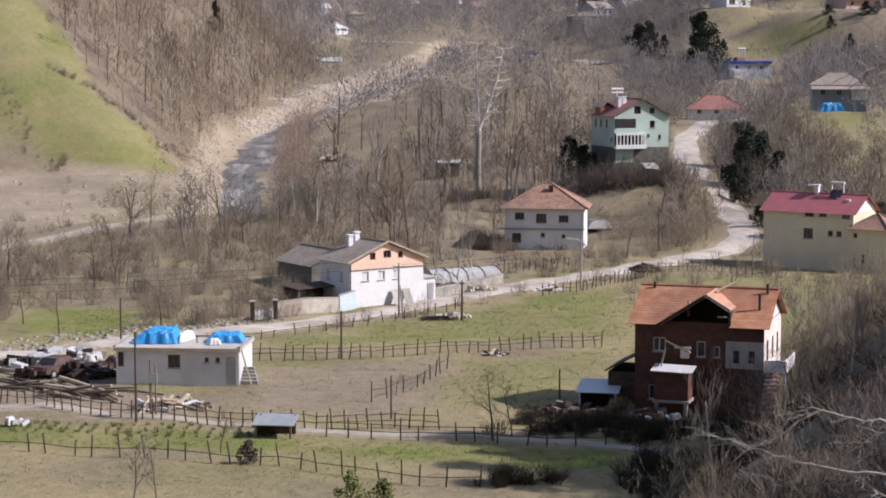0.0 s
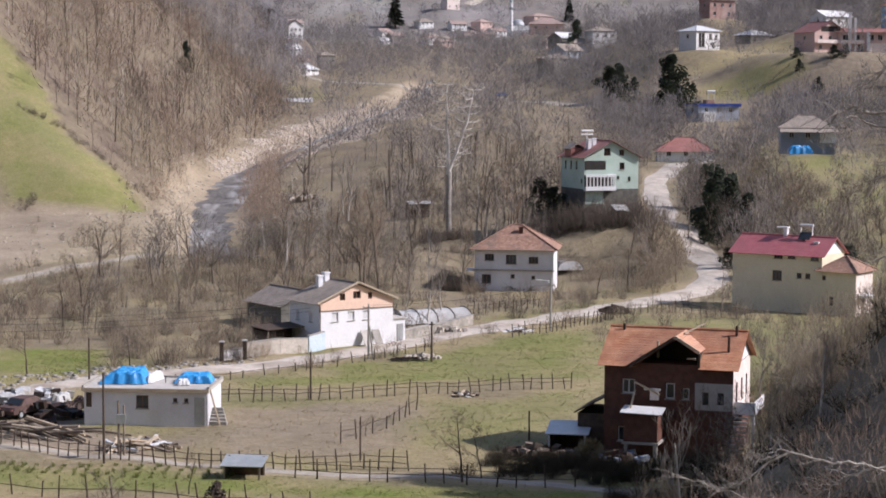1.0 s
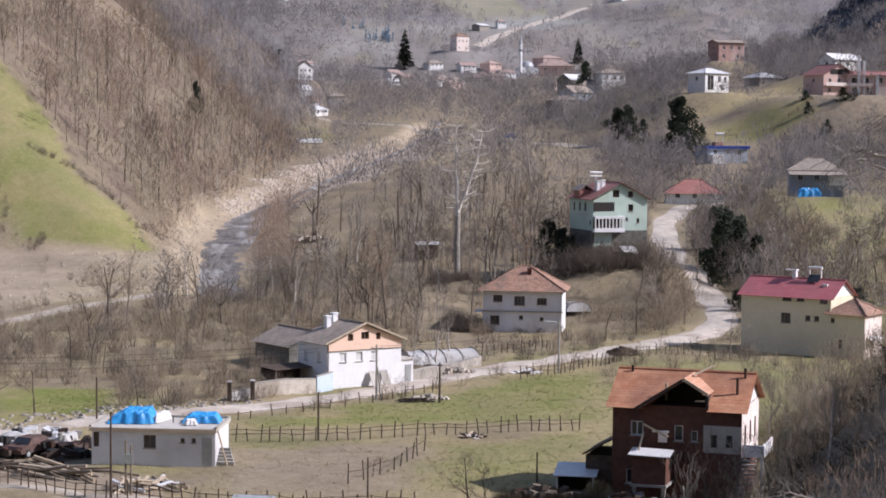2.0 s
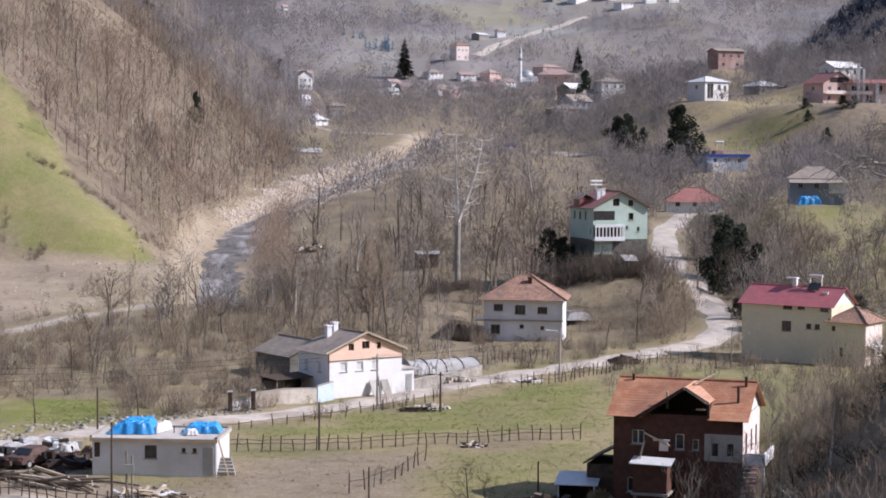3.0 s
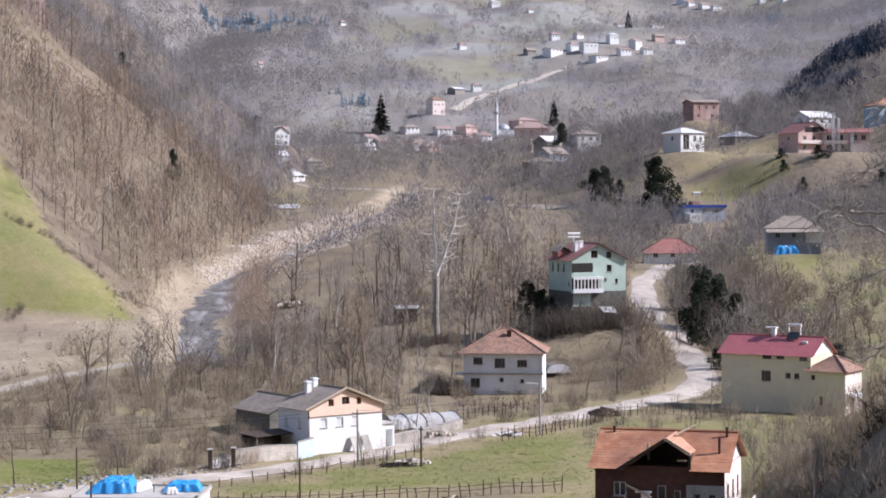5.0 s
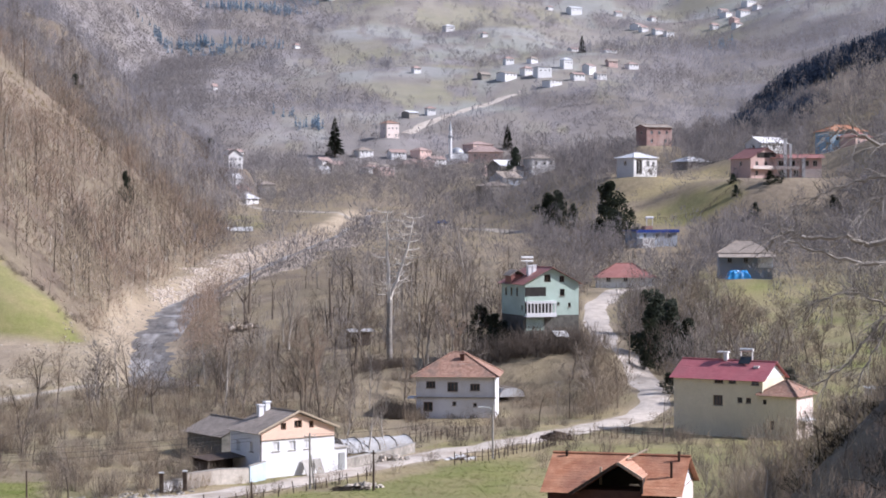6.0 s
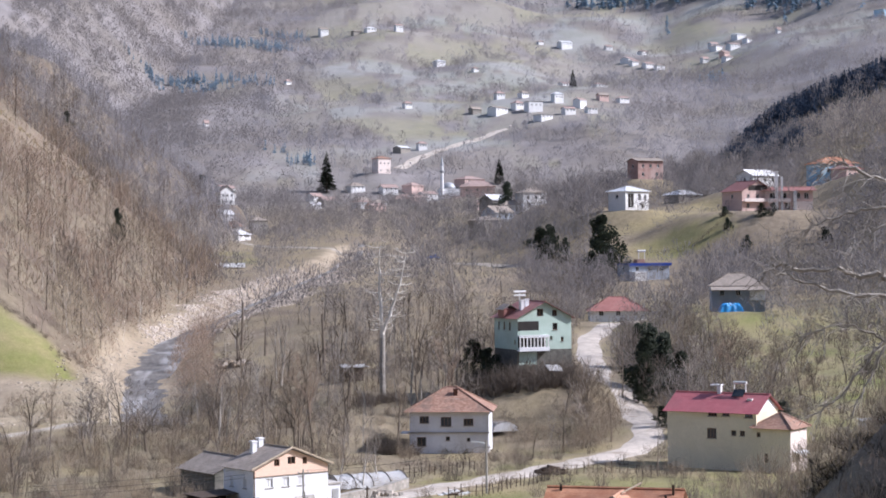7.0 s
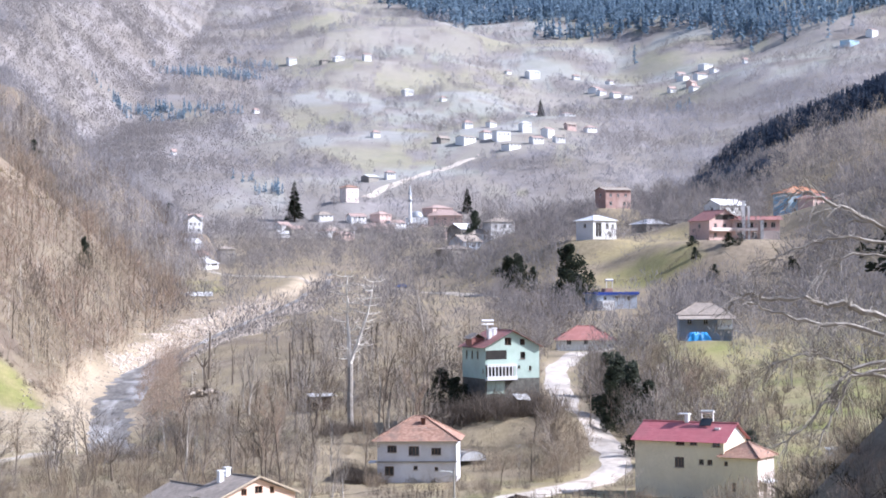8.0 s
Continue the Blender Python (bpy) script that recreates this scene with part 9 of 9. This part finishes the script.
pts = np.concatenate([line_points(a, b, max(6, int(math.dist(a, b) / 3.2)), 1.6, 80 + k) for k, row in enumerate(HEDGES) for a, b in zip(row, row[1:])])
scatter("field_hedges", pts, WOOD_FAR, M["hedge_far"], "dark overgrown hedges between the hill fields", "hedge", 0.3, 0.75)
pts = np.concatenate([line_points((px, py + 0.2 * pr), (px, py + 0.3 * pr), 34, 0.95 * pr, 90 + k) for k, (px, py, pz, pr) in enumerate(PADS) if py > 340])
keep = np.ones(len(pts), bool)
for px, py, pz, pr in PADS:
    keep &= np.maximum(np.abs(pts[:, 0] - px) / 0.85, np.abs(pts[:, 1] - py)) > (0.8 if pr < 12 else 0.7) * pr
scatter("garden_bushes", pts[keep], BUSH, M["twig_mid"], "bare garden bushes about the upper houses", "scrub", 0.6, 1.5)
pts = random_points(9000, 0, 1000, 1900, 2900, 41, lambda x, y: (x / y > 0.01) * (x / y < 0.33) * step(-60, 60, tree_line(x, y)))
scatter("conifer_forest", pts, FIR, M["ever_far"], "conifer forest high on the far mountain, tinted pale blue for haze", "woodland", 1.0, 1.8)
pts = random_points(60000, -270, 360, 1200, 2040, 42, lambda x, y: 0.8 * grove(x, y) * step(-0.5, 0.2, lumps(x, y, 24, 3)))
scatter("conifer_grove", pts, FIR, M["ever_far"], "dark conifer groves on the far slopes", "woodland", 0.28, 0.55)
# Conifers fill the spur's shaded band; their colour paints the shade.
SPUR = [(133, 668), (137, 640), (141, 626), (148, 612), (158, 640), (173, 692), (182, 697), (206, 702), (240, 716), (300, 730), (300, 800), (190, 775), (150, 735), (143, 712)]
pts = random_points(15000, 115, 305, 605, 805, 43, lambda x, y: np.minimum(1, 2 * inside(x, y, SPUR, 4)))
scatter("spur_forest", pts, FIR, M["ever_spur"], "conifers on the spur, coloured blue-black for its shade", "woodland", 0.22, 0.42)
# Sunlight on these trees comes from the paler twig colour.
pts = random_points(1500, 140, 330, 560, 720, 49, lambda x, y: free(x, y) * (1 - np.minimum(1, 2 * inside(x, y, SPUR, 3))) * step(0.23, 0.25, x / y) * 0.8 * np.where((np.abs(x - 144 * y / 562) < 9) & (y < 562), 0.0, 1))
scatter("spur_wood", pts, MID, M["twig_pale"], "bare trees below the dark spur, pale twigs standing for sunlight", "woodland", 0.6, 1.1)

# dark undergrowth at the foot of the near slope, also painting the shadow there
BRAMBLE = [shrub(600 + i, 1.5 + 0.3 * i, 1.3, 80, 0.016) for i in range(3)]
FOOT = [(9.0, 103.5), (9.6, 108.5), (11.6, 111.9), (15.5, 113.8), (18.9, 113.8), (16.6, 99.5), (9.5, 99.5)]
pts = np.concatenate([random_points(900, 2, 26, 95, 130, 71, lambda x, y: np.minimum(1, 2 * inside(x, y, FOOT, 1.5))), line_points((2.7, 105.0), (6.9, 106.2), 22, 0.5, 73), line_points((7.6, 118.1), (15.8, 118.1), 45, 0.8, 74), line_points((2.6, 120.2), (7.7, 119.3), 9, 0.4, 75), line_points((4.9, 123.4), (9.4, 122.3), 16, 0.8, 76), line_points((7.5, 121.5), (14.5, 121.0), 60, 1.1, 77), line_points((15.0, 119.5), (21.0, 120.5), 50, 1.2, 78)])
scatter("bramble_thicket", pts, BRAMBLE, M["bramble"], "dense brambles at the foot of the slope, near-black to deepen its shadow", "brambles", 0.3, 0.8)
# rows of winter greens on the lower field
rr = np.random.default_rng(72)
rows = np.array([(x + rr.normal(0, 0.12), 119.2 + 0.9 * k - 0.12 * (x + 20) + rr.normal(0, 0.1)) for k in range(4) for x in np.arange(-30, -10.5, 0.85)])
KALE = [shrub(620 + i, 0.42, 0.30, 26, 0.03) for i in range(2)]
scatter("winter_greens", rows, KALE, M["grass"], "rows of yellow-green winter kale in the lower field", "crop", 0.45, 0.95)
